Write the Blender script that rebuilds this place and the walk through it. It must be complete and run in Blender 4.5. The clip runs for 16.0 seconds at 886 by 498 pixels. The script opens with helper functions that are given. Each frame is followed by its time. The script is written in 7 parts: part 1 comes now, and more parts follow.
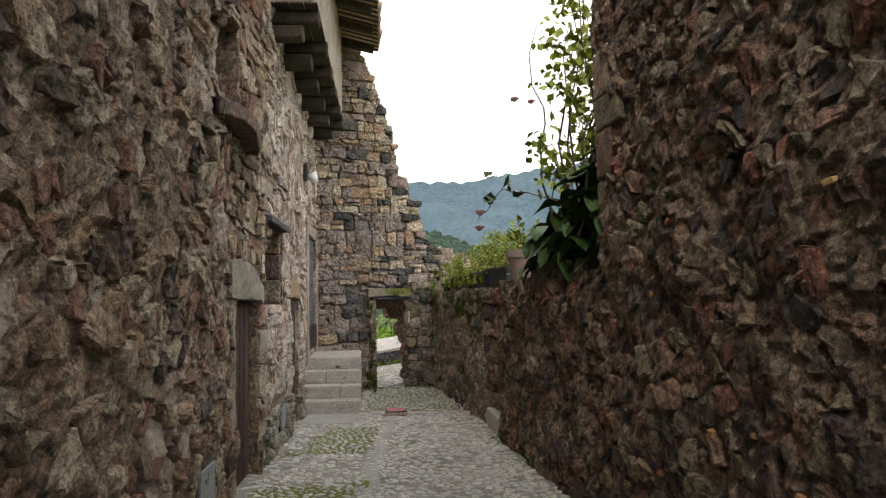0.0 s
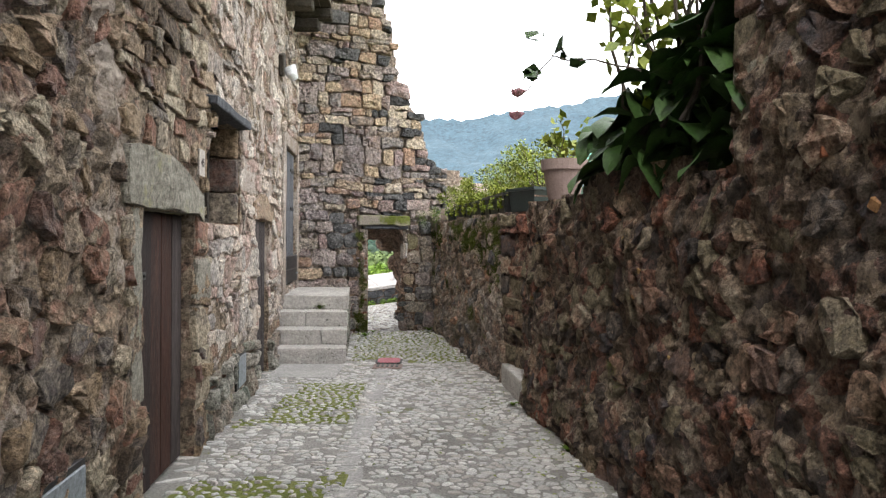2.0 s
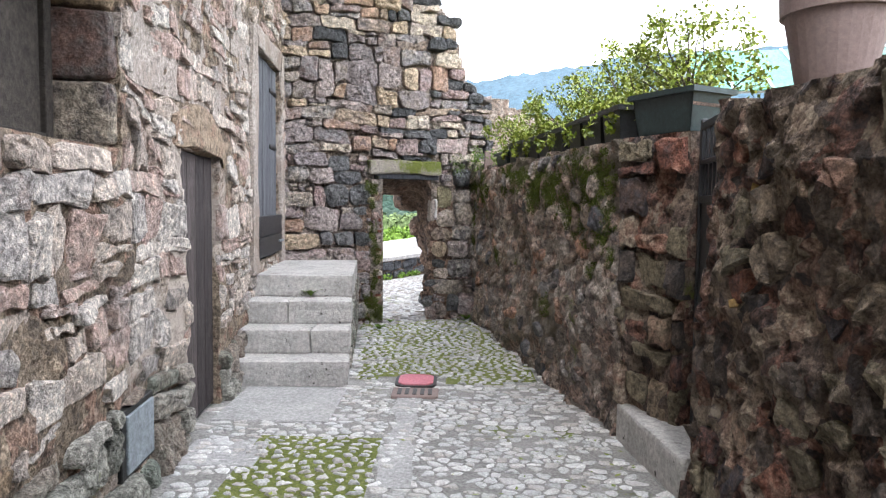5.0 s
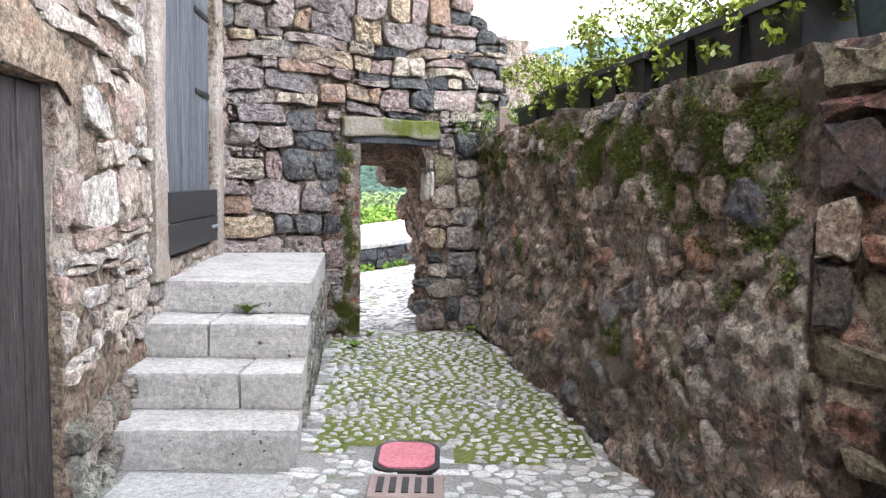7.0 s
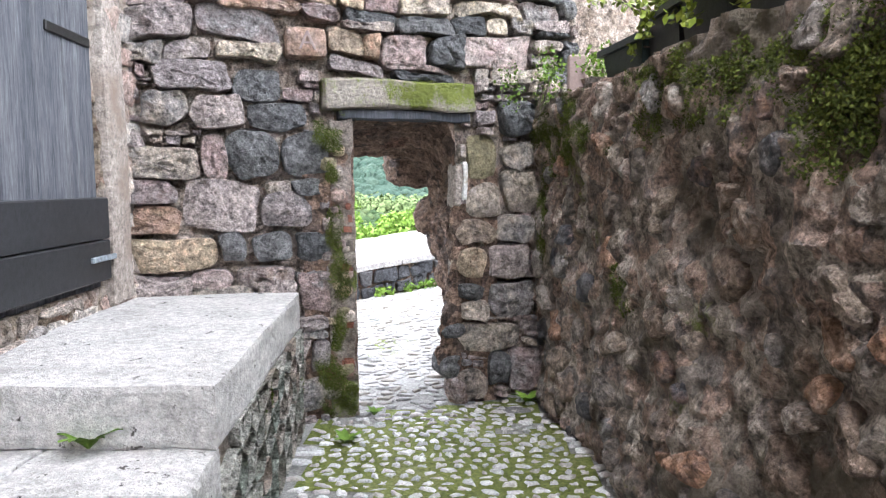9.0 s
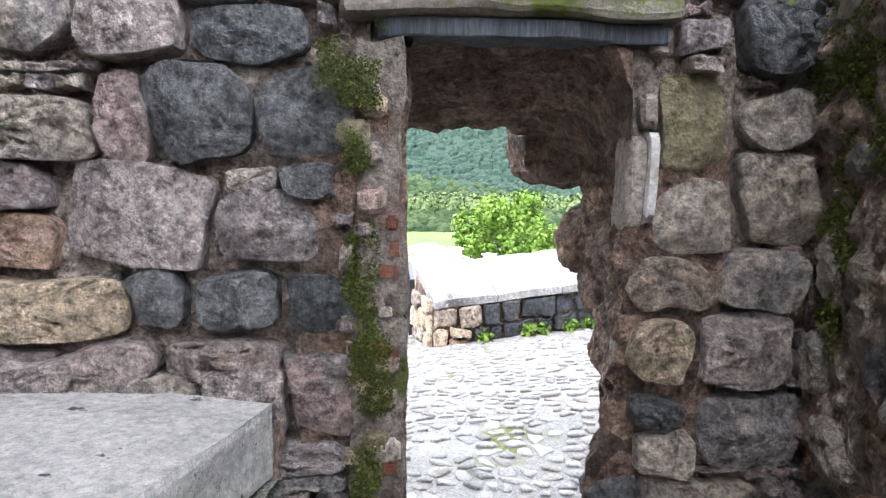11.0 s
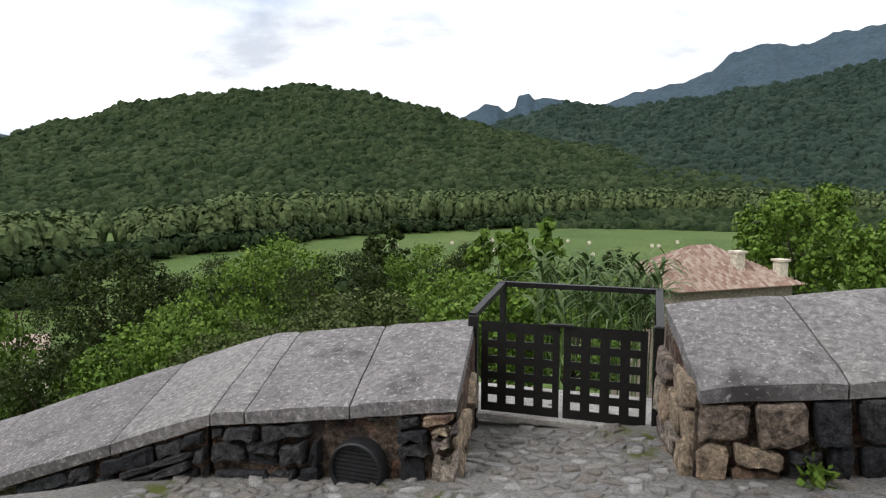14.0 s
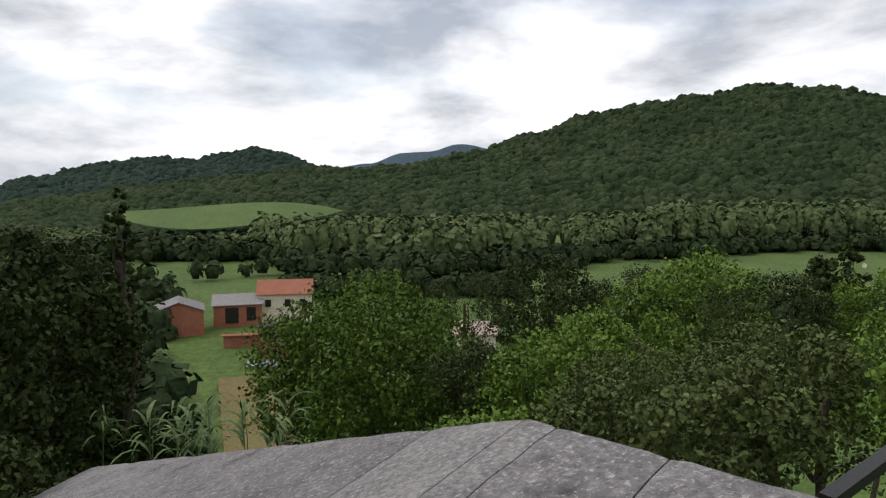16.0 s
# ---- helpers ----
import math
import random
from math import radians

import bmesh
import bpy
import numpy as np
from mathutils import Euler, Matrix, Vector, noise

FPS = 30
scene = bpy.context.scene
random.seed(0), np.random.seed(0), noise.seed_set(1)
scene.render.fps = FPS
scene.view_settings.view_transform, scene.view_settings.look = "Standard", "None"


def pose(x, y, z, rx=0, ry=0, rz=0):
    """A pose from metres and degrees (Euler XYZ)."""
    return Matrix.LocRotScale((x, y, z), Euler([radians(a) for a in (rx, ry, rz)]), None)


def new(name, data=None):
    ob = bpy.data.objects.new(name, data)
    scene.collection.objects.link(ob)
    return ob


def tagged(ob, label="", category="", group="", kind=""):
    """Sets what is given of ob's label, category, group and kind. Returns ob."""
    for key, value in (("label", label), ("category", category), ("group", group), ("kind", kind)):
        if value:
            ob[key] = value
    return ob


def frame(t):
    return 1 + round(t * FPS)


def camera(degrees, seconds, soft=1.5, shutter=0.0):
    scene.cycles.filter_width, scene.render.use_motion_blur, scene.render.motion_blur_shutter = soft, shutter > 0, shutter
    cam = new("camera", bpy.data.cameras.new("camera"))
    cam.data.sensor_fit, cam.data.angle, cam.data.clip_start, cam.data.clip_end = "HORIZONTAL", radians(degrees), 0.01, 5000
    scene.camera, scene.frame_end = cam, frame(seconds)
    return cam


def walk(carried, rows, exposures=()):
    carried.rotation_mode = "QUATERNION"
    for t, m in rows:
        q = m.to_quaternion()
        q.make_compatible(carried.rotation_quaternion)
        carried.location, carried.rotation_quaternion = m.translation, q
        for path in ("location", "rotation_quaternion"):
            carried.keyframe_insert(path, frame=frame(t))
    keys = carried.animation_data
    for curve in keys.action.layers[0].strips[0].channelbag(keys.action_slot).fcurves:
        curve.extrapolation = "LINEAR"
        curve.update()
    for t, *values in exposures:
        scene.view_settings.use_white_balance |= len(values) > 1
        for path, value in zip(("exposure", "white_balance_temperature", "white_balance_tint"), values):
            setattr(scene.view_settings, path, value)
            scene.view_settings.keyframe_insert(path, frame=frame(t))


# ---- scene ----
cam = camera(66.1, 16.0, 1.25)
METRES, EYE, TILT, LEAN, TURN = 16.0, 1.6, 0.0, 0.0, 0.0
ROWS = [
    (0.0, 0.0, 0.0, 0.0, 0.08, 4.53, 1.02),
    (0.5, 0.001, 0.0307, -0.0048, -0.72, -0.7, 0.58),
    (1.0, 0.0017, 0.061, -0.0062, -0.86, -0.49, 0.62),
    (1.5, -0.0028, 0.0915, -0.006, -0.62, -1.38, -0.24),
    (2.0, -0.0077, 0.1231, -0.0066, -0.22, -0.66, -0.55),
    (2.5, -0.0127, 0.1544, -0.0088, 1.21, -2.77, -1.07),
    (3.0, -0.0153, 0.1843, -0.01, 1.64, -3.52, -1.02),
    (3.5, -0.019, 0.2175, -0.0104, 1.71, -3.65, -0.94),
    (4.0, -0.0247, 0.2489, -0.01, 2.01, -4.03, -0.97),
    (4.5, -0.027, 0.2833, -0.0114, 1.48, -3.65, -0.85),
    (7.0, -0.0381, 0.4431, -0.0152, -0.24, -5.52, -1.36),
    (7.5, -0.0402, 0.4764, -0.02, -0.33, -5.8, -2.5),
    (8.0, -0.0401, 0.51, -0.0211, -0.53, -5.52, -0.18),
    (8.5, -0.0394, 0.5418, -0.0191, 0.82, -6.5, 0.54),
    (9.0, -0.0387, 0.575, -0.0173, 2.72, -5.4, 0.14),
    (11.5, -0.0397, 0.7369, -0.018, 22.65, -5.21, -0.37),
    (12.0, -0.0436, 0.7668, -0.0184, 26.39, -4.61, 0.31),
    (12.5, -0.0506, 0.7949, -0.0204, 30.89, -5.59, 0.48),
    (13.0, -0.059, 0.8215, -0.0217, 35.98, -6.04, 0.51),
    (13.5, -0.073, 0.8431, -0.0242, 40.0, -6.72, 1.12),
    (13.8, -0.0842, 0.8544, -0.0258, 39.6, -5.82, 0.6),
    (14.0, -0.0916, 0.8615, -0.0268, 40.85, -5.98, -0.04),
    (14.2, -0.0998, 0.8681, -0.0271, 47.15, -5.32, 0.08),
    (14.3, -0.1039, 0.8714, -0.0272, 52.47, -4.99, 0.6),
    (14.4, -0.1081, 0.8748, -0.0273, 59.0, -4.65, 0.8),
    (14.5, -0.1122, 0.8781, -0.0274, 65.34, -4.57, 0.74),
    (15.0, -0.1348, 0.8989, -0.0272, 78.34, -5.27, -1.64),
    (15.5, -0.1458, 0.9246, -0.0266, 80.1, -5.08, -0.66),
    (16.0, -0.1473, 0.9586, -0.0245, 76.8, -5.43, -0.12),
]
EXPOSURES = [(0.0, 1.6, 6900, 10), (1.5, 2.2, 6700, 10), (3.0, 2.5, 6050, 11), (4.5, 2.72, 5950, 12), (7.0, 3.25, 5900, 12.5), (9.0, 3.42, 5850, 12.5), (11.5, 2.8, 5800, 12), (12.5, 2.05, 6100, 11), (13.0, 1.35, 6200, 11), (13.5, 0.8, 6250, 11), (14.0, 0.52, 6250, 11), (14.5, 0.15, 6250, 12), (15.0, 0.0, 6300, 12), (16.0, 0.05, 6300, 12)]
walk(cam, [(t, pose(0, 0, EYE, TILT, LEAN, TURN) @ pose(METRES * x, METRES * y, METRES * z, 90 + pitch, roll, yaw)) for t, x, y, z, yaw, pitch, roll in ROWS],
     EXPOSURES)

# ---- light ----
world = bpy.data.worlds.new("sky")
scene.world = world
world.use_nodes = True
wt = world.node_tree
wt.nodes.clear()


def wnode(kind, **kw):
    n = wt.nodes.new(kind)
    for k, v in kw.items():
        n.inputs[k].default_value = v
    return n


w_out = wnode("ShaderNodeOutputWorld")
w_bg = wnode("ShaderNodeBackground", Strength=1.0)
w_sky = wt.nodes.new("ShaderNodeTexSky")
w_sky.sky_type, w_sky.sun_disc = "NISHITA", False
w_sky.sun_elevation, w_sky.sun_rotation = radians(50), radians(162)
w_dim = wt.nodes.new("ShaderNodeMix")
w_dim.data_type, w_dim.blend_type = "RGBA", "MULTIPLY"
w_dim.inputs[0].default_value = 1.0
w_dim.inputs[7].default_value = (0.11, 0.11, 0.11, 1)
w_co = wt.nodes.new("ShaderNodeTexCoord")
w_map = wt.nodes.new("ShaderNodeMapping")
w_map.inputs["Scale"].default_value = (1.0, 1.0, 2.9)
w_n1 = wnode("ShaderNodeTexNoise", Scale=3.0, Detail=9.0, Roughness=0.56, Distortion=0.15)
w_n2 = wnode("ShaderNodeTexNoise", Scale=1.1, Detail=4.0, Roughness=0.5)
w_r1 = wt.nodes.new("ShaderNodeValToRGB")
w_r1.color_ramp.elements[0].position, w_r1.color_ramp.elements[0].color = 0.37, (0.53, 0.55, 0.58, 1)
w_r1.color_ramp.elements[1].position, w_r1.color_ramp.elements[1].color = 0.60, (1.26, 1.25, 1.23, 1)
w_r2 = wt.nodes.new("ShaderNodeValToRGB")
w_r2.color_ramp.elements[0].position, w_r2.color_ramp.elements[0].color = 0.30, (0.35, 0.35, 0.35, 1)
w_r2.color_ramp.elements[1].position, w_r2.color_ramp.elements[1].color = 0.42, (1, 1, 1, 1)
w_mix = wt.nodes.new("ShaderNodeMix")
w_mix.data_type = "RGBA"
for a, b in (((w_co, "Generated"), (w_map, "Vector")), ((w_map, 0), (w_n1, "Vector")), ((w_map, 0), (w_n2, "Vector")), ((w_n1, 0), (w_r1, 0)),
             ((w_n2, 0), (w_r2, 0)), ((w_sky, 0), (w_dim, 6)), ((w_r2, 0), (w_mix, 0)), ((w_dim, 2), (w_mix, 6)), ((w_r1, 0), (w_mix, 7)),
             ((w_mix, 2), (w_bg, 0)), ((w_bg, 0), (w_out, 0))):
    wt.links.new(a[0].outputs[a[1]], b[0].inputs[b[1]])

sun = new("sun", bpy.data.lights.new("sun", "SUN"))
sun.data.energy, sun.data.angle, sun.data.color = 1.1, radians(25), (1.0, 0.96, 0.9)
sun.rotation_euler = (radians(40), 0, radians(-18))

# ---- materials ----
def material(name, ramp, rough=0.9, scale=4.0, fine=40.0, bump=0.5, metal=0.0, pick=0.0, patch=None, moss=0.0, spec=0.3, bscale=None, dist=0.02, streak=0.0, contrast=0.28, axis=None, pit=0.0, chunk=0.0, amount=0.6, patch2=None):
    """ramp: colours that the piece's random number and two noises choose from; pick: how far single pieces differ;
    patch, patch2: (colour, scale, from, to) further coats by noise; moss: its share; chunk: scale of small stones bedded in it, that differ by amount."""
    m = bpy.data.materials.new(name)
    m.use_nodes = True
    t = m.node_tree
    nodes, link = t.nodes, t.links.new
    bsdf = nodes["Principled BSDF"]
    bsdf.inputs["Roughness"].default_value, bsdf.inputs["Metallic"].default_value = rough, metal
    bsdf.inputs["Specular IOR Level"].default_value = spec
    geo = nodes.new("ShaderNodeNewGeometry")
    info = nodes.new("ShaderNodeObjectInfo")

    place = geo.outputs["Position"]
    if axis:
        sc = nodes.new("ShaderNodeVectorMath")
        sc.operation = "MULTIPLY"
        link(place, sc.inputs[0])
        sc.inputs[1].default_value = axis
        place = sc.outputs[0]

    def noise_at(s, detail=5.0, r=0.6):
        n = nodes.new("ShaderNodeTexNoise")
        n.inputs["Scale"].default_value, n.inputs["Detail"].default_value, n.inputs["Roughness"].default_value = s, detail, r
        link(place, n.inputs["Vector"])
        return n.outputs[0]

    def mathn(op, a, b=0.0, c=0.0):
        n = nodes.new("ShaderNodeMath")
        n.operation = op
        for i, v in enumerate((a, b, c)):
            if isinstance(v, (int, float)):
                n.inputs[i].default_value = v
            else:
                link(v, n.inputs[i])
        return n.outputs[0]

    def mix(fac, a, b, blend="MIX"):
        n = nodes.new("ShaderNodeMix")
        n.data_type, n.blend_type = "RGBA", blend
        for i, v in ((0, fac), (6, a), (7, b)):
            if isinstance(v, (int, float)):
                n.inputs[i].default_value = v
            elif isinstance(v, tuple):
                n.inputs[i].default_value = (*v, 1)
            else:
                link(v, n.inputs[i])
        return n.outputs[2]

    coarse, grain = noise_at(scale), noise_at(fine, 6.0, 0.7)
    single = mathn("FRACT", mathn("ADD", info.outputs["Random"], geo.outputs["Random Per Island"]))
    soft = mathn("ADD", mathn("MULTIPLY_ADD", coarse, 1.1, -0.05), mathn("MULTIPLY_ADD", grain, 0.5, -0.25))
    choose = mathn("ADD", mathn("MULTIPLY", single, pick), mathn("MULTIPLY", soft, 1.0 - pick * 0.75))
    if chunk:
        warp = nodes.new("ShaderNodeTexNoise")
        warp.inputs["Scale"].default_value, warp.inputs["Detail"].default_value = chunk * 0.9, 3.0
        link(place, warp.inputs["Vector"])
        bend = nodes.new("ShaderNodeVectorMath")
        bend.operation = "MULTIPLY_ADD"
        link(warp.outputs[1], bend.inputs[0])
        bend.inputs[1].default_value = (0.9 / chunk,) * 3
        link(place, bend.inputs[2])
        vor = nodes.new("ShaderNodeTexVoronoi")
        vor.inputs["Scale"].default_value = chunk
        link(bend.outputs[0], vor.inputs["Vector"])
        sep = nodes.new("ShaderNodeSeparateColor")
        link(vor.outputs["Color"], sep.inputs[0])
        choose = mathn("ADD", mathn("MULTIPLY", choose, 1.0 - amount), mathn("MULTIPLY", sep.outputs[0], amount))
    ra = nodes.new("ShaderNodeValToRGB")
    link(choose, ra.inputs[0])
    els = ra.color_ramp.elements
    while len(els) < len(ramp):
        els.new(0.5)
    for i, c in enumerate(ramp):
        els[i].position, els[i].color = 0.1 + 0.8 * i / max(1, len(ramp) - 1), (*c, 1)
    col = ra.outputs[0]
    sharp = nodes.new("ShaderNodeMapRange")
    link(grain, sharp.inputs[0])
    sharp.inputs[1].default_value, sharp.inputs[2].default_value, sharp.inputs[3].default_value, sharp.inputs[4].default_value = 0.33, 0.67, 1 - contrast * 1.4, 1 + contrast * 0.75
    fleck = nodes.new("ShaderNodeMapRange")
    link(noise_at(fine * 3.1, 5.0, 0.75), fleck.inputs[0])
    fleck.inputs[1].default_value, fleck.inputs[2].default_value, fleck.inputs[3].default_value, fleck.inputs[4].default_value = 0.32, 0.60, 1 - contrast, 1 + contrast * 0.32
    tone = nodes.new("ShaderNodeCombineColor")
    both = mathn("MULTIPLY", sharp.outputs[0], fleck.outputs[0])
    for i in range(3):
        link(both, tone.inputs[i])
    col = mix(1.0, col, tone.outputs[0], "MULTIPLY")
    for coat in (patch, patch2):
        if coat:
            pr = nodes.new("ShaderNodeMapRange")
            link(mathn("ADD", noise_at(coat[1], 7.0, 0.65), mathn("MULTIPLY_ADD", grain, 0.2, -0.1)), pr.inputs[0])
            pr.inputs[1].default_value, pr.inputs[2].default_value = coat[2], coat[3]
            col = mix(pr.outputs[0], col, coat[0])
    if moss:
        mr = nodes.new("ShaderNodeMapRange")
        link(mathn("ADD", noise_at(1.7, 7.0, 0.65), mathn("MULTIPLY_ADD", grain, 0.3, -0.15)), mr.inputs[0])
        mr.inputs[1].default_value, mr.inputs[2].default_value = 0.72 - moss * 0.4, 0.80 - moss * 0.4
        mc = mix(grain, (0.045, 0.06, 0.012), (0.17, 0.19, 0.03))
        col = mix(mr.outputs[0], col, mc)
    link(col, bsdf.inputs["Base Color"])
    bp = nodes.new("ShaderNodeBump")
    bp.inputs["Strength"].default_value, bp.inputs["Distance"].default_value = bump, dist
    tiny = noise_at(fine * 3.7, 4.0, 0.75)
    pits = mathn("MULTIPLY", mathn("SMOOTH_MAX", mathn("SUBTRACT", 0.42, tiny), 0.0, 0.05), pit)
    link(mathn("SUBTRACT", mathn("ADD", mathn("ADD", grain, mathn("MULTIPLY", tiny, 0.55)), noise_at(bscale or fine * 0.35, 4.0)), pits), bp.inputs["Height"])
    link(bp.outputs[0], bsdf.inputs["Normal"])
    return m


STONE = dict(scale=7, fine=25, bump=1.0, dist=0.04, contrast=0.52, pit=3.0, bscale=11)
STONE_L = material("rubble_brown", [(0.060, 0.054, 0.054), (0.218, 0.159, 0.114), (0.393, 0.284, 0.180), (0.481, 0.366, 0.257), (0.338, 0.175, 0.125), (0.163, 0.137, 0.125), (0.545, 0.458, 0.338)], pick=0.9, **STONE)
STONE_E = material("rubble_tan", [(0.173, 0.162, 0.156), (0.404, 0.318, 0.260), (0.601, 0.468, 0.335), (0.693, 0.548, 0.387), (0.531, 0.347, 0.249), (0.347, 0.289, 0.272), (0.716, 0.612, 0.485)], pick=0.9, **STONE)
STONE_M = material("rubble_mauve", [(0.212, 0.203, 0.203), (0.406, 0.340, 0.323), (0.530, 0.442, 0.402), (0.442, 0.318, 0.296), (0.318, 0.296, 0.292), (0.548, 0.459, 0.371), (0.371, 0.318, 0.309)], pick=0.9, **STONE)
BASALT = material("parapet_basalt", [(0.035, 0.036, 0.042), (0.07, 0.071, 0.078), (0.125, 0.12, 0.12)], pick=0.6, **STONE)
STONE_P = material("rubble_pale", [(0.321, 0.285, 0.261), (0.594, 0.487, 0.404), (0.737, 0.630, 0.535), (0.558, 0.392, 0.327), (0.499, 0.451, 0.416), (0.784, 0.701, 0.618)], pick=0.9, **STONE)
STONE_D = material("basalt", [(0.066, 0.067, 0.070), (0.133, 0.133, 0.136), (0.218, 0.211, 0.207)], pick=0.6, **STONE)
STONE_F = material("rubble_garden", [(0.07, 0.075, 0.09), (0.24, 0.20, 0.17), (0.40, 0.31, 0.24), (0.34, 0.31, 0.29), (0.11, 0.11, 0.125), (0.44, 0.25, 0.16), (0.46, 0.41, 0.36), (0.30, 0.22, 0.17)], pick=1.0, moss=0.10, **STONE)
STONE_G = material("river_boulder", [(0.20, 0.20, 0.17), (0.36, 0.35, 0.30), (0.50, 0.47, 0.41), (0.33, 0.26, 0.21), (0.27, 0.29, 0.24)], pick=0.9, moss=0.12, **STONE)
# ramp scaled down for the east lane wall's shade, besides its mixed stone colours
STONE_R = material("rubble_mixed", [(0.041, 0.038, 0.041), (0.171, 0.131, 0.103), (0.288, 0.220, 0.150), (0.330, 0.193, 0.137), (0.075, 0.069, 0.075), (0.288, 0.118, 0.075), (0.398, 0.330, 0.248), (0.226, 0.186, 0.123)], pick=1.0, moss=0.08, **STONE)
MORTAR = dict(scale=4, fine=27, bump=1.0, dist=0.045, contrast=0.56, pit=2.0, bscale=13)
MORTAR_L = material("mortar_brown", [(0.12, 0.10, 0.082), (0.31, 0.235, 0.17), (0.47, 0.365, 0.26), (0.19, 0.15, 0.115), (0.40, 0.25, 0.18), (0.56, 0.47, 0.37)], chunk=12, patch=((0.54, 0.46, 0.39), 0.7, 0.53, 0.60), **MORTAR)
MORTAR_F = material("mortar_grey_tan", [(0.151, 0.125, 0.110), (0.401, 0.332, 0.276), (0.562, 0.477, 0.401), (0.241, 0.201, 0.181), (0.481, 0.332, 0.261), (0.622, 0.542, 0.461), (0.341, 0.301, 0.266)], moss=0.26, chunk=10, amount=0.4, patch=((0.15, 0.125, 0.09), 1.1, 0.52, 0.65), **MORTAR)
MORTAR_E = material("mortar_tan", [(0.180, 0.135, 0.108), (0.378, 0.297, 0.239), (0.522, 0.441, 0.378), (0.306, 0.225, 0.180), (0.576, 0.504, 0.441)], chunk=16, amount=0.45, **MORTAR)
# brown mortar, darkened in the ramp to carry the east wall's shade
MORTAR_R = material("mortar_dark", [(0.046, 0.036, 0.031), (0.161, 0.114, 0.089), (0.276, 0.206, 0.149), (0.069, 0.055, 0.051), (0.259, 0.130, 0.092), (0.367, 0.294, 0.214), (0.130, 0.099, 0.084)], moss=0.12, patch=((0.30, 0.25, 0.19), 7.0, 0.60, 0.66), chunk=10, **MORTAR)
ROCK = material("tunnel_rock", [(0.081, 0.053, 0.040), (0.225, 0.144, 0.103), (0.400, 0.269, 0.200), (0.125, 0.092, 0.075), (0.350, 0.194, 0.138)], chunk=11, amount=0.5, **MORTAR)
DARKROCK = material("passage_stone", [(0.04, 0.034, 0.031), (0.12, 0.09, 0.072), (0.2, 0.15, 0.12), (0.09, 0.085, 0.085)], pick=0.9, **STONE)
PLASTER = material("pale_plaster", [(0.33, 0.275, 0.235), (0.44, 0.375, 0.325), (0.53, 0.465, 0.41)], scale=3, fine=40, bump=0.8, dist=0.03, contrast=0.4, patch=((0.26, 0.2, 0.16), 2.4, 0.52, 0.66))
GROUND_M = material("cobble_bed", [(0.17, 0.165, 0.15), (0.28, 0.27, 0.25), (0.36, 0.35, 0.335)], scale=1.2, fine=60, bump=0.8, moss=0.30)
MOSS_M = material("moss_bed", [(0.10, 0.12, 0.03), (0.18, 0.205, 0.045), (0.27, 0.275, 0.12)], scale=2.5, fine=60, bump=1.0)
MOSS = material("moss", [(0.03, 0.038, 0.006), (0.07, 0.09, 0.011), (0.135, 0.155, 0.022)], scale=6, fine=90, pick=0.5, bump=0.5, dist=0.01)
COBBLE = material("cobble", [(0.269, 0.269, 0.263), (0.426, 0.420, 0.403), (0.526, 0.515, 0.504), (0.392, 0.358, 0.325), (0.605, 0.594, 0.571)], rough=0.65, pick=0.7, scale=6, fine=70, bump=0.4, spec=0.35)
STEP = material("step_stone", [(0.329, 0.311, 0.287), (0.500, 0.476, 0.445), (0.610, 0.580, 0.543)], scale=4, fine=34, bump=1.0, dist=0.014, contrast=0.22, pit=2.0, patch=((0.24, 0.22, 0.20), 3.2, 0.60, 0.80), patch2=((0.07, 0.062, 0.055), 15.0, 0.635, 0.67))
PALE = material("pale_lintel", [(0.20, 0.18, 0.14), (0.34, 0.315, 0.26), (0.44, 0.41, 0.345)], scale=5, fine=32, bump=1.0, dist=0.03, contrast=0.35, patch=((0.30, 0.28, 0.14), 2.5, 0.55, 0.66))
MOSSY = material("mossy_lintel", [(0.20, 0.17, 0.14), (0.30, 0.26, 0.22), (0.38, 0.34, 0.29)], scale=4, fine=50, bump=0.9, moss=0.62)
CAP = material("cap_stone", [(0.126, 0.117, 0.117), (0.227, 0.213, 0.213), (0.348, 0.332, 0.316)], pick=0.35, scale=2.6, fine=30, bump=0.8, dist=0.012, contrast=0.30, patch=((0.075, 0.068, 0.068), 3.0, 0.55, 0.68), patch2=((0.42, 0.40, 0.37), 42.0, 0.57, 0.64))
COBBLE_T = material("terrace_cobble", [(0.12, 0.115, 0.11), (0.21, 0.20, 0.19), (0.28, 0.27, 0.26), (0.19, 0.165, 0.14), (0.36, 0.35, 0.335)], rough=0.7, pick=0.75, scale=6, fine=70, bump=0.4, spec=0.3)
FLAG = material("flagstone", [(0.26, 0.25, 0.24), (0.34, 0.33, 0.32), (0.41, 0.39, 0.375)], scale=3, fine=50, bump=0.5, dist=0.012)
JAMBM = material("mossy_plaster", [(0.128, 0.100, 0.084), (0.272, 0.220, 0.184), (0.416, 0.352, 0.304), (0.320, 0.232, 0.192)], scale=7, fine=26, bump=1.0, dist=0.05, contrast=0.45, moss=0.34, pit=1.0, patch=((0.27, 0.15, 0.12), 3.0, 0.56, 0.66))
WOOD = material("door_wood", [(0.010, 0.008, 0.009), (0.028, 0.018, 0.016), (0.075, 0.032, 0.022), (0.03, 0.028, 0.03)], pick=0.7, scale=3, fine=26, bump=0.7, rough=0.75, contrast=0.6, axis=(4, 4, 0.3))
PLANK_B = material("grey_brown_wood", [(0.018, 0.015, 0.016), (0.06, 0.048, 0.046), (0.13, 0.105, 0.10)], pick=0.4, scale=3, fine=26, bump=0.6, contrast=0.5, axis=(5, 5, 0.3))
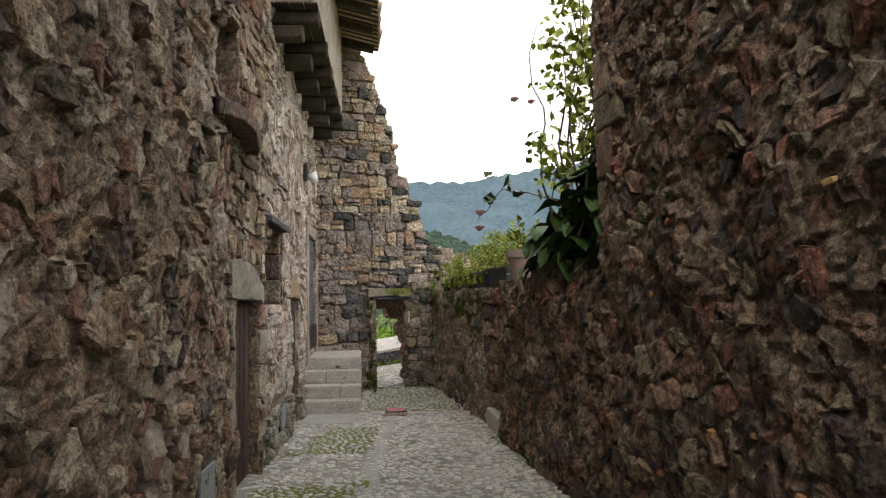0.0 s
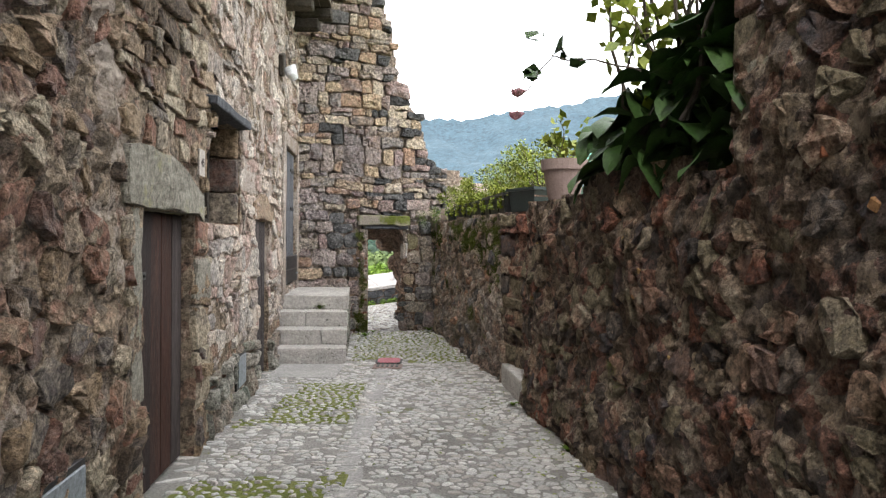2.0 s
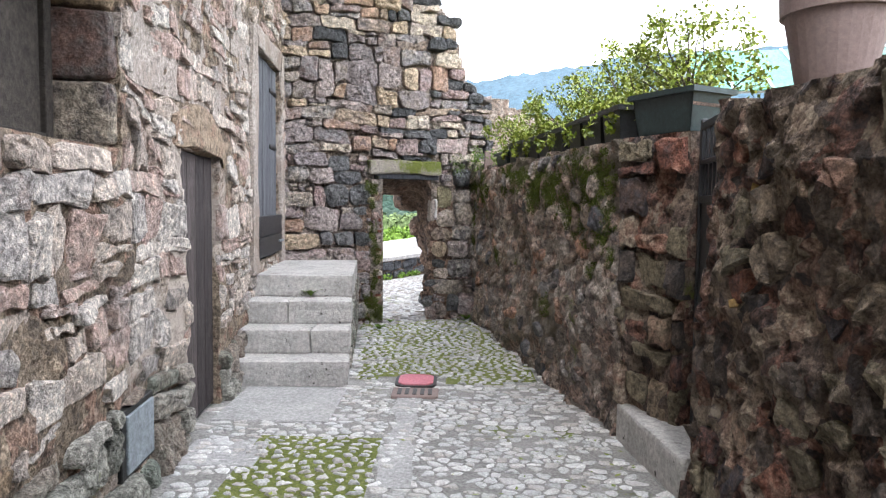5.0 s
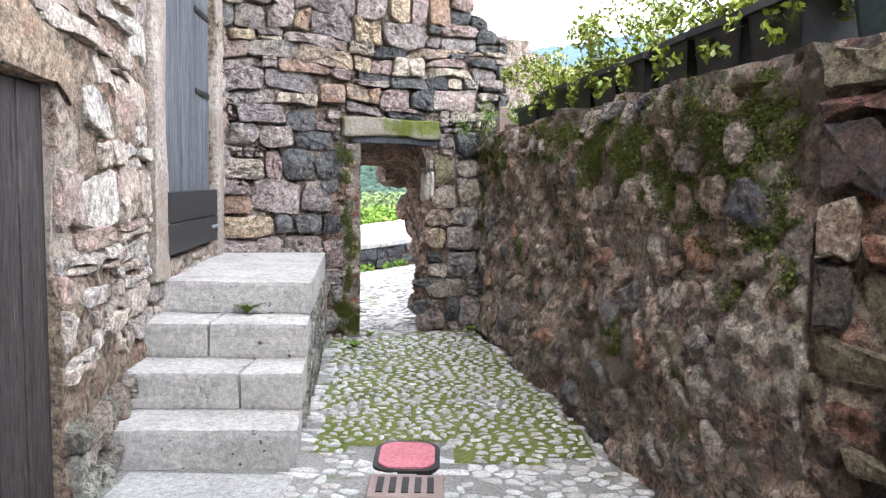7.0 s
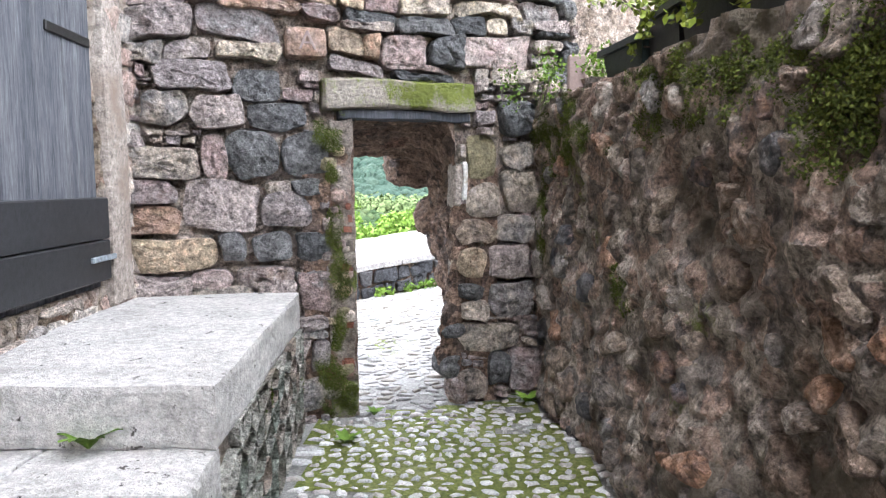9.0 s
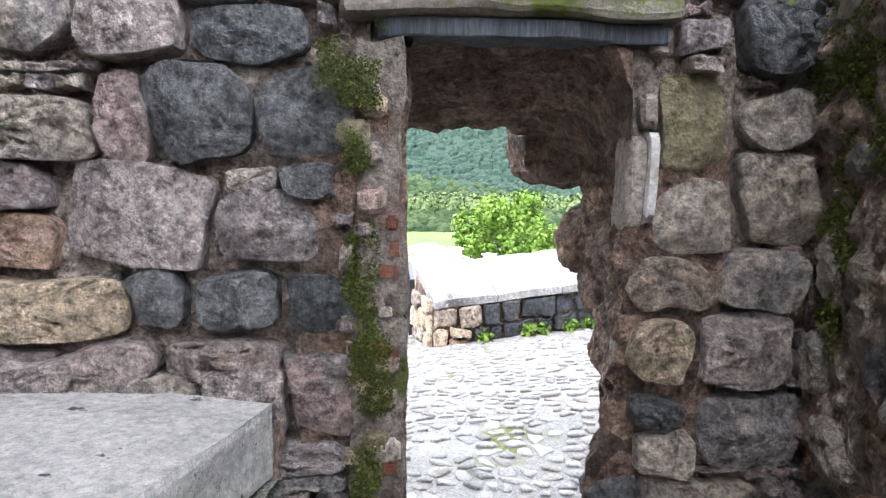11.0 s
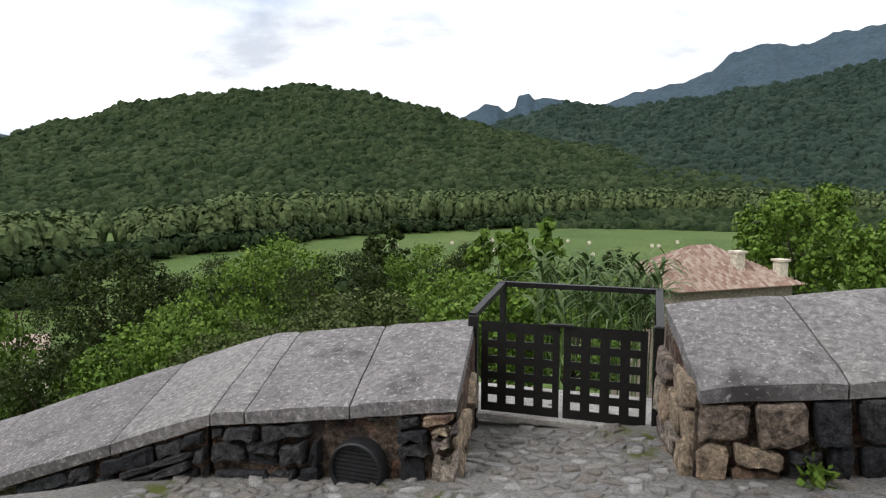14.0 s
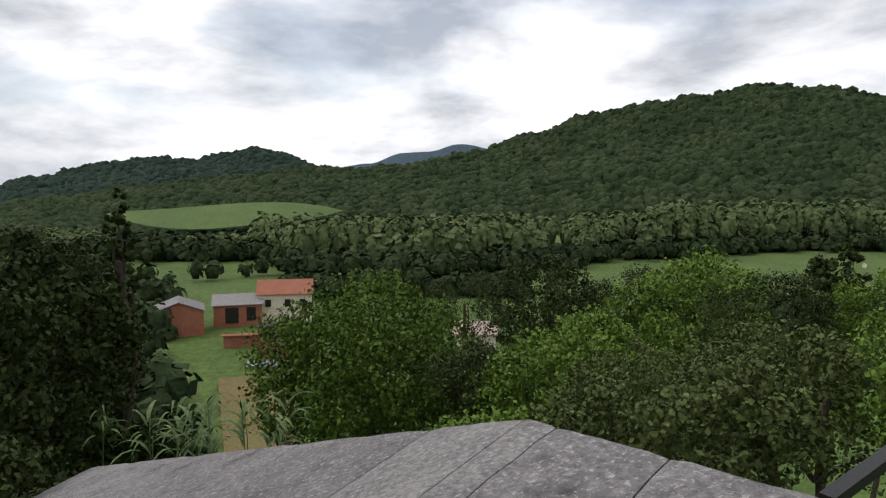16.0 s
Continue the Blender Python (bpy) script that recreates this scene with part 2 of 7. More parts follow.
PLANK_R = material("red_brown_wood", [(0.018, 0.007, 0.005), (0.045, 0.015, 0.008), (0.078, 0.027, 0.012)], pick=0.4, scale=3, fine=26, bump=0.6, rough=0.7, contrast=0.5, axis=(4, 4, 0.3))
FLAKE = material("white_plaster", [(0.48, 0.45, 0.42), (0.62, 0.60, 0.57), (0.70, 0.68, 0.66)], scale=9, fine=40, bump=0.7, dist=0.02, contrast=0.2, patch=((0.36, 0.31, 0.24), 6.0, 0.55, 0.62))
OLIVE = material("olive_plaster", [(0.17, 0.15, 0.09), (0.29, 0.25, 0.15), (0.38, 0.33, 0.22)], scale=6, fine=28, bump=0.9, dist=0.04, contrast=0.4)
OCHRE = material("ochre_shard", [(0.315, 0.195, 0.075), (0.375, 0.255, 0.105), (0.300, 0.112, 0.060)], pick=0.9, scale=9, fine=40, bump=0.4)
GREYWOOD = material("grey_wood", [(0.03, 0.033, 0.042), (0.08, 0.084, 0.097), (0.19, 0.19, 0.20)], pick=0.3, scale=3, fine=26, bump=0.6, axis=(5, 5, 0.3))
OLDWOOD = material("roof_wood", [(0.02, 0.017, 0.014), (0.05, 0.042, 0.035), (0.10, 0.085, 0.07)], pick=0.4, scale=5, fine=30, bump=0.7)
IRON = material("dark_iron", [(0.010, 0.0095, 0.009), (0.02, 0.019, 0.018)], rough=0.5, metal=0.3, bump=0.1, spec=0.5)
ZINC = material("grey_plate", [(0.20, 0.225, 0.25), (0.30, 0.335, 0.36)], rough=0.5, metal=0.3, scale=5, fine=30, bump=0.1)
TERRA = material("terracotta", [(0.19, 0.14, 0.128), (0.27, 0.205, 0.185)], scale=5, fine=60, bump=0.2, contrast=0.1)
TILE = material("roof_tile", [(0.22, 0.13, 0.10), (0.34, 0.235, 0.185), (0.46, 0.37, 0.30)], pick=0.7, scale=3, fine=30, bump=0.4)
BRICK = material("red_brick", [(0.28, 0.10, 0.06), (0.38, 0.16, 0.10)], scale=0.6, fine=6, bump=0.2)
OLD_BRICK = material("worn_brick", [(0.13, 0.05, 0.035), (0.22, 0.085, 0.055), (0.20, 0.12, 0.085)], scale=12, fine=40, bump=0.8, contrast=0.4)
CREAM = material("cream_render", [(0.62, 0.54, 0.42), (0.72, 0.65, 0.54)], scale=0.5, fine=6, bump=0.1)
PLANTER = material("black_planter", [(0.012, 0.013, 0.014), (0.028, 0.029, 0.032)], rough=0.45, scale=6, fine=40, bump=0.1, spec=0.4)
GREENPOT = material("green_planter", [(0.011, 0.021, 0.021), (0.021, 0.036, 0.036)], rough=0.45, scale=6, fine=40, bump=0.1, spec=0.4)
SHEET = material("green_sheet", [(0.08, 0.20, 0.16), (0.13, 0.27, 0.22)], rough=0.9, scale=3, fine=30, bump=0.1, spec=0.1)
RED = material("red_cover", [(0.42, 0.10, 0.13), (0.55, 0.20, 0.24)], rough=0.6, scale=8, fine=60, bump=0.3)
TEAL = material("teal_sheet", [(0.10, 0.20, 0.20), (0.16, 0.28, 0.28)], rough=0.3, scale=3, fine=30, bump=0.1)
PINK = material("rose_petal", [(0.62, 0.20, 0.28), (0.85, 0.50, 0.55)], pick=0.6, rough=0.7, scale=20, fine=90, bump=0.1)
WHITE = material("white_tile", [(0.36, 0.31, 0.27), (0.50, 0.45, 0.40)], rough=0.4, scale=6, fine=60, bump=0.1)
LAMPM = material("lamp_glass", [(0.7, 0.72, 0.75), (0.8, 0.82, 0.85)], rough=0.2, scale=8, fine=60, bump=0.0, spec=0.6)
LEAF = material("leaf_dark", [(0.018, 0.026, 0.008), (0.035, 0.052, 0.013), (0.068, 0.092, 0.024)], rough=0.6, pick=0.3, scale=0.7, fine=6, bump=0.0, spec=0.1)
LEAF_L = material("leaf_light", [(0.060, 0.106, 0.017), (0.109, 0.184, 0.026), (0.184, 0.267, 0.046)], rough=0.6, pick=0.3, scale=0.7, fine=6, bump=0.0, spec=0.12)
LEAF_T = material("leaf_green", [(0.030, 0.056, 0.008), (0.066, 0.115, 0.015), (0.125, 0.19, 0.03)], rough=0.6, pick=0.3, scale=0.9, fine=6, bump=0.0, spec=0.1)
LEAF_O = material("leaf_olive", [(0.042, 0.060, 0.018), (0.076, 0.102, 0.029), (0.128, 0.155, 0.05)], rough=0.6, pick=0.3, scale=0.7, fine=6, bump=0.0, spec=0.12)
LEAF_Y = material("leaf_yellow", [(0.084, 0.125, 0.011), (0.153, 0.202, 0.017), (0.251, 0.279, 0.042)], rough=0.5, pick=0.6, scale=2, fine=20, bump=0.0)
LEAF_B = material("leaf_big", [(0.013, 0.032, 0.006), (0.026, 0.060, 0.012), (0.047, 0.090, 0.024)], rough=0.55, pick=0.5, scale=6, fine=30, bump=0.15, spec=0.2)
REED = material("reed_leaf", [(0.05, 0.085, 0.03), (0.09, 0.14, 0.05), (0.15, 0.20, 0.085)], rough=0.6, pick=0.6, scale=3, fine=20, bump=0.0, spec=0.1)
FOREST = material("forest", [(0.011, 0.022, 0.010), (0.023, 0.039, 0.016), (0.039, 0.057, 0.024), (0.058, 0.076, 0.035)], pick=0.5, scale=0.016, fine=0.5, bump=0.0, spec=0.05)
POPLAR = material("poplar", [(0.061, 0.091, 0.036), (0.103, 0.138, 0.057), (0.151, 0.186, 0.081)], pick=0.35, scale=0.08, fine=0.6, bump=0.0, spec=0.05)
# slight blue in these greens stands in for haze over the farther hills
MID_M = material("haze_tinted_forest", [(0.017, 0.033, 0.025), (0.028, 0.047, 0.035), (0.044, 0.064, 0.047)], pick=0.35, scale=0.012, fine=0.3, bump=0.0, spec=0.05)
# aerial haze is put into the base colour as blue
FAR_M = material("haze_blue_mountain", [(0.028, 0.053, 0.074), (0.037, 0.067, 0.090), (0.047, 0.081, 0.105)], scale=0.012, fine=0.06, bump=0.4, dist=4.0)
GRASS = material("meadow", [(0.042, 0.080, 0.014), (0.075, 0.125, 0.021), (0.115, 0.155, 0.034)], scale=0.03, fine=0.8, bump=0.2)
DRY = material("dry_grass", [(0.12, 0.09, 0.035), (0.18, 0.14, 0.05), (0.12, 0.14, 0.04)], scale=0.2, fine=3, bump=0.2)
BARK = material("bark", [(0.05, 0.04, 0.03), (0.12, 0.095, 0.07)], scale=6, fine=40, bump=0.8)


# ---- builders ----
def mesh_ob(name, verts, faces, mat, parent=None, label="", smooth=False):
    me = bpy.data.meshes.new(name)
    me.from_pydata([tuple(v) for v in verts], [], faces)
    me.validate()
    if smooth:
        me.shade_smooth()
    me.materials.append(mat)
    ob = new(name, me)
    ob.parent = parent
    if label:
        tagged(ob, label)
    return ob


def part(name, bm, mat, parent=None, label="", smooth=False):
    bmesh.ops.recalc_face_normals(bm, faces=bm.faces)
    me = bpy.data.meshes.new(name)
    bm.to_mesh(me)
    bm.free()
    if smooth:
        me.shade_smooth()
    me.materials.append(mat)
    ob = new(name, me)
    ob.parent = parent
    if label:
        tagged(ob, label)
    return ob


def thing(name, label, category, m=None, group=""):
    ob = tagged(new(name), label, category, group)
    ob.empty_display_size = 0.1
    if m is not None:
        ob.matrix_basis = m
    return ob


def frame_of(origin, along, up=(0, 0, 1)):
    """A wall's own axes: u along it, v up, w out of its face."""
    u = Vector(along).normalized()
    v = Vector(up).normalized()
    w = u.cross(v)
    return Matrix(((u.x, v.x, w.x, origin[0]), (u.y, v.y, w.y, origin[1]), (u.z, v.z, w.z, origin[2]), (0, 0, 0, 1)))


def box(bm, lo, hi, m=None, bevel=0.0, segs=1, rough=0.0, cuts=0):
    vs = bmesh.ops.create_cube(bm, size=1.0)["verts"]
    for v in vs:
        v.co = Vector([lo[i] + (v.co[i] + 0.5) * (hi[i] - lo[i]) for i in range(3)])
    es = list({e for v in vs for e in v.link_edges})
    if cuts:
        r = bmesh.ops.subdivide_edges(bm, edges=es, cuts=cuts, use_grid_fill=True)
        vs = list(set(vs) | {e for e in r["geom_inner"] if isinstance(e, bmesh.types.BMVert)} | {e for e in r["geom_split"] if isinstance(e, bmesh.types.BMVert)})
    elif bevel:
        r = bmesh.ops.bevel(bm, geom=es, offset=bevel, segments=segs, affect="EDGES", profile=0.6)
        vs = list(r["verts"])
    if rough:
        for v in vs:
            v.co += rough * noise.noise_vector(v.co * 3.1)
    if m is not None:
        for v in vs:
            v.co = m @ v.co
    return vs


def clip(poly, nx, ny, d):
    """The part of a polygon where nx*x + ny*y <= d."""
    out = []
    for i, p in enumerate(poly):
        q = poly[i - 1]
        a, b = nx * q[0] + ny * q[1] - d, nx * p[0] + ny * p[1] - d
        if (a < 0) != (b < 0):
            k = a / (a - b)
            out.append((q[0] + k * (p[0] - q[0]), q[1] + k * (p[1] - q[1])))
        if b <= 0:
            out.append(p)
    return out


def seeds_in(u0, u1, v0, v1, size, course, rng, jitter=0.32, keep=None):
    """Scattered middles of stones in wavy courses; size and course may be functions of (u, v)."""
    pts, v = [], v0
    while v < v1:
        h = course * rng.uniform(0.7, 1.35)
        u = u0 - rng.random() * size
        while u < u1 + size:
            s = size * rng.choice((0.55, 0.8, 1.0, 1.0, 1.3, 1.7))
            p = (u + s * 0.5 + rng.uniform(-1, 1) * jitter * s * 0.5, v + h * 0.5 + rng.uniform(-1, 1) * jitter * h + 0.05 * math.sin(u * 1.3 + v))
            if keep is None or keep(*p):
                pts.append(p)
            u += s
        v += h
    return pts


def cells_of(pts, aspect, reach, lo, hi, holes=()):
    """Voronoi cells of the points, wider than high by aspect, cut at holes (u0, u1, v0, v1)."""
    grid = {}
    for i, (u, v) in enumerate(pts):
        grid.setdefault((int(u / reach // 1), int(v / reach // 1)), []).append(i)
    k2 = aspect * aspect
    out = []
    for i, (u, v) in enumerate(pts):
        if any(a - 0.01 < u < b + 0.01 and c - 0.01 < v < d + 0.01 for a, b, c, d in holes):
            continue
        poly = [(max(lo[0], u - reach), max(lo[1], v - reach)), (min(hi[0], u + reach), max(lo[1], v - reach)),
                (min(hi[0], u + reach), min(hi[1], v + reach)), (max(lo[0], u - reach), min(hi[1], v + reach))]
        if not (lo[0] < u < hi[0] and lo[1] < v < hi[1]):
            continue
        gi, gj = int(u / reach // 1), int(v / reach // 1)
        near = [j for a in (-1, 0, 1) for b in (-1, 0, 1) for j in grid.get((gi + a, gj + b), ()) if j != i]
        near.sort(key=lambda j: (pts[j][0] - u) ** 2 + k2 * (pts[j][1] - v) ** 2)
        for j in near[:16]:
            p, q = pts[j]
            nx, ny = p - u, k2 * (q - v)
            poly = clip(poly, nx, ny, (p * p - u * u + k2 * (q * q - v * v)) / 2)
        for a, b, c, d in holes:
            if u <= a and v < d + 0.1 and v > c - 0.1:
                poly = clip(poly, 1, 0, a)
            elif u >= b and v < d + 0.1 and v > c - 0.1:
                poly = clip(poly, -1, 0, -b)
            elif v >= d and a - 0.4 < u < b + 0.4:
                poly = clip(poly, 0, -1, -d)
            elif v <= c and a - 0.4 < u < b + 0.4:
                poly = clip(poly, 0, 1, c)
        if len(poly) >= 3:
            out.append(poly)
    return out


def cut_holes(poly, u, v, holes):
    for a, b, c, d in holes:
        if u <= a and c - 0.1 < v < d + 0.1:
            poly = clip(poly, 1, 0, a)
        elif u >= b and c - 0.1 < v < d + 0.1:
            poly = clip(poly, -1, 0, -b)
        elif v >= d and a - 0.5 < u < b + 0.5:
            poly = clip(poly, 0, -1, -d)
        elif v <= c and a - 0.5 < u < b + 0.5:
            poly = clip(poly, 0, 1, c)
    return poly


def coursed(u0, u1, v0, v1, size, course, rng, warp=0.03, holes=(), wild=0.0):
    """Roughly squared stones in wavy courses of uneven height; some courses are split, some stones stand through two."""
    out, v = [], v0
    wob = lambda a, b: (a + warp * noise.noise((a * 2.1, b * 2.6, 5.0)) + warp * 0.5 * noise.noise((a * 7, b * 7, 1.0)), b + warp * 1.6 * noise.noise((a * 0.9, b * 1.4, 9.0)) + warp * 0.5 * noise.noise((a * 6, b * 6, 3.0)))
    while v < v1:
        h = course * rng.choice((0.6, 0.8, 1.0, 1.0, 1.25, 1.5))
        u = u0 - rng.random() * size
        while u < u1:
            s = max(h * 0.7, size * rng.choice((0.45, 0.7, 0.9, 1.0, 1.2, 1.5, 1.9)))
            parts = [(v, v + h)]
            if rng.random() < 0.16 + wild * 0.2:
                k = rng.uniform(0.35, 0.65)
                parts = [(v, v + h * k), (v + h * k, v + h)]
            for a, b in parts:
                j = lambda: rng.uniform(-1, 1) * (0.08 + 0.16 * wild)
                q = [(u + j() * s * 0.5, a + j() * h), (u + s * 0.5, a + j() * h * 0.8), (u + s + j() * s * 0.5, a + j() * h), (u + s + j() * s * 0.4, b + j() * h), (u + s * rng.uniform(0.3, 0.7), b + j() * h * 0.8), (u + j() * s * 0.4, b + j() * h)]
                q = [wob(max(u0, min(u1, x)), y) for x, y in q]
                cx, cy = sum(p[0] for p in q) / 6, sum(p[1] for p in q) / 6
                if inside(cx, cy, holes):
                    continue
                q = cut_holes(q, cx, cy, holes)
                if len(q) >= 3 and max(p[0] for p in q) - min(p[0] for p in q) > 0.03:
                    out.append(q)
            u += s
        v += h
    return out


def stone_of(poly, joint, depth, rng, rounds=1, back=0.03, lump=0.25, cut=0.16, edge=0.6, top=0.86):
    """Rounded stone on a cell: vertices (u, v, w) and faces."""
    n = len(poly)
    cu, cv = sum(p[0] for p in poly) / n, sum(p[1] for p in poly) / n
    for _ in range(rounds):
        nxt = []
        for i, p in enumerate(poly):
            q = poly[(i + 1) % len(poly)]
            nxt += [(p[0] * (1 - cut) + q[0] * cut, p[1] * (1 - cut) + q[1] * cut), (p[0] * cut + q[0] * (1 - cut), p[1] * cut + q[1] * (1 - cut))]
        poly = nxt
    if len(poly) > 14:
        poly = poly[::2]
    n = len(poly)
    d = depth * rng.uniform(0.45, 1.3)
    tu, tv = rng.uniform(-0.12, 0.12), rng.uniform(-0.15, 0.15)
    ring = []
    for p in poly:
        du, dv = p[0] - cu, p[1] - cv
        r = math.hypot(du, dv) + 1e-6
        k = max(0.25, 1 - joint * rng.uniform(0.6, 1.7) / r)
        ring.append((du * k, dv * k))
    verts, faces = [], []
    for s, w in ((1.0, -back), (0.985, d * edge), (top, d * 0.97)):
        for du, dv in ring:
            j = 1 + rng.uniform(-0.5, 0.5) * 0.10
            x, y = du * s * j, dv * s * j
            verts.append((cu + x, cv + y, w + (0 if w < 0 else (tu * x + tv * y) + d * lump * rng.uniform(-0.5, 0.5))))
    verts.append((cu, cv, d * 1.0))
    for k in (0, 1):
        for i in range(n):
            a, b = k * n + i, k * n + (i + 1) % n
            faces.append((a, b, b + n, a + n))
    c = 3 * n
    for i in range(n):
        faces.append((2 * n + i, 2 * n + (i + 1) % n, c))
    return verts, faces


def boulder_of(poly, joint, depth, rng, rounds=2, back=0.04, lump=0.25, facets=0, **_):
    """A domed, knobbly stone on a cell, finer than stone_of, for walls that are passed closely."""
    n = len(poly)
    cu, cv = sum(p[0] for p in poly) / n, sum(p[1] for p in poly) / n
    dense = []
    for i, p in enumerate(poly):
        q = poly[(i + 1) % n]
        k = max(1, round(math.hypot(q[0] - p[0], q[1] - p[1]) / 0.035))
        dense += [(p[0] + (q[0] - p[0]) * j / k, p[1] + (q[1] - p[1]) * j / k) for j in range(k)]
    poly = dense
    for _ in range(2 if not facets else 1):
        m = len(poly)
        poly = [((poly[i - 1][0] + 2 * poly[i][0] + poly[(i + 1) % m][0]) / 4, (poly[i - 1][1] + 2 * poly[i][1] + poly[(i + 1) % m][1]) / 4) for i in range(m)]
    n = len(poly)
    d = depth * rng.uniform(0.55, 1.25)
    tu, tv, off = rng.uniform(-0.14, 0.14), rng.uniform(-0.16, 0.10), rng.uniform(0, 50)
    verts, faces = [], []
    levels = ((1.0, -back), (0.99, 0.25), (0.95, 0.62), (0.85, 0.86), (0.62, 0.97), (0.34, 1.0))
    size = max(math.hypot(a - cu, b - cv) for a, b in poly)
    cuts = []
    if facets:
        levels = ((1.0, -back), (1.0, 0.45), (0.98, 0.80), (0.93, 0.96), (0.80, 1.0), (0.62, 1.0), (0.42, 1.0), (0.2, 1.0))
        cuts = [(rng.random() * 6.28, rng.uniform(0.2, 0.65), rng.uniform(0.85, 1.1)) for _ in range(facets)]
    for s, h in levels:
        for a, b in poly:
            x, y = a - cu, b - cv
            r = math.hypot(x, y) + 1e-6
            k = max(0.3, 1 - joint / r) * s
            k *= 1 + 0.05 * noise.noise((a * 14, b * 14, off))
            q = Vector((cu + x * k, cv + y * k, off))
            w = h if h < 0 else d * h + tu * x * k + tv * y * k + d * lump * (0.9 * noise.noise(q * 9) + 0.55 * noise.noise(q * 24) + 0.35 * noise.noise(q * 55)) * min(1, h + 0.2)
            for ang, steep, top in cuts:
                if h > 0:
                    w = min(w, d * top - steep * max(0.0, math.cos(ang) * x * k + math.sin(ang) * y * k - 0.25 * size) + 0.12 * d * noise.noise(q * 30))
            verts.append((q.x, q.y, w))
    verts.append((cu, cv, d * (1 + lump * 0.5 * noise.noise((cu * 9, cv * 9, off)))))
    for j in range(len(levels) - 1):
        for i in range(n):
            a, b = j * n + i, j * n + (i + 1) % n
            faces.append((a, b, b + n, a + n))
    c = len(levels) * n
    for i in range(n):
        faces.append((c - n + i, c - n + (i + 1) % n, c))
    return verts, faces


def stones(cells, m, mat, parent, name, joint, depth, rng, singles=None, rounds=1, most=300, rest="stones", lump=0.25, lift=None, smooth=False, drop=0.0, maker=None, **shape):
    """Stones on cells: those for which singles(u, v) holds are parts of their own, the rest one piece of stuff."""
    av, af, made = [], [], 0
    for poly in cells:
        if rng.random() < drop:
            continue
        v, f = (maker or stone_of)(poly, joint, depth, rng, rounds, lump=lump, **shape)
        if lift:
            v = [(a, b, w + lift(a, b)) for a, b, w in v]
        u0, v0 = poly[0]
        if singles and made < most and singles(u0, v0):
            mesh_ob(name, [m @ Vector(q) for q in v], f, mat, parent, smooth=smooth)
            made += 1
        else:
            k = len(av)
            av += [m @ Vector(q) for q in v]
            af += [tuple(i + k for i in q) for q in f]
    if av:
        tagged(mesh_ob(rest, av, af, mat, parent, smooth=smooth), kind="stuff")


def voxel_wall(name, m, us, vs, solid, depth, mat, label, step_noise=0.02, rubble=0.014, knob=0.0):
    """A wall of thickness depth behind its face, in cells between the splits us and vs where solid(u, v) holds."""
    verts, faces, idx = [], [], {}

    def vid(i, j, k):
        if (i, j, k) not in idx:
            idx[(i, j, k)] = len(verts)
            p = Vector((us[i], vs[j], -depth * k))
            if k == 0:
                p.z += step_noise * noise.noise(Vector((p.x * 2.3, p.y * 2.3, 1.7))) + rubble * (noise.noise(p * 8.0) + 0.7 * noise.noise(p * 19.0) + 0.45 * noise.noise(p * 41.0))
                bulge = knob(p.x) if callable(knob) else knob
                if bulge:
                    q = Vector((p.x, p.y * 1.25, 0)) + 0.05 * noise.noise_vector(Vector((p.x, p.y, 0)) * 7)
                    for s, k2 in ((6.5, 1.0), (14.0, 0.55)):
                        d = noise.voronoi(q * s)[0]
                        p.z += bulge * k2 * min(0.5, d[1] - d[0])
            verts.append(m @ p)
        return idx[(i, j, k)]
    fill = {(i, j) for i in range(len(us) - 1) for j in range(len(vs) - 1) if solid((us[i] + us[i + 1]) / 2, (vs[j] + vs[j + 1]) / 2)}
    for i, j in fill:
        faces.append((vid(i, j, 0), vid(i + 1, j, 0), vid(i + 1, j + 1, 0), vid(i, j + 1, 0)))
        faces.append((vid(i, j + 1, 1), vid(i + 1, j + 1, 1), vid(i + 1, j, 1), vid(i, j, 1)))
        for di, dj, a, b in ((-1, 0, (0, 1), (0, 0)), (1, 0, (1, 0), (1, 1)), (0, -1, (0, 0), (1, 0)), (0, 1, (1, 1), (0, 1))):
            if (i + di, j + dj) not in fill:
                faces.append((vid(i + a[0], j + a[1], 0), vid(i + a[0], j + a[1], 1), vid(i + b[0], j + b[1], 1), vid(i + b[0], j + b[1], 0)))
    ob = mesh_ob(name, verts, faces, mat)
    return tagged(ob, label, "wall", kind="structure")


def splits(a, b, step, extra=()):
    n = max(1, round((b - a) / step))
    s = sorted({round(a + (b - a) * i / n, 4) for i in range(n + 1)} | {round(e, 4) for e in extra if a < e < b})
    out = [s[0]]
    for e in s[1:]:
        if e - out[-1] > 0.02 or e in extra:
            out.append(e)
    return out


def inside(u, v, holes):
    return any(a < u < b and c < v < d for a, b, c, d in holes)

# ---- the alley's walls ----
rng = random.Random(7)
LW = frame_of((-1.22, 0, 0), (-0.09, 1, 0))
# u runs north along the face, v up, w out to the alley
DOOR1 = (5.60, 6.64, -0.2, 1.66)
DOOR2 = (8.99, 9.74, -0.2, 1.70)
NICHE = (7.02, 8.05, 1.62, 2.46)
UPPER = (4.98, 5.72, 3.22, 3.95)
DOOR3 = (11.08, 12.28, 0.86, 2.75)
VENT = (3.40, 3.55, 2.28, 2.52)
LINTEL1 = (5.34, 6.78, 1.66, 1.99)
JAMB1 = (5.42, 5.60, 0.62, 1.66)
HATCH1 = (4.46, 4.90, 0.24, 0.56)
HATCH2 = (8.02, 8.42, 0.14, 0.46)
JAMB3 = (10.86, 11.08, 0.76, 2.9)
HEAD3 = (11.08, 12.4, 2.75, 2.95)
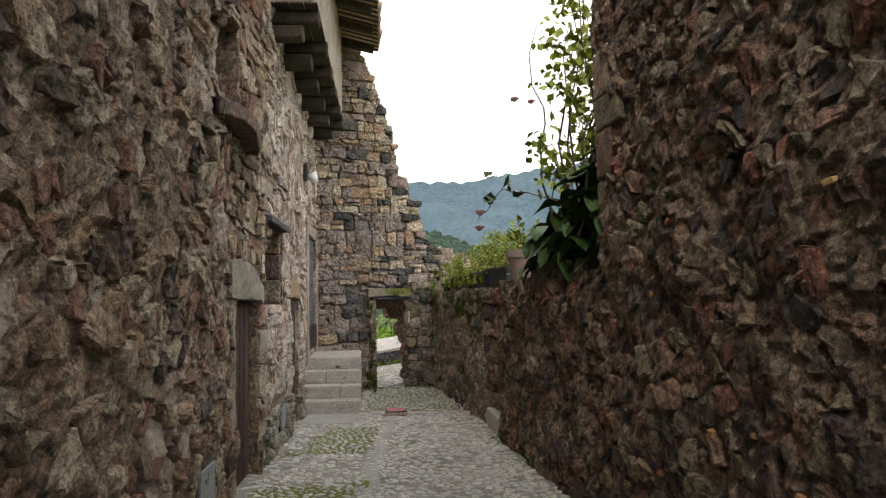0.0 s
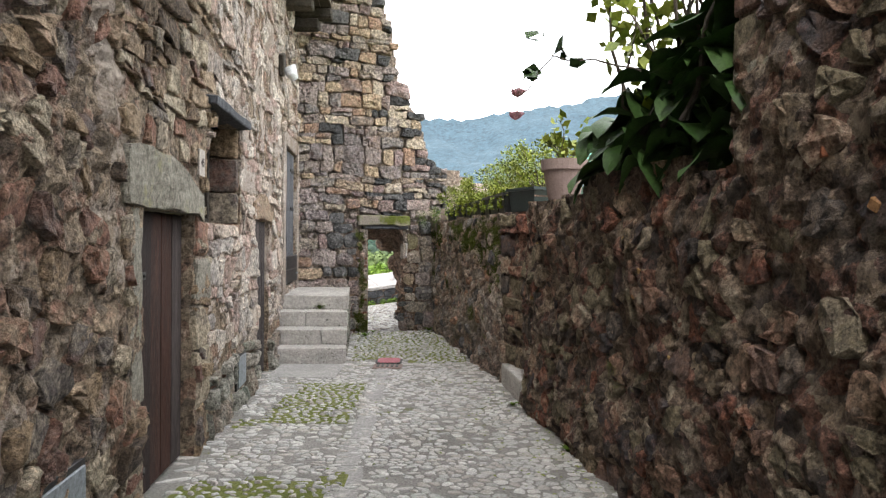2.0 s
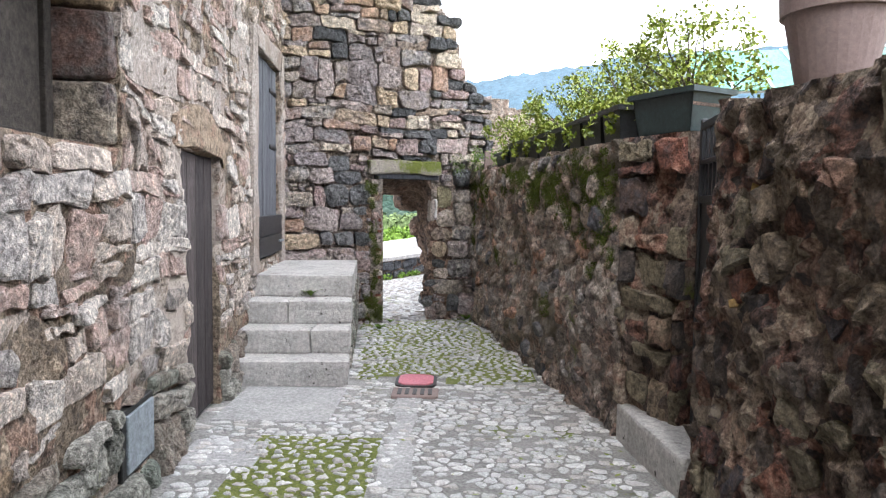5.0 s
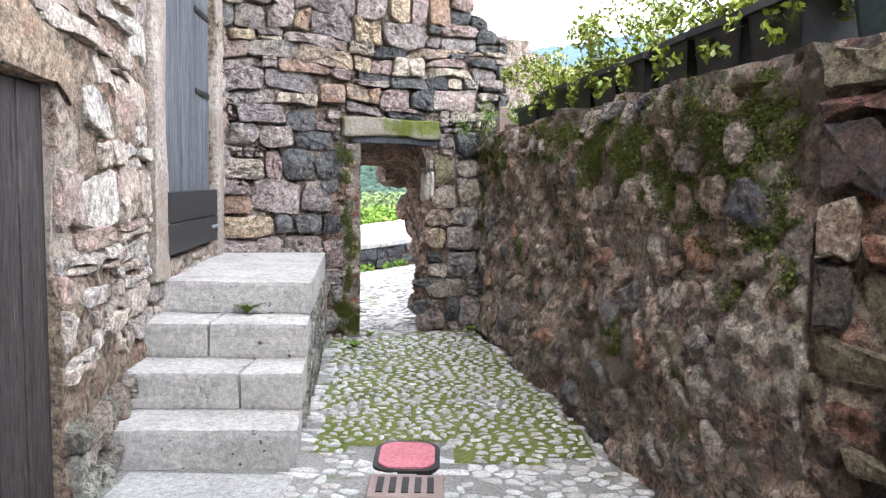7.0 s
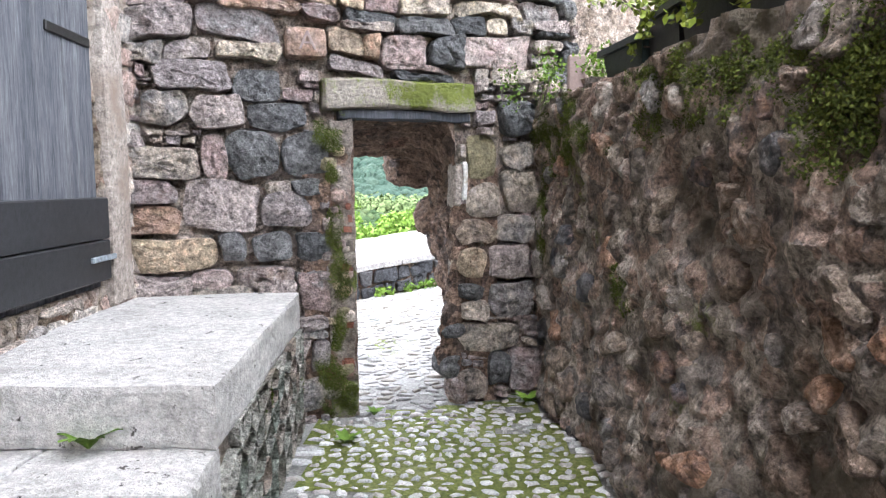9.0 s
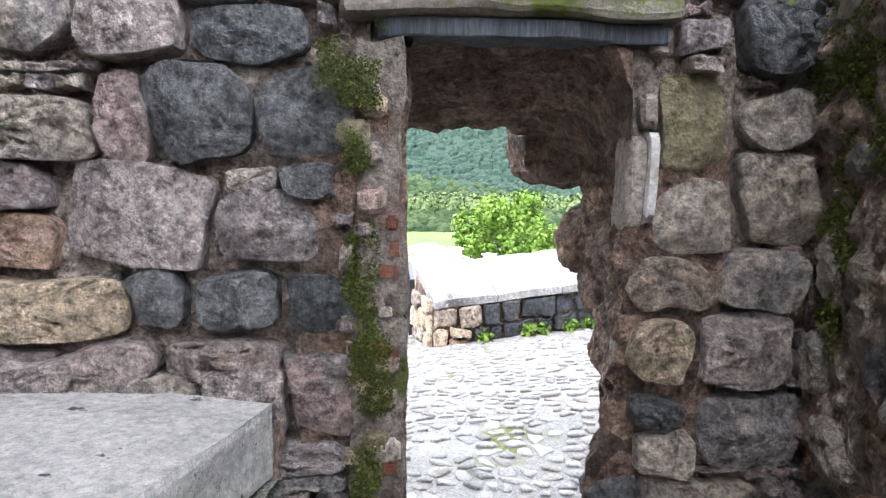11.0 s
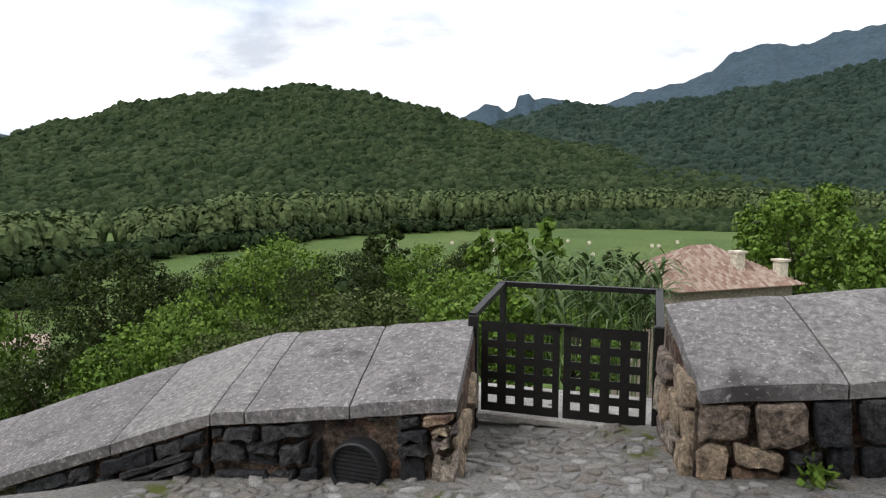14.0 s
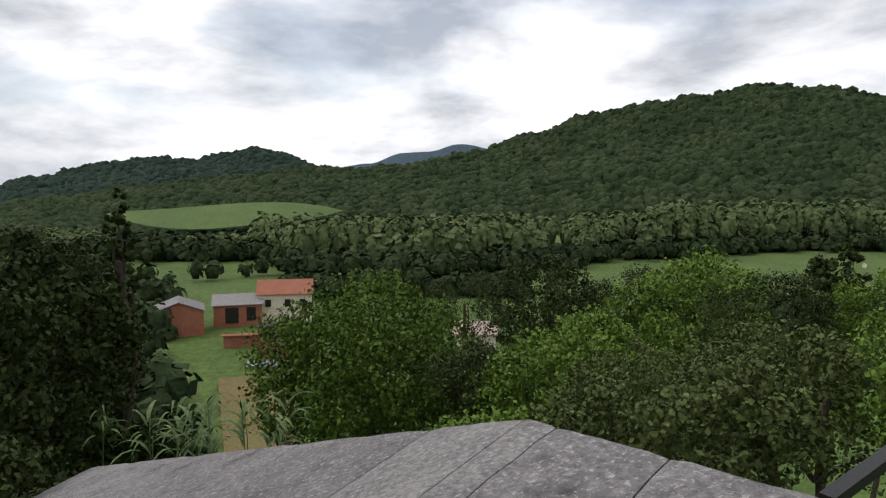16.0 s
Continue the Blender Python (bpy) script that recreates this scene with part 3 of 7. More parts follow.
L_HOLES = (DOOR1, DOOR2, NICHE, UPPER, DOOR3, VENT)
L_BARE = L_HOLES + (LINTEL1, JAMB1, HATCH1, HATCH2, JAMB3, HEAD3)
edges_u = [e for h in L_HOLES for e in h[:2]]
edges_v = [e for h in L_HOLES for e in h[2:]]
wall_west = voxel_wall("wall_west", LW, splits(-4, 0.6, 0.08) + splits(0.6, 8.0, 0.035, edges_u)[1:] + splits(8.0, 12.75, 0.05, edges_u)[1:], splits(-0.2, 4.9, 0.04, edges_v), lambda u, v: not inside(u, v, L_HOLES), 0.28, MORTAR_L, "brown rubble stone house wall with pale worn mortar", 0.05, 0.02, lambda u: 0.075 if u < 5.2 else 0.014)
core_v = [LW @ Vector((u, v, w)) for u in (-4, 12.75) for v in (-0.2, 7.6) for w in (-0.8, -0.28)]
tagged(mesh_ob("wall_west_core", core_v, [(0, 1, 3, 2), (4, 6, 7, 5), (0, 4, 5, 1), (2, 3, 7, 6), (0, 2, 6, 4), (1, 5, 7, 3)], MORTAR_L), "plain inner masonry of the house wall", "wall", kind="structure")


def west_size(u, v):
    """Stones grow scarce on the plastered stretch high up."""
    return 0.5 if u > 8 and v > 1.9 else 0.18


def west_relief(u, v):
    return 0.05 * noise.noise((u * 2.3, v * 2.3, 1.7))


pts = seeds_in(-4, 5.3, -0.05, 4.9, 0.19, 0.14, rng, 0.6)
cl = [c for c in cells_of(pts, 1.2, 0.5, (-4, -0.05), (5.3, 4.9), L_BARE) if rng.random() > 0.38]
stones(cl, LW, STONE_L, wall_west, "rubble_stone", 0.013, 0.05, rng, lambda u, v: 2.4 < u and v < 1.9, lift=lambda u, v: west_relief(u, v) + 0.008, lump=0.9, rounds=1)
cl = [c for c in coursed(5.3, 12.7, -0.05, 4.9, 0.22, 0.15, rng, 0.05, L_BARE, 0.7) if rng.random() > west_size(*c[0])]
cl = [c for c in cl if not (c[0][0] > 6.9 and sum(p[1] for p in c) / len(c) < 0.46)]
foot = coursed(6.98, 8.97, -0.04, 0.46, 0.27, 0.17, rng, 0.05, L_BARE, 0.9) + coursed(9.76, 11.0, -0.04, 0.30, 0.2, 0.15, rng, 0.05, L_BARE, 0.9)
stones(foot, LW, STONE_G, wall_west, "boulder", 0.010, 0.075, rng, lambda u, v: True, lift=west_relief, lump=0.35, maker=boulder_of)
stones([c for c in cl if c[0][0] < 6.9], LW, STONE_L, wall_west, "stone", 0.011, 0.038, rng, lambda u, v: v < 2.0, lift=west_relief, lump=0.6)
stones([c for c in cl if c[0][0] >= 6.9], LW, STONE_P, wall_west, "stone", 0.011, 0.030, rng, lambda u, v: u < 11.0 and v < 2.0, lift=west_relief, lump=0.6)

# end wall with the doorway
EDIR = Vector((1, 0.40, 0)).normalized()
EW = frame_of((-2.45, 12.55, 0), EDIR)


def end_top(u):
    """Ruined top that steps down to the east."""
    x = -2.45 + u * EDIR.x
    k = [(-3, 6.75), (-1.48, 6.5), (-1.15, 5.6), (-0.95, 4.95), (-0.8, 4.1), (-0.45, 3.45), (-0.3, 2.75), (0.5, 2.62)]
    z = 2.6
    for (a, za), (b, zb) in zip(k, k[1:]):
        if a <= x <= b:
            z = za + (zb - za) * (x - a) / (b - a)
    return z + 0.10 * noise.noise((u * 6, 3.3, 0))


def eu(x):
    return (x + 2.45) / EDIR.x


DOORWAY = (0.98, 2.08, -0.2, 1.76)
LINTEL2 = (eu(-1.47), eu(-0.64), 1.74, 1.90)
JAMB2 = (1.0, 1.24, -0.1, 1.72)
wall_north = voxel_wall("wall_north", EW @ Matrix.Translation((0, 0, -0.04)), splits(-0.6, 3.1, 0.035, DOORWAY[:2]), splits(-0.2, 6.8, 0.04, DOORWAY[2:]), lambda u, v: not inside(u, v, (DOORWAY,)) and v < end_top(u) - 0.06, 0.54, MORTAR_E, "ruined tan rubble wall stepping down beside a low doorway", 0.03, 0.016, 0.02)
ragged = (1.16, 1.80, -0.1, 1.74)
# squared and rounded blocks beside the doorway: (from, to, bottom, top, kind), small stones between them
BLOCKS_W = ((-0.01, 0.16, 1.51, 1.61, "M"), (-0.01, 0.43, 1.35, 1.51, "M"), (0.40, 0.66, 1.62, 1.79, "M"), (0.15, 0.38, 1.63, 1.80, "M"), (0.61, 0.85, 1.76, 1.93, "D"), (0.68, 0.99, 1.62, 1.75, "D"),
            (0.44, 0.56, 1.35, 1.58, "M"), (0.57, 0.82, 1.36, 1.61, "D"), (0.84, 1.10, 1.36, 1.60, "D"), (0.02, 0.31, 1.22, 1.34, "M"), (0.04, 0.32, 1.06, 1.21, "E"), (0.33, 0.71, 1.09, 1.34, "M"),
            (0.73, 1.01, 1.08, 1.27, "M"), (0.90, 1.05, 1.28, 1.35, "D"), (0.0, 0.50, 0.88, 1.05, "E"), (0.51, 0.65, 0.92, 1.07, "D"), (0.67, 0.89, 0.91, 1.06, "D"), (0.91, 1.09, 0.91, 1.06, "D"),
            (0.36, 0.58, 0.77, 0.88, "M"), (0.59, 0.90, 0.77, 0.89, "E"), (0.22, 0.59, 1.81, 1.95, "M"))
BLOCKS_E = ((1.91, 2.14, 1.12, 1.33, "M"), (2.14, 2.34, 1.42, 1.57, "M"), (2.16, 2.37, 1.15, 1.41, "M"), (1.84, 2.09, 0.97, 1.11, "E"), (2.11, 2.32, 0.97, 1.13, "M"), (2.04, 2.31, 0.76, 0.95, "M"),
            (1.84, 2.02, 0.78, 0.94, "E"), (1.85, 2.01, 0.64, 0.72, "D"), (1.86, 2.04, 0.51, 0.63, "P"), (2.05, 2.36, 0.52, 0.73, "M"), (1.84, 2.26, 0.32, 0.49, "M"), (2.19, 2.40, 0.05, 0.31, "M"),
            (1.85, 2.03, 0.02, 0.21, "E"), (2.04, 2.18, 0.10, 0.31, "D"), (2.10, 2.34, 1.62, 1.82, "D"), (1.91, 2.11, 1.35, 1.61, "O"))
KIND = {"M": STONE_M, "D": STONE_D, "E": STONE_E, "P": STONE_P, "O": OLIVE}


def block_cell(u0, u1, v0, v1):
    """A block's outline with knocked-off corners and bowed sides."""
    j = lambda: rng.uniform(-0.02, 0.02)
    k = min(u1 - u0, v1 - v0) * rng.uniform(0.06, 0.2)
    um, vm, t = (u0 + u1) / 2, (v0 + v1) / 2, rng.uniform(-0.1, 0.1)
    return [(u + j() - t * (v - vm), v + j() + t * (u - um) * 0.5) for u, v in ((u0 + k, v0), (um, v0 - 0.006), (u1 - k, v0), (u1, v0 + k), (u1 + 0.005, vm), (u1, v1 - k), (u1 - k, v1), (um, v1 + 0.008), (u0 + k, v1), (u0, v1 - k), (u0 - 0.005, vm), (u0, v0 + k))]


for u0, u1, v0, v1, kind in BLOCKS_W + BLOCKS_E:
    stones([block_cell(u0, u1, v0, v1)], EW, KIND[kind], wall_north, "basalt_stone" if kind == "D" else "stone_block", 0.004, 0.085 if kind != "O" else 0.05, rng, lambda u, v: True, lump=0.75, maker=boulder_of, facets=4, back=0.07)


def clear_of(c, blocks):
    lo_u, hi_u, lo_v, hi_v = min(p[0] for p in c), max(p[0] for p in c), min(p[1] for p in c), max(p[1] for p in c)
    return not any(a + 0.012 < hi_u and b - 0.012 > lo_u and e + 0.012 < hi_v and f - 0.012 > lo_v for a, b, e, f, _ in blocks)


fill = coursed(0, 1.085, 0.74, 1.93, 0.085, 0.06, rng, 0.03, (LINTEL2,), 0.6) + coursed(1.87, 2.62, 0.0, 1.93, 0.085, 0.065, rng, 0.03, (LINTEL2,), 0.6)
fill = [c for c in fill if clear_of(c, BLOCKS_W + BLOCKS_E)]
lower = coursed(0, 1.085, -0.05, 0.74, 0.24, 0.16, rng, 0.05, (), 0.4) + [c for c in coursed(2.38, 2.62, -0.05, 1.93, 0.2, 0.17, rng, 0.04, (), 0.4)]
stones(fill, EW, STONE_M, wall_north, "small_stone", 0.006, 0.05, rng, lambda u, v: True, lump=0.6)
stones(lower, EW, STONE_M, wall_north, "stone_block", 0.008, 0.08, rng, lambda u, v: True, lump=0.45, maker=boulder_of, facets=3)
cl = coursed(0, 2.62, 1.93, 6.9, 0.22, 0.16, rng, 0.05, (ragged, LINTEL2, (0.86, 1.10, 1.99, 2.17)), 0.5)
cl = [c for c in cl if sum(p[1] for p in c) / len(c) < end_top(sum(p[0] for p in c) / len(c))]
dark = [c for c in cl if rng.random() < max(0.04, min(0.6, 0.35 * (c[0][0] - 0.6) + 0.3 * noise.noise((c[0][0] * 1.3, c[0][1] * 0.9, 4.0))))]
darkset = {id(c) for c in dark}
grey = [c for c in cl if id(c) not in darkset and rng.random() < (0.7 if c[0][1] < 3.0 else 0.3)]
darkset |= {id(c) for c in grey}
stones(grey, EW, STONE_M, wall_north, "stone", 0.007, 0.075, rng, lambda u, v: True, lump=0.7, maker=boulder_of, facets=2)
stones([c for c in cl if id(c) not in darkset], EW, STONE_E, wall_north, "stone", 0.007, 0.075, rng, lambda u, v: True, lump=0.7, maker=boulder_of, facets=2)
stones(dark, EW, STONE_D, wall_north, "basalt_stone", 0.007, 0.08, rng, lambda u, v: True, lump=0.7, maker=boulder_of, facets=2)
# the far side of the same wall, seen from nowhere, stays plain; a ragged stub closes it to the east
stub = voxel_wall("wall_stub", frame_of(EW @ Vector((2.55, 0, 0)), EDIR), splits(0, 1.2, 0.1), splits(-0.2, 2.9, 0.1), lambda u, v: v < 2.66 + 0.1 * math.sin(u * 9) - 0.25 * u, 0.5, MORTAR_E, "low crumbling end of the ruined wall", 0.05)

# ragged passage through the wall: profiles (u, z) at the face, midway and at the back
FRONT = [(1.245, -0.1), (1.24, 0.5), (1.235, 1.0), (1.23, 1.4), (1.235, 1.70), (1.40, 1.715), (1.60, 1.71), (1.78, 1.70), (1.83, 1.52), (1.84, 1.3), (1.80, 1.1), (1.83, 0.85), (1.80, 0.62), (1.74, 0.45), (1.70, 0.30), (1.80, 0.12), (1.85, -0.1)]
MIDDLE = [(1.16, -0.1), (1.15, 0.5), (1.14, 0.9), (1.13, 1.35), (1.17, 1.60), (1.34, 1.62), (1.52, 1.63), (1.66, 1.62), (1.80, 1.54), (1.88, 1.40), (1.91, 1.27), (1.90, 1.12), (1.90, 0.95), (1.93, 0.62), (1.92, 0.35), (1.92, 0.12), (1.96, -0.1)]
BACK = [(1.05, -0.1), (1.08, 0.5), (1.06, 0.9), (1.07, 1.3), (1.09, 1.47), (1.28, 1.495), (1.45, 1.50), (1.60, 1.50), (1.72, 1.48), (1.84, 1.42), (1.89, 1.29), (1.90, 1.18), (1.90, 1.06), (1.93, 0.95), (1.97, 0.75), (2.02, 0.5), (2.04, -0.1)]


def finer(p, k):
    out = []
    for a, b in zip(p, p[1:]):
        out += [(a[0] + (b[0] - a[0]) * i / k, a[1] + (b[1] - a[1]) * i / k) for i in range(k)]
    return out + [p[-1]]


def flare(p, d):
    """Points on a frame round the hole, for the two ends of the lining."""
    return [(min(u, DOORWAY[0]) - d if i < len(p) * 0.22 else (max(u, DOORWAY[1]) + d if i > len(p) * 0.52 else u), z if i < len(p) * 0.25 or i > len(p) * 0.5 else DOORWAY[3] + d) for i, (u, z) in enumerate(p)]


rows_of = []


def eased(p, passes):
    """Rounded corners along a profile."""
    for _ in range(passes):
        p = [p[0]] + [((a[0] + 2 * b[0] + c[0]) / 4, (a[1] + 2 * b[1] + c[1]) / 4) for a, b, c in zip(p, p[1:], p[2:])] + [p[-1]]
    return p


f4, m4, b4 = eased(finer(FRONT, 9), 6), eased(finer(MIDDLE, 9), 12), eased(finer(BACK, 9), 12)
n_depth = 26
rows_of.append([(u, z, 0.012) for u, z in flare(f4, 0.03)])
for j in range(n_depth + 1):
    k = j / n_depth
    a, b, s = (f4, m4, k * 2) if k < 0.5 else (m4, b4, k * 2 - 1)
    rows_of.append([(p[0] + (q[0] - p[0]) * s, p[1] + (q[1] - p[1]) * s, 0.03 - 0.63 * k) for p, q in zip(a, b)])
rows_of.append([(u, z, -0.60) for u, z in flare(b4, 0.03)])
tv, tf = [], []
cu, cz = 1.5, 0.8
for j, row in enumerate(rows_of):
    for u, z, w in row:
        p = Vector((u, z, w))
        if 0 < j < len(rows_of) - 1:
            r = Vector((u - cu, (z - cz) * 0.5, 0)).normalized()
            k = noise.noise(p * 6.0) * 0.5 + noise.noise(p * 15) * 0.45 + noise.noise(p * 34) * 0.3 + noise.noise(p * 70) * 0.15
            p += r * ((0.04 if z > 1.42 else 0.085) * max(-0.35, k) if u > 1.25 or w < -0.1 else 0.012 * k) + Vector((0, 0, 0.02 * noise.noise(p * 9 + Vector((5, 5, 5)))))
        tv.append(EW @ p)
n = len(f4)
for j in range(len(rows_of) - 1):
    for i in range(n - 1):
        a = j * n + i
        tf.append((a, a + n, a + n + 1, a + 1))
lining = mesh_ob("passage_lining", tv, tf, ROCK, wall_north, "ragged brown rock lining of the passage")
# loose-looking stones in the ragged jamb
for u, z, w, s, mat in ((1.77, 0.26, -0.02, 0.10, STONE_D), (1.80, 0.45, -0.02, 0.08, STONE_D), (1.82, 0.08, 0.0, 0.10, STONE_E), (2.0, 0.35, -0.5, 0.12, STONE_D), (2.0, 0.12, -0.45, 0.12, STONE_D), (1.06, 1.0, -0.45, 0.10, STONE_R), (1.08, 0.6, -0.42, 0.12, STONE_R), (1.05, 0.2, -0.45, 0.14, STONE_R), (1.10, 1.35, -0.5, 0.09, STONE_D)):
    bm = bmesh.new()
    bmesh.ops.create_icosphere(bm, subdivisions=2, radius=s)
    for v in bm.verts:
        v.co = EW @ (Vector((v.co.x, v.co.y * 0.8, v.co.z)) * (1 + 0.55 * noise.noise(v.co * 9 + Vector((u * 9, z * 9, w)))) + Vector((u + s * 0.35 * (1 if u > 1.5 else -1), z, w)))
    part("stone", bm, mat, wall_north)

# the rock that hangs from the roof of the passage, and the boulder bulging below it
for (u0, u1), (z0, z1), (w0, w1), seed in (((1.64, 2.02), (1.325, 1.78), (-0.92, -0.62), 3.0), ((1.835, 2.14), (0.985, 1.215), (-0.84, -0.60), 8.0), ((1.91, 2.15), (0.82, 1.03), (-0.74, -0.54), 12.0), ((1.96, 2.2), (0.58, 0.86), (-0.72, -0.50), 17.0)):
    bm = bmesh.new()
    box(bm, (-1, -1, -1), (1, 1, 1), cuts=18)
    for v in bm.verts:
        q = v.co.normalized() * 1.25
        p = v.co.lerp(q, 0.45 if seed < 5 else 0.8)
        p = Vector(((u0 + u1) / 2 + p.x * (u1 - u0) / 2, (z0 + z1) / 2 + p.y * (z1 - z0) / 2, (w0 + w1) / 2 + p.z * (w1 - w0) / 2))
        k = Vector((seed, seed, 0))
        v.co = EW @ (p + 0.022 * noise.noise_vector(p * 6 + k) + 0.018 * noise.noise_vector(p * 15 + k) + 0.010 * noise.noise_vector(p * 38 + k))
    part("rock", bm, ROCK, wall_north, "brown rock jutting into the passage")
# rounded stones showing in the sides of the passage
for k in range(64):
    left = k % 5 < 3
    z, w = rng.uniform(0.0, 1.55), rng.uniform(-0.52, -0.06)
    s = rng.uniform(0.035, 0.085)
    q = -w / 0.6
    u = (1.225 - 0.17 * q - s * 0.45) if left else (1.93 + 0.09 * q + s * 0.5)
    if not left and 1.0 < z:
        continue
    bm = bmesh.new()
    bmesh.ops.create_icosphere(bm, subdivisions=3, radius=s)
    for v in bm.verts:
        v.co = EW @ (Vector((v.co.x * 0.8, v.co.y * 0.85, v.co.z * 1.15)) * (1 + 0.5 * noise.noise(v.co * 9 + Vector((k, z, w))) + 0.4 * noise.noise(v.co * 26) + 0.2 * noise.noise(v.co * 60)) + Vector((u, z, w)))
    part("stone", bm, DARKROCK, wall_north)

# east wall: tall stretch, low stretch, recess, far stretch
def flipped(y0, y1, x_at, slope):
    """Face towards the alley, u from north to south."""
    a, b = Vector((x_at(y0), y0, 0)), Vector((x_at(y1), y1, 0))
    return frame_of(b, a - b), (a - b).length


def near_x(y):
    return 1.2 - 0.1576 * (y - 4.6)


def far_x(y):
    return 0.24 - 0.18 * (y - 10.82)


RN, NEAR_LEN = flipped(-4, 8.22, near_x, 0)
TALL = (8.22 - 4.88) * math.hypot(1, 0.1576)


def near_top(u):
    return 4.7 if u > TALL else 1.83 + 0.05 * noise.noise((u * 3, 0, 0)) + (0.10 if 1.6 < u < 2.9 else 0)


def east_relief(u, v):
    return 0.06 * noise.noise((u * 2.3, v * 2.3, 1.7))


wall_east = voxel_wall("wall_east", RN, splits(0, 8.6, 0.033, (TALL,)) + splits(8.6, NEAR_LEN, 0.08)[1:], splits(-0.2, 4.7, 0.035, (1.85,)), lambda u, v: v < near_top(u) and u > 0.13 * v, 0.6, MORTAR_R, "brown rubble wall darkened by painted shade, tall at one end and low at the other", 0.06, 0.02, 0.065)
QUOIN = (TALL, TALL + 0.34, 1.62, 2.26)
# remains of plaster high on the house wall, under the upper door's level
plaster_rest = voxel_wall("plaster_remains", LW @ Matrix.Translation((0, 0, 0.012)), splits(8.0, 11.0, 0.04), splits(1.95, 4.8, 0.05), lambda u, v: noise.noise((u * 1.6, v * 1.3, 3)) + 0.6 * noise.noise((u * 6, v * 6, 1)) + 0.3 * noise.noise((u * 14, v * 14, 1)) > 0.0 and not inside(u, v, L_BARE), 0.06, PLASTER, "worn pale plaster clinging to the rubble wall", 0.05, 0.012)
pts = seeds_in(0, NEAR_LEN, -0.05, 4.6, 0.17, 0.13, rng, 0.6, keep=lambda u, v: v < near_top(u) - 0.03)
cl = cells_of(pts, 1.1, 0.5, (0.03, -0.05), (NEAR_LEN, 4.65), (QUOIN,))
cl = [c for c in cl if sum(p[1] for p in c) / len(c) < near_top(sum(p[0] for p in c) / len(c)) - 0.03 and min(p[0] for p in c) > 0.13 * max(p[1] for p in c) and max(p[1] for p in c) < near_top(c[0][0]) + 0.06 and not (min(p[0] for p in c) < TALL < max(p[0] for p in c) and max(p[1] for p in c) > 1.8)]
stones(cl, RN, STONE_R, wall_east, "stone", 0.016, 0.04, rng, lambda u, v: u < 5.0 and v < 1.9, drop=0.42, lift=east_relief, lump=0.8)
# dressed corner stones of the tall stretch
for v0, v1, du in ((1.62, 2.26, 0.26), (2.26, 2.46, 0.42), (2.46, 2.8, 0.25), (2.8, 3.05, 0.4), (3.05, 3.4, 0.25)):
    bm = bmesh.new()
    box(bm, (TALL - 0.025, v0 + 0.006, -0.4), (TALL + du, v1 - 0.006, 0.03), bevel=0.02, segs=2)
    for v in bm.verts:
        v.co = RN @ (v.co + 0.02 * noise.noise_vector(v.co * 5))
    part("corner_stone", bm, PALE if v0 < 2 else STONE_R, wall_east, "dressed corner stone")
RF, FAR_LEN = flipped(9.15, 13.42, far_x, 0)
wall_far = voxel_wall("wall_east_far", RF, splits(0, FAR_LEN, 0.033), splits(-0.2, 1.83, 0.033), lambda u, v: v < 1.8 + 0.04 * noise.noise((u * 4, 0, 2)), 0.7, MORTAR_F, "low mossy rubble garden wall with planters on top", 0.06, 0.02, 0.06)
pts = seeds_in(0, FAR_LEN, -0.05, 1.8, 0.17, 0.14, rng, 0.7)
cl = cells_of(pts, 1.1, 0.5, (0, -0.05), (FAR_LEN - 0.03, 1.8))
stones(cl, RF, STONE_F, wall_far, "stone", 0.022, 0.045, rng, lambda u, v: True, drop=0.58, lift=lambda u, v: east_relief(u, v) + 0.006, lump=0.5, maker=boulder_of)
# the recess: its back and its end face
RB = frame_of((0.98, 9.4, 0), (0, -1, 0))
voxel_wall("wall_recess", RB, splits(0, 1.6, 0.1), splits(-0.2, 1.82, 0.1), lambda u, v: True, 0.3, MORTAR_F, "back of a shallow recess in the garden wall", 0.04)
RC = frame_of((far_x(9.15) + 0.0, 9.14, 0), (0.49, -0.87, 0))
voxel_wall("wall_recess_end", RC, splits(0, 0.5, 0.045), splits(-0.2, 1.8, 0.045), lambda u, v: True, 0.3, MORTAR_R, "mossy end face of the garden wall beside the recess", 0.05, 0.025)
cl = coursed(0, 0.5, 0.2, 1.75, 0.26, 0.2, rng, 0.03, (), 0.3)
stones(cl, RC, STONE_R, wall_far, "stone", 0.012, 0.045, rng, lambda u, v: True, lump=0.6, drop=0.3)
seat = bmesh.new()
box(seat, (0.60, 8.22, -0.1), (1.0, 9.12, 0.22), None, bevel=0.02, segs=2)
for v in seat.verts:
    v.co.x += 0.02 - 0.10 * (v.co.y - 8.22)
tagged(part("stone_seat", seat, STEP), "low pale stone ledge built into the wall recess", "ledge")

# dark metal gate that closes the recess above its ledge
side_gate = thing("garden_gate", "dark iron garden gate with a barred top in the wall recess", "gate")
SG = frame_of((0.845, 8.71, 0), (-0.07, -0.47, 0))
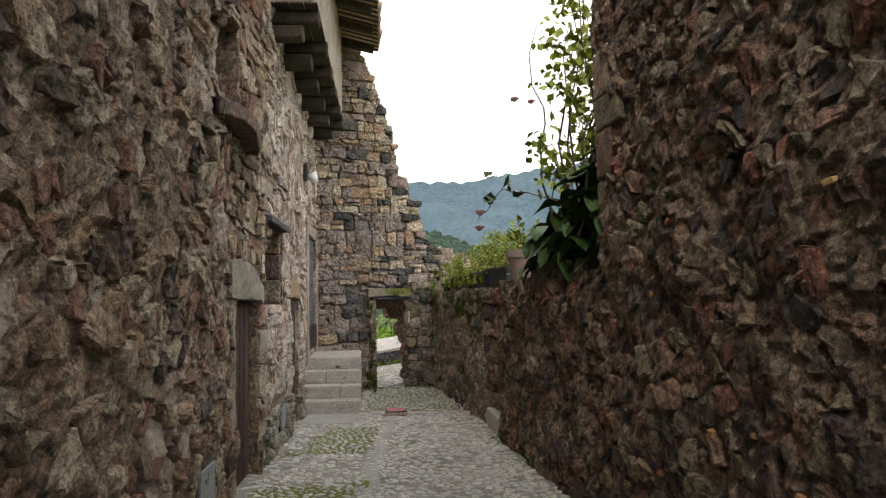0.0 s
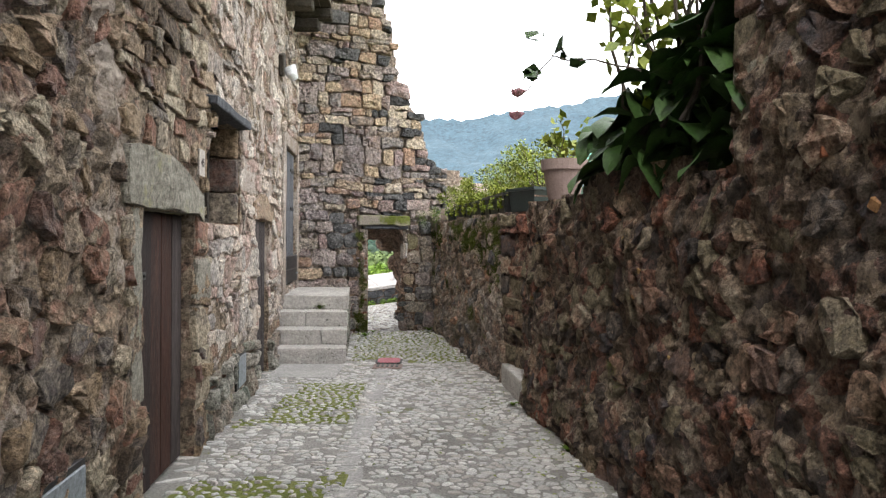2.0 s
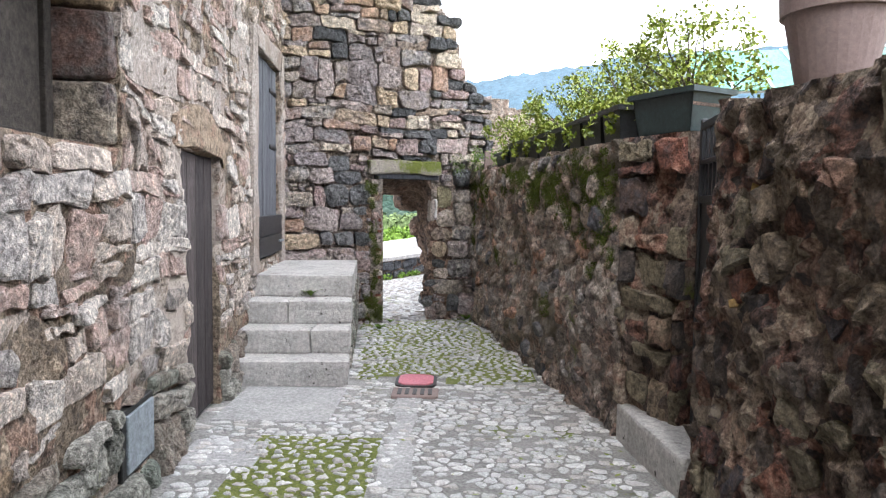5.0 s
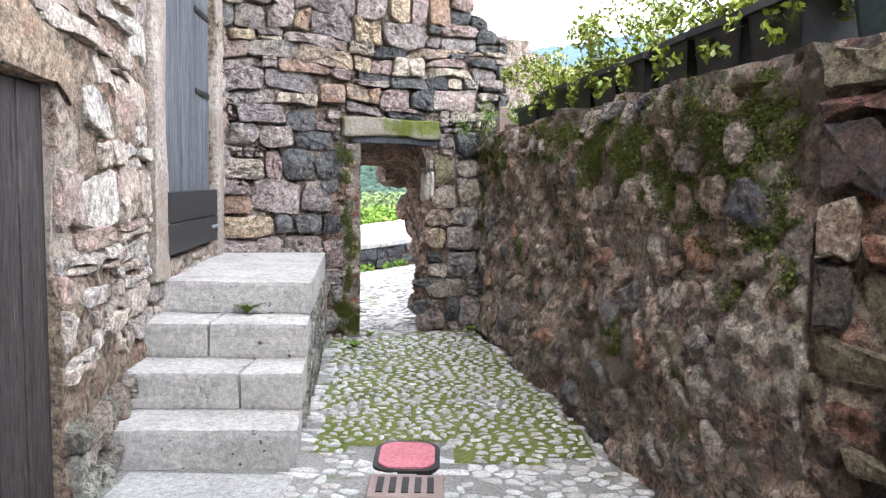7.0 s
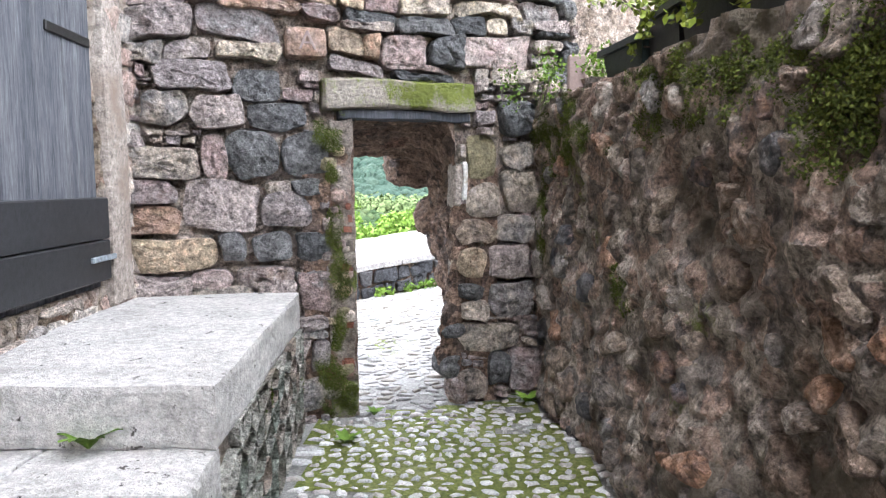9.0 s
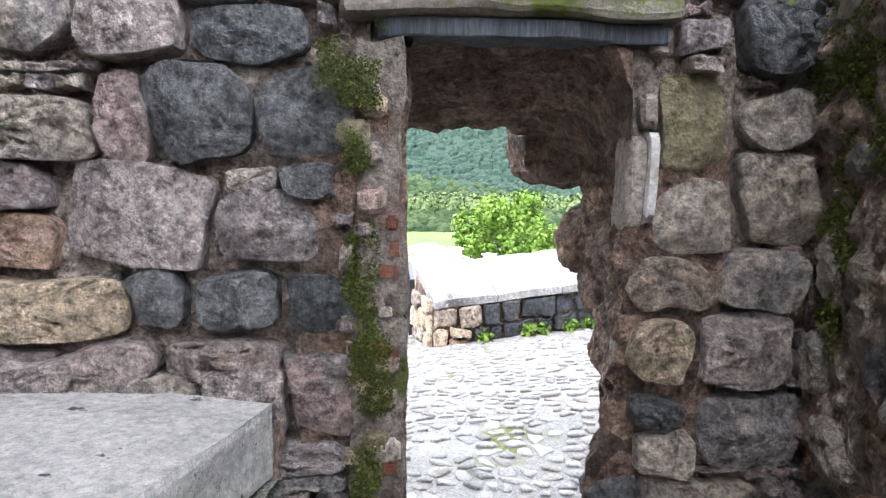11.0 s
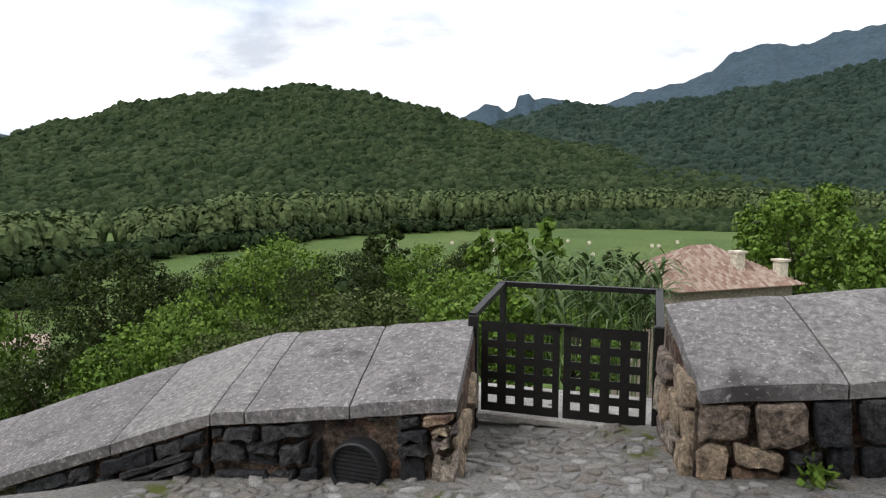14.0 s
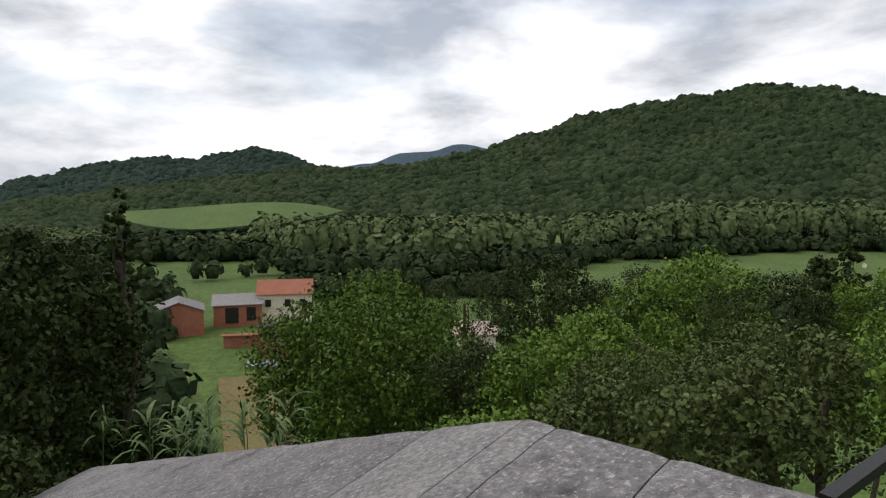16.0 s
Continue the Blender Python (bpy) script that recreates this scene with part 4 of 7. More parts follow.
for u0, u1, z0, z1, nm in ((0.0, 0.04, 0.23, 1.86, "stile"), (0.44, 0.48, 0.23, 1.86, "stile"), (0.04, 0.44, 0.25, 0.30, "rail"), (0.04, 0.44, 1.42, 1.46, "rail"), (0.04, 0.44, 1.62, 1.645, "rail"), (0.04, 0.44, 1.80, 1.84, "rail"), (0.04, 0.44, 0.30, 1.42, "panel")):
    bm = bmesh.new()
    box(bm, (u0, z0, -0.015 if nm != "panel" else -0.004), (u1, z1, 0.015 if nm != "panel" else 0.004), SG, bevel=0.004 if nm != "panel" else 0.0)
    part(nm, bm, PLANTER, side_gate)
for k in range(4):
    bm = bmesh.new()
    box(bm, (0.11 + 0.085 * k, 1.46, -0.007), (0.125 + 0.085 * k, 1.80, 0.007), SG)
    part("bar", bm, PLANTER, side_gate)

# moss cushions on wall tops and faces
def moss_patch(m, u, v, ru, rv, parent, seed, thick=0.035, fine=1.0):
    """Fuzzy moss: many tiny leaves lying on the face where a noise is high."""
    r = random.Random(seed)
    vv, ff = [], []
    for _ in range(int(9000 * ru * rv / 0.1 / fine ** 2)):
        a, b = r.uniform(-1, 1), r.uniform(-1, 1)
        x, y = u + a * ru, v + b * rv
        if 0.55 - a * a - b * b + 1.5 * noise.noise((x * 4, y * 4, seed)) + 0.9 * noise.noise((x * 13, y * 13, seed)) < r.random() * 0.4:
            continue
        w = 0.06 * noise.noise((x * 2.3, y * 2.3, 1.7)) + 0.012 + thick * r.random() ** 2
        s, t, k = fine * r.uniform(0.003, 0.008), r.random() * 6.28, len(vv)
        for q, e in ((0, 1.4), (1.57, 0.8), (3.14, 1.4), (4.71, 0.8)):
            vv.append(m @ Vector((x + s * e * math.cos(t + q), y + s * e * math.sin(t + q), w + r.uniform(-0.005, 0.006))))
        ff.append((k, k + 1, k + 2, k + 3))
    return tagged(mesh_ob("moss", vv, ff, MOSS, parent, "green moss cushion"), kind="stuff")


for u, v, ru, rv, s in ((0.3, 1.60, 0.35, 0.24, 1), (0.8, 1.62, 0.4, 0.20, 2), (1.4, 1.62, 0.4, 0.17, 3), (2.0, 1.62, 0.4, 0.16, 11), (2.6, 1.58, 0.5, 0.26, 4), (3.1, 1.55, 0.5, 0.28, 5), (3.6, 1.45, 0.45, 0.34, 6), (4.05, 1.3, 0.3, 0.5, 7), (3.85, 1.62, 0.4, 0.2, 13), (1.4, 0.9, 0.12, 0.16, 9), (3.0, 0.6, 0.12, 0.12, 10), (0.15, 1.2, 0.14, 0.35, 12)):
    moss_patch(RF, u, v, ru, rv, wall_far, s, 0.03, 0.72)
# shards of tile and brick bedded in the tall dark wall
srng = random.Random(77)
for k in range(36):
    u = srng.uniform(0.3, 7.5)
    v = srng.choice((1.55, 1.62, 1.28, 0.9, 2.1)) + srng.gauss(0, 0.06) if k % 3 else srng.uniform(0.3, 3.0)
    if v > near_top(u) - 0.1:
        continue
    w, h = srng.uniform(0.010, 0.026), srng.uniform(0.010, 0.024)
    z = east_relief(u, v) + 0.012
    shard = (u - w, u + w, v - h, v + h, z - 0.03, z + srng.uniform(0.012, 0.03))
    bm = bmesh.new()
    box(bm, shard[0::2], shard[1::2], RN @ Matrix.Translation((u, v, z)) @ pose(0, 0, 0, srng.uniform(-20, 20), srng.uniform(-20, 20), srng.uniform(-40, 40)) @ Matrix.Translation((-u, -v, -z)), bevel=0.004)
    part("brick", bm, OCHRE, wall_east)

# ground sheets
def ground_z(x, y):
    k = min(1, max(0, (y - 13.4) / 2.0))
    return (0.14 if x < -2.3 else 0.11) * (x + 2.3) * k * k * (3 - 2 * k)


gv, gf = [], []
n1, n2 = 44, 110
for j in range(n2 + 1):
    for i in range(n1 + 1):
        x, y = -4.9 + 8.3 * i / n1, -5 + 25.5 * j / n2
        gv.append((x, y, ground_z(x, y) + 0.012 * noise.noise((x * 1.4, y * 1.4, 0))))
for j in range(n2):
    for i in range(n1):
        a = j * (n1 + 1) + i
        x, y, _ = gv[a]
        if 0.45 * (x + 3.05) - 0.89 * (y - 16.75) > -0.2:
            gf.append((a, a + 1, a + n1 + 2, a + n1 + 1))
pavement = tagged(mesh_ob("pavement", gv, gf, GROUND_M, smooth=True), "grey mortar bed of the cobbled lane with moss", "pavement", kind="structure")
# ---- things in the alley ----
def plank_door(name, h, label, wood, planks, depth=0.10, hinges=(), v0=0.02, woods=()):
    """Plank door in a wall opening h, set back by depth."""
    d = thing(name, label, "door")
    w = (h[1] - h[0]) / planks
    for i in range(planks):
        bm = bmesh.new()
        box(bm, (h[0] + i * w + 0.003, max(h[2], v0), -depth - 0.035), (h[0] + (i + 1) * w - 0.003, h[3] - 0.01, -depth + rng.uniform(-0.004, 0.004)), LW, bevel=0.004)
        part("plank", bm, woods[i] if woods else wood, d)
    bm = bmesh.new()
    box(bm, (h[0], max(h[2], v0), -0.27), (h[1], h[3], -depth - 0.04), LW)
    part("back_board", bm, wood, d)
    for v in hinges:
        hg = bmesh.new()
        box(hg, (h[0] - 0.02, v - 0.022, -depth + 0.004), (h[0] + 0.30, v + 0.022, -depth + 0.014), LW, bevel=0.003)
        hinge = part("hinge", hg, IRON, d, "black iron strap hinge")
        for k in range(4):
            rv = bmesh.new()
            bmesh.ops.create_uvsphere(rv, u_segments=8, v_segments=5, radius=0.011, matrix=LW @ Matrix.Translation((h[0] + 0.03 + 0.075 * k, v, -depth + 0.016)))
            part("rivet", rv, IRON, hinge)
    return d


def rough_block(name, u0, u1, v0, v1, w0, w1, mat, fr, parent=None, label="", cut=None, amp=0.02, n=8):
    bm = bmesh.new()
    box(bm, (u0, v0, w0), (u1, v1, w1), cuts=n)
    c = Vector(((u0 + u1) / 2, (v0 + v1) / 2, (w0 + w1) / 2))
    for v in bm.verts:
        if cut:
            v.co = cut(v.co)
        e = sum(abs(abs(v.co[i] - c[i]) - (((u1 - u0), (v1 - v0), (w1 - w0))[i] / 2)) < 1e-4 for i in range(3))
        if e >= 2:
            v.co += (c - v.co).normalized() * 0.012 * (e - 1)
        v.co = fr @ (v.co + amp * noise.noise_vector(v.co * 4.0) + amp * 0.5 * noise.noise_vector(v.co * 13))
    return part(name, bm, mat, parent, label)


plank_door("wooden_door", DOOR1, "dark brown plank door with iron hinges under a stone lintel", WOOD, 5, 0.07, (1.28, 0.16), woods=(PLANK_B, WOOD, WOOD, PLANK_R, PLANK_B))
plank_door("wooden_door", DOOR2, "narrow weathered grey-brown plank door, closed", PLANK_B, 4, 0.025)
d3 = plank_door("wooden_door", DOOR3, "weathered blue-grey plank door above the steps", GREYWOOD, 5, 0.02, (), 0.86)
for v0, v1 in ((0.90, 1.08), (1.085, 1.27)):
    bm = bmesh.new()
    box(bm, (11.05, v0, 0.0), (12.25, v1, 0.045), LW, bevel=0.006)
    part("flood_board", bm, PLANTER, d3, "black board across the foot of the door")
for v in (2.5, 1.95):
    bm = bmesh.new()
    box(bm, (11.9, v - 0.02, -0.02), (12.26, v + 0.02, -0.008), LW, bevel=0.003)
    part("hinge", bm, IRON, d3)
bm = bmesh.new()
box(bm, (12.05, 0.99, 0.045), (12.28, 1.015, 0.06), LW, bevel=0.004)
part("latch", bm, ZINC, d3, "grey metal latch")
# plaster round the upper door
for nm, h in (("jamb", JAMB3), ("head", HEAD3), ("jamb", (12.28, 12.5, 0.76, 2.95))):
    rough_block("plaster_" + nm, h[0], h[1], h[2], h[3], -0.2, 0.04, PLASTER, LW, wall_west, "worn pale plaster", amp=0.015, n=7)
# stone over and beside the first door
slope = lambda p: Vector((p.x, p.y if p.y < 1.8 else p.y - max(0, (p.x - 6.1)) * 0.30 - max(0, 5.55 - p.x) * 0.15, p.z))
rough_block("lintel", LINTEL1[0], LINTEL1[1], LINTEL1[2], LINTEL1[3], -0.2, 0.055, PALE, LW, wall_west, "large pale worn stone lintel", slope, 0.02, 9)
rough_block("jamb_stone", JAMB1[0], JAMB1[1], JAMB1[2], JAMB1[3], -0.2, 0.03, PALE, LW, wall_west, "tall pale jamb stone", amp=0.012)
rough_block("lintel", 8.78, 9.86, 1.70, 1.98, -0.2, 0.05, STONE_L, LW, wall_west, "arched stone over the narrow door", lambda p: Vector((p.x, p.y if p.y < 1.8 else p.y - 0.55 * (p.x - 9.25) ** 2, p.z)), 0.02, 8)
for i, (v0, v1) in enumerate(((0.0, 0.3), (0.3, 0.72), (0.72, 1.05), (1.05, 1.36), (1.36, 1.62))):
    rough_block("jamb_stone", 6.66, 6.98 + 0.08 * (i % 2), v0 + 0.008, v1 - 0.008, -0.2, 0.03, PALE if i == 3 else STONE_L, LW, wall_west, amp=0.025, n=8)
rough_block("jamb_stone", 5.36, 5.58, 0.0, 0.60, -0.2, 0.04, STONE_L, LW, wall_west, amp=0.02, n=5)
# niche: dressed reveal and weathered board above it
for v0, v1 in ((1.63, 1.9), (1.91, 2.2), (2.21, 2.46)):
    rough_block("reveal_stone", 7.98, 8.1, v0, v1, -0.27, 0.02, STONE_L, LW, wall_west, amp=0.012, n=5)
rough_block("niche_board", 6.85, 8.12, 2.46, 2.53, -0.2, 0.12, GREYWOOD, LW, wall_west, "weathered grey wooden board over the window", amp=0.012, n=5)
niche_frame = thing("niche_window", "dark recessed window with a thin wooden frame in the house wall", "window")
for lo, hi in (((7.02, 1.62, -0.25), (7.08, 2.46, -0.21)), ((7.92, 1.62, -0.25), (7.98, 2.46, -0.21)), ((7.08, 2.40, -0.25), (7.92, 2.46, -0.21)), ((7.08, 1.62, -0.25), (7.92, 1.67, -0.21))):
    bm = bmesh.new()
    box(bm, lo, hi, LW, bevel=0.004)
    part("frame", bm, OLDWOOD, niche_frame)
bm = bmesh.new()
box(bm, (7.08, 1.67, -0.245), (7.92, 2.40, -0.235), LW)
part("shutter", bm, OLDWOOD, niche_frame)
# upper window: projecting sill slab, dark shutter
sill = bmesh.new()
box(sill, (4.72, 3.02, -0.05), (6.12, 3.14, 0.20), cuts=6)
for v in sill.verts:
    k = (v.co.x - 5.42) / 0.7
    v.co.y += -0.06 * k * k
    v.co.z -= (0.10 if v.co.z > 0.1 else 0) * k * k
    v.co = LW @ (v.co + 0.015 * noise.noise_vector(v.co * 5))
part("window_sill", sill, STONE_L, wall_west, "rounded projecting stone sill", True)
bm = bmesh.new()
box(bm, (4.98, 3.22, -0.26), (5.72, 3.95, -0.22), LW)
part("window_shutter", bm, OLDWOOD, wall_west, "dark wooden shutter")
# house number tile, meter hatches, bracket lamp
tile = thing("number_tile", "cracked cream ceramic house number tile on the wall", "number tile")
bm = bmesh.new()
box(bm, (6.56, 1.92, 0.055), (6.70, 2.10, 0.07), LW, bevel=0.003)
part("tile", bm, WHITE, tile)
txt = bpy.data.curves.new("figure", "FONT")
txt.body, txt.size, txt.extrude, txt.align_x, txt.align_y = "45", 0.08, 0.001, "CENTER", "CENTER"
figure = new("figure", txt)
figure.data.materials.append(PLANK_B)
figure.parent = tile
figure.matrix_basis = LW @ Matrix.Translation((6.63, 2.01, 0.073))
for h, lab in ((HATCH1, "grey metal meter hatch set low in the stone wall"), (HATCH2, "small pale blue-grey metal hatch low in the wall")):
    t = thing("meter_hatch", lab, "hatch", group="meter hatches")
    bm = bmesh.new()
    box(bm, (h[0], h[2], -0.05), (h[1], h[3], 0.025), LW, bevel=0.004)
    part("frame", bm, IRON, t)
    bm = bmesh.new()
    box(bm, (h[0] + 0.05, h[2] + 0.02, 0.02), (h[1] - 0.02, h[3] - 0.03, 0.036), LW, bevel=0.004)
    part("cover", bm, ZINC, t, "grey metal cover")
lamp = thing("wall_lamp", "small wall lamp with dark bracket and pale glass head", "lamp")
lm = LW @ Matrix.Translation((10.66, 3.62, 0.0))
bm = bmesh.new()
box(bm, (-0.10, -0.05, 0.0), (0.10, 0.22, 0.07), lm @ pose(0, 0, 0, 0, 0, 20), bevel=0.012)
part("bracket", bm, OLDWOOD, lamp)
bm = bmesh.new()
bmesh.ops.create_cone(bm, cap_ends=True, segments=16, radius1=0.10, radius2=0.045, depth=0.16, matrix=lm @ Matrix.Translation((0.02, -0.02, 0.15)) @ pose(0, 0, 0, 60, 0, 0))
part("head", bm, LAMPM, lamp, "pale glass lamp head", True)

# jettied upper storey and roof over the north end of the house
jetty = thing("upper_storey", "jettied upper storey with pale plaster on dark timber joists", "building part")
J0, J1, JW = 7.35, 12.4, 0.50
bm = bmesh.new()
box(bm, (J0, 4.95, -0.28), (J1, 7.2, JW), LW)
for v in bm.verts:
    v.co += 0.01 * noise.noise_vector(v.co * 2)
part("plaster_wall", bm, PLASTER, jetty, "pale plastered upper wall")
for k in range(6):
    u = J0 + 0.12 + k * 0.92
    for lvl, out in ((0, JW + 0.05), (1, JW - 0.14)):
        bm = bmesh.new()
        box(bm, (u, 4.78 - 0.17 * lvl, -0.2), (u + 0.2, 4.94 - 0.17 * lvl, out), LW, bevel=0.02, rough=0.02)
        part("joist", bm, OLDWOOD, jetty)
for k in range(4):
    bm = bmesh.new()
    box(bm, (J0 - 0.05, 4.935, -0.1 + 0.16 * k), (J1, 4.953, 0.05 + 0.16 * k), LW, rough=0.006)
    part("soffit_board", bm, OLDWOOD, jetty)
roof = thing("house_roof", "overhanging tiled roof with dark timber soffit", "roof")
RP = LW @ Matrix.Translation((0, 6.75, 0.0)) @ pose(0, 0, 0, 14, 0, 0)
bm = bmesh.new()
box(bm, (-4, 0.0, -1.5), (12.75, 0.06, 1.22), RP)
part("soffit", bm, OLDWOOD, roof, "dark timber soffit")
for k in range(19):
    bm = bmesh.new()
    box(bm, (-3.7 + k * 0.9, -0.12, -0.3), (-3.58 + k * 0.9, 0.0, 1.15), RP, bevel=0.01)
    part("rafter", bm, OLDWOOD, roof)
for k in range(88):
    bm = bmesh.new()
    u = -3.95 + 0.19 * k
    bmesh.ops.create_cone(bm, cap_ends=True, segments=8, radius1=0.10, radius2=0.085, depth=2.7, matrix=RP @ Matrix.Translation((u, 0.07, -0.1 + rng.uniform(-0.03, 0.03))))
    part("roof_tile", bm, TILE, roof, smooth=True)

# stairs
stairs = thing("stairs", "four worn grey stone steps up to a landing beside the house", "stairs")


def stair_x(y):
    return -1.25 - 0.115 * (y - 10.16)


def step_slab(y0, y1, z0, z1, x0, x1, nm="step"):
    bm = bmesh.new()
    box(bm, (0, 0, 0), (1, 1, 1), cuts=7)
    for v in bm.verts:
        a, b, c = v.co
        e = sum(q < 1e-4 or q > 1 - 1e-4 for q in (a, b, c))
        y = y0 + (y1 - y0) * b
        xr = stair_x(y) if x1 is None else x1
        x = x0 + (xr - x0) * a
        z = z0 + (z1 - z0) * c
        p = Vector((x, y + 0.06 * (x + 1.3), z))
        if e >= 2:
            p += Vector((0.5 - a, 0.5 - b, 0.5 - c)) * 0.010
        v.co = p + 0.007 * noise.noise_vector(p * 7) + 0.004 * noise.noise_vector(p * 21)
    part(nm, bm, STEP, stairs, smooth=False)


for i in range(4):
    y0 = 10.18 + 0.293 * i
    y1 = y0 + 0.33 if i < 3 else 12.75
    z0, z1 = 0.19 * i - (0.05 if i == 0 else 0.004), 0.19 * (i + 1)
    left = -2.30 if i < 3 else -2.42
    if i in (1, 2):
        m = -1.85 if i == 2 else -1.6
        step_slab(y0, y1, z0, z1, left, m - 0.003)
        step_slab(y0, y1, z0, z1, m + 0.003, None)
    else:
        step_slab(y0, y1, z0, z1, left, None)
bm = bmesh.new()
prof = [(10.25, 0.17), (10.50, 0.17), (10.505, 0.36), (10.79, 0.36), (10.795, 0.55), (11.09, 0.55), (11.095, 0.70), (12.85, 0.70)]
lo = [bm.verts.new((stair_x(y) - 0.03, y, -0.1)) for y, z in prof]
hi = [bm.verts.new((stair_x(y) - 0.03, y, z - 0.02)) for y, z in prof]
for a in range(len(prof) - 1):
    bm.faces.new((lo[a], lo[a + 1], hi[a + 1], hi[a]))
part("side_wall", bm, MORTAR_F, stairs, "mossy masonry side")
SF2 = frame_of((stair_x(12.75) - 0.02, 12.75, 0), (0.115, -1, 0))


def under_steps(u, v):
    y = 12.75 - u
    return v < min(0.56, 0.19 * max(0, math.floor((y * -1 + 10.18) / -0.293)) + 0.0)


side = [c for c in cells_of(seeds_in(0, 2.6, 0, 0.6, 0.17, 0.1, rng), 1.4, 0.4, (0, 0), (2.55, 0.58)) if all(under_steps(p[0], p[1] - 0.02) or p[1] < 0.05 for p in c)]
stones(side, SF2, STONE_G, stairs, "side_stone", 0.008, 0.03, rng, lambda u, v: True, lump=0.5)
for u, v, ru, rv, s in ((0.1, 0.3, 0.12, 0.3, 21), (0.5, 0.12, 0.35, 0.12, 22), (1.3, 0.06, 0.4, 0.08, 23), (0.25, 0.5, 0.2, 0.1, 24), (0.85, 0.34, 0.45, 0.2, 25), (1.75, 0.14, 0.45, 0.12, 26)):
    moss_patch(SF2, u, v, ru, rv, stairs, s, 0.03, 0.7)

# doorway trim: mossy lintel, old wooden lintel, left jamb strip, carved letter
rough_block("lintel", LINTEL2[0], LINTEL2[1], LINTEL2[2], LINTEL2[3], -0.3, 0.10, MOSSY, EW, wall_north, "stone lintel overgrown with moss", amp=0.02, n=9)
rough_block("wooden_lintel", 1.16, 1.92, 1.685, 1.74, -0.08, 0.05, GREYWOOD, EW, wall_north, "old grey wooden lintel", amp=0.012, n=7)
for v0, v1, mt in ((-0.08, 0.20, MOSSY), (0.20, 0.95, JAMBM), (0.95, 1.69, JAMBM)):
    rough_block("jamb_stone", 1.095, 1.235, v0 + 0.002, v1 - 0.002, -0.12, 0.05, mt, EW, wall_north, "plastered jamb with moss", amp=0.03, n=18)
rough_block("jamb_infill", 0.94, 1.13, -0.1, 1.79, -0.14, -0.01, MORTAR_E, EW, wall_north, "mortar beside the doorway", amp=0.02, n=12)
rough_block("jamb_infill", 1.85, 2.12, -0.1, 1.79, -0.14, -0.01, MORTAR_E, EW, wall_north, "mortar beside the doorway", amp=0.02, n=12)
for u, v, w, h in ((1.19, 0.30, 0.075, 0.05), (1.19, 0.52, 0.06, 0.05), (1.18, 0.83, 0.065, 0.055), (1.183, 1.045, 0.068, 0.045), (1.205, 1.10, 0.032, 0.05), (1.20, 1.18, 0.03, 0.04)):
    rough_block("brick", u - w / 2, u + w / 2, v, v + h, 0.0, 0.058, OLD_BRICK, EW, wall_north, "broken red brick", amp=0.016, n=6)
for k in range(26):
    u, v, sz = rng.uniform(1.08, 1.20), rng.uniform(0.1, 1.66), rng.uniform(0.022, 0.05)
    rough_block("jamb_rubble", u - sz, min(u + sz, 1.222), v - sz * 0.8, v + sz * 0.8, -0.02, 0.055 + rng.uniform(0, 0.02), rng.choice((STONE_M, STONE_E, OLIVE, STONE_P)), EW, wall_north, amp=0.014, n=4)
for u, v, ru, rv, s in ((1.1, 0.2, 0.13, 0.3, 31), (1.13, 0.75, 0.07, 0.35, 32), (1.115, 1.08, 0.05, 0.16, 35), (1.10, 1.42, 0.04, 0.12, 36), (1.08, 1.6, 0.14, 0.14, 33), (1.5, 1.87, 0.42, 0.05, 34)):
    moss_patch(EW @ Matrix.Translation((0, 0, 0.05)), u, v, ru, rv, wall_north, s, 0.018, 0.45)
rough_block("jamb_plaster", 1.825, 1.875, 1.19, 1.44, -0.1, 0.035, PLASTER, EW, wall_north, "grey flake of plaster", amp=0.012, n=6)
rough_block("jamb_plaster", 1.872, 1.905, 1.21, 1.45, -0.06, 0.045, FLAKE, EW, wall_north, "flake of white plaster", amp=0.012, n=6)
rough_block("jamb_plaster", 1.86, 1.90, 1.46, 1.56, -0.06, 0.055, PLASTER, EW, wall_north, "grey flake of plaster", amp=0.014, n=5)
rough_block("carved_stone", 0.87, 1.09, 2.0, 2.16, -0.1, 0.07, STONE_E, EW, wall_north, "block with a carved letter", amp=0.008, n=4)
txt = bpy.data.curves.new("letter", "FONT")
txt.body, txt.size, txt.extrude, txt.align_x, txt.align_y = "A", 0.14, 0.002, "CENTER", "CENTER"
letter = new("letter", txt)
letter.data.materials.append(TERRA)
letter.parent = wall_north
letter.matrix_basis = EW @ Matrix.Translation((0.985, 2.08, 0.078))

# covers in the paving
cover = thing("utility_cover", "round-cornered pink-red utility cover in a dark frame", "cover")
bm = bmesh.new()
vs = box(bm, (-0.90, 10.14, -0.02), (-0.58, 10.50, 0.022), None)
bmesh.ops.bevel(bm, geom=[e for e in bm.edges if abs(e.verts[0].co.z - e.verts[1].co.z) > 0.03], offset=0.09, segments=5, affect="EDGES", profile=0.5)
part("frame", bm, IRON, cover)
bm = bmesh.new()
box(bm, (-0.875, 10.165, 0.0), (-0.605, 10.475, 0.03), None)
bmesh.ops.bevel(bm, geom=[e for e in bm.edges if abs(e.verts[0].co.z - e.verts[1].co.z) > 0.02], offset=0.08, segments=5, affect="EDGES", profile=0.5)
part("lid", bm, RED, cover, "pink-red lid")
drain = thing("drain_cover", "small rusty grey drain cover set in the paving", "cover")
bm = bmesh.new()
box(bm, (-0.90, 9.88, -0.02), (-0.56, 10.11, 0.02), None, bevel=0.006)
part("plate", bm, TERRA, drain)
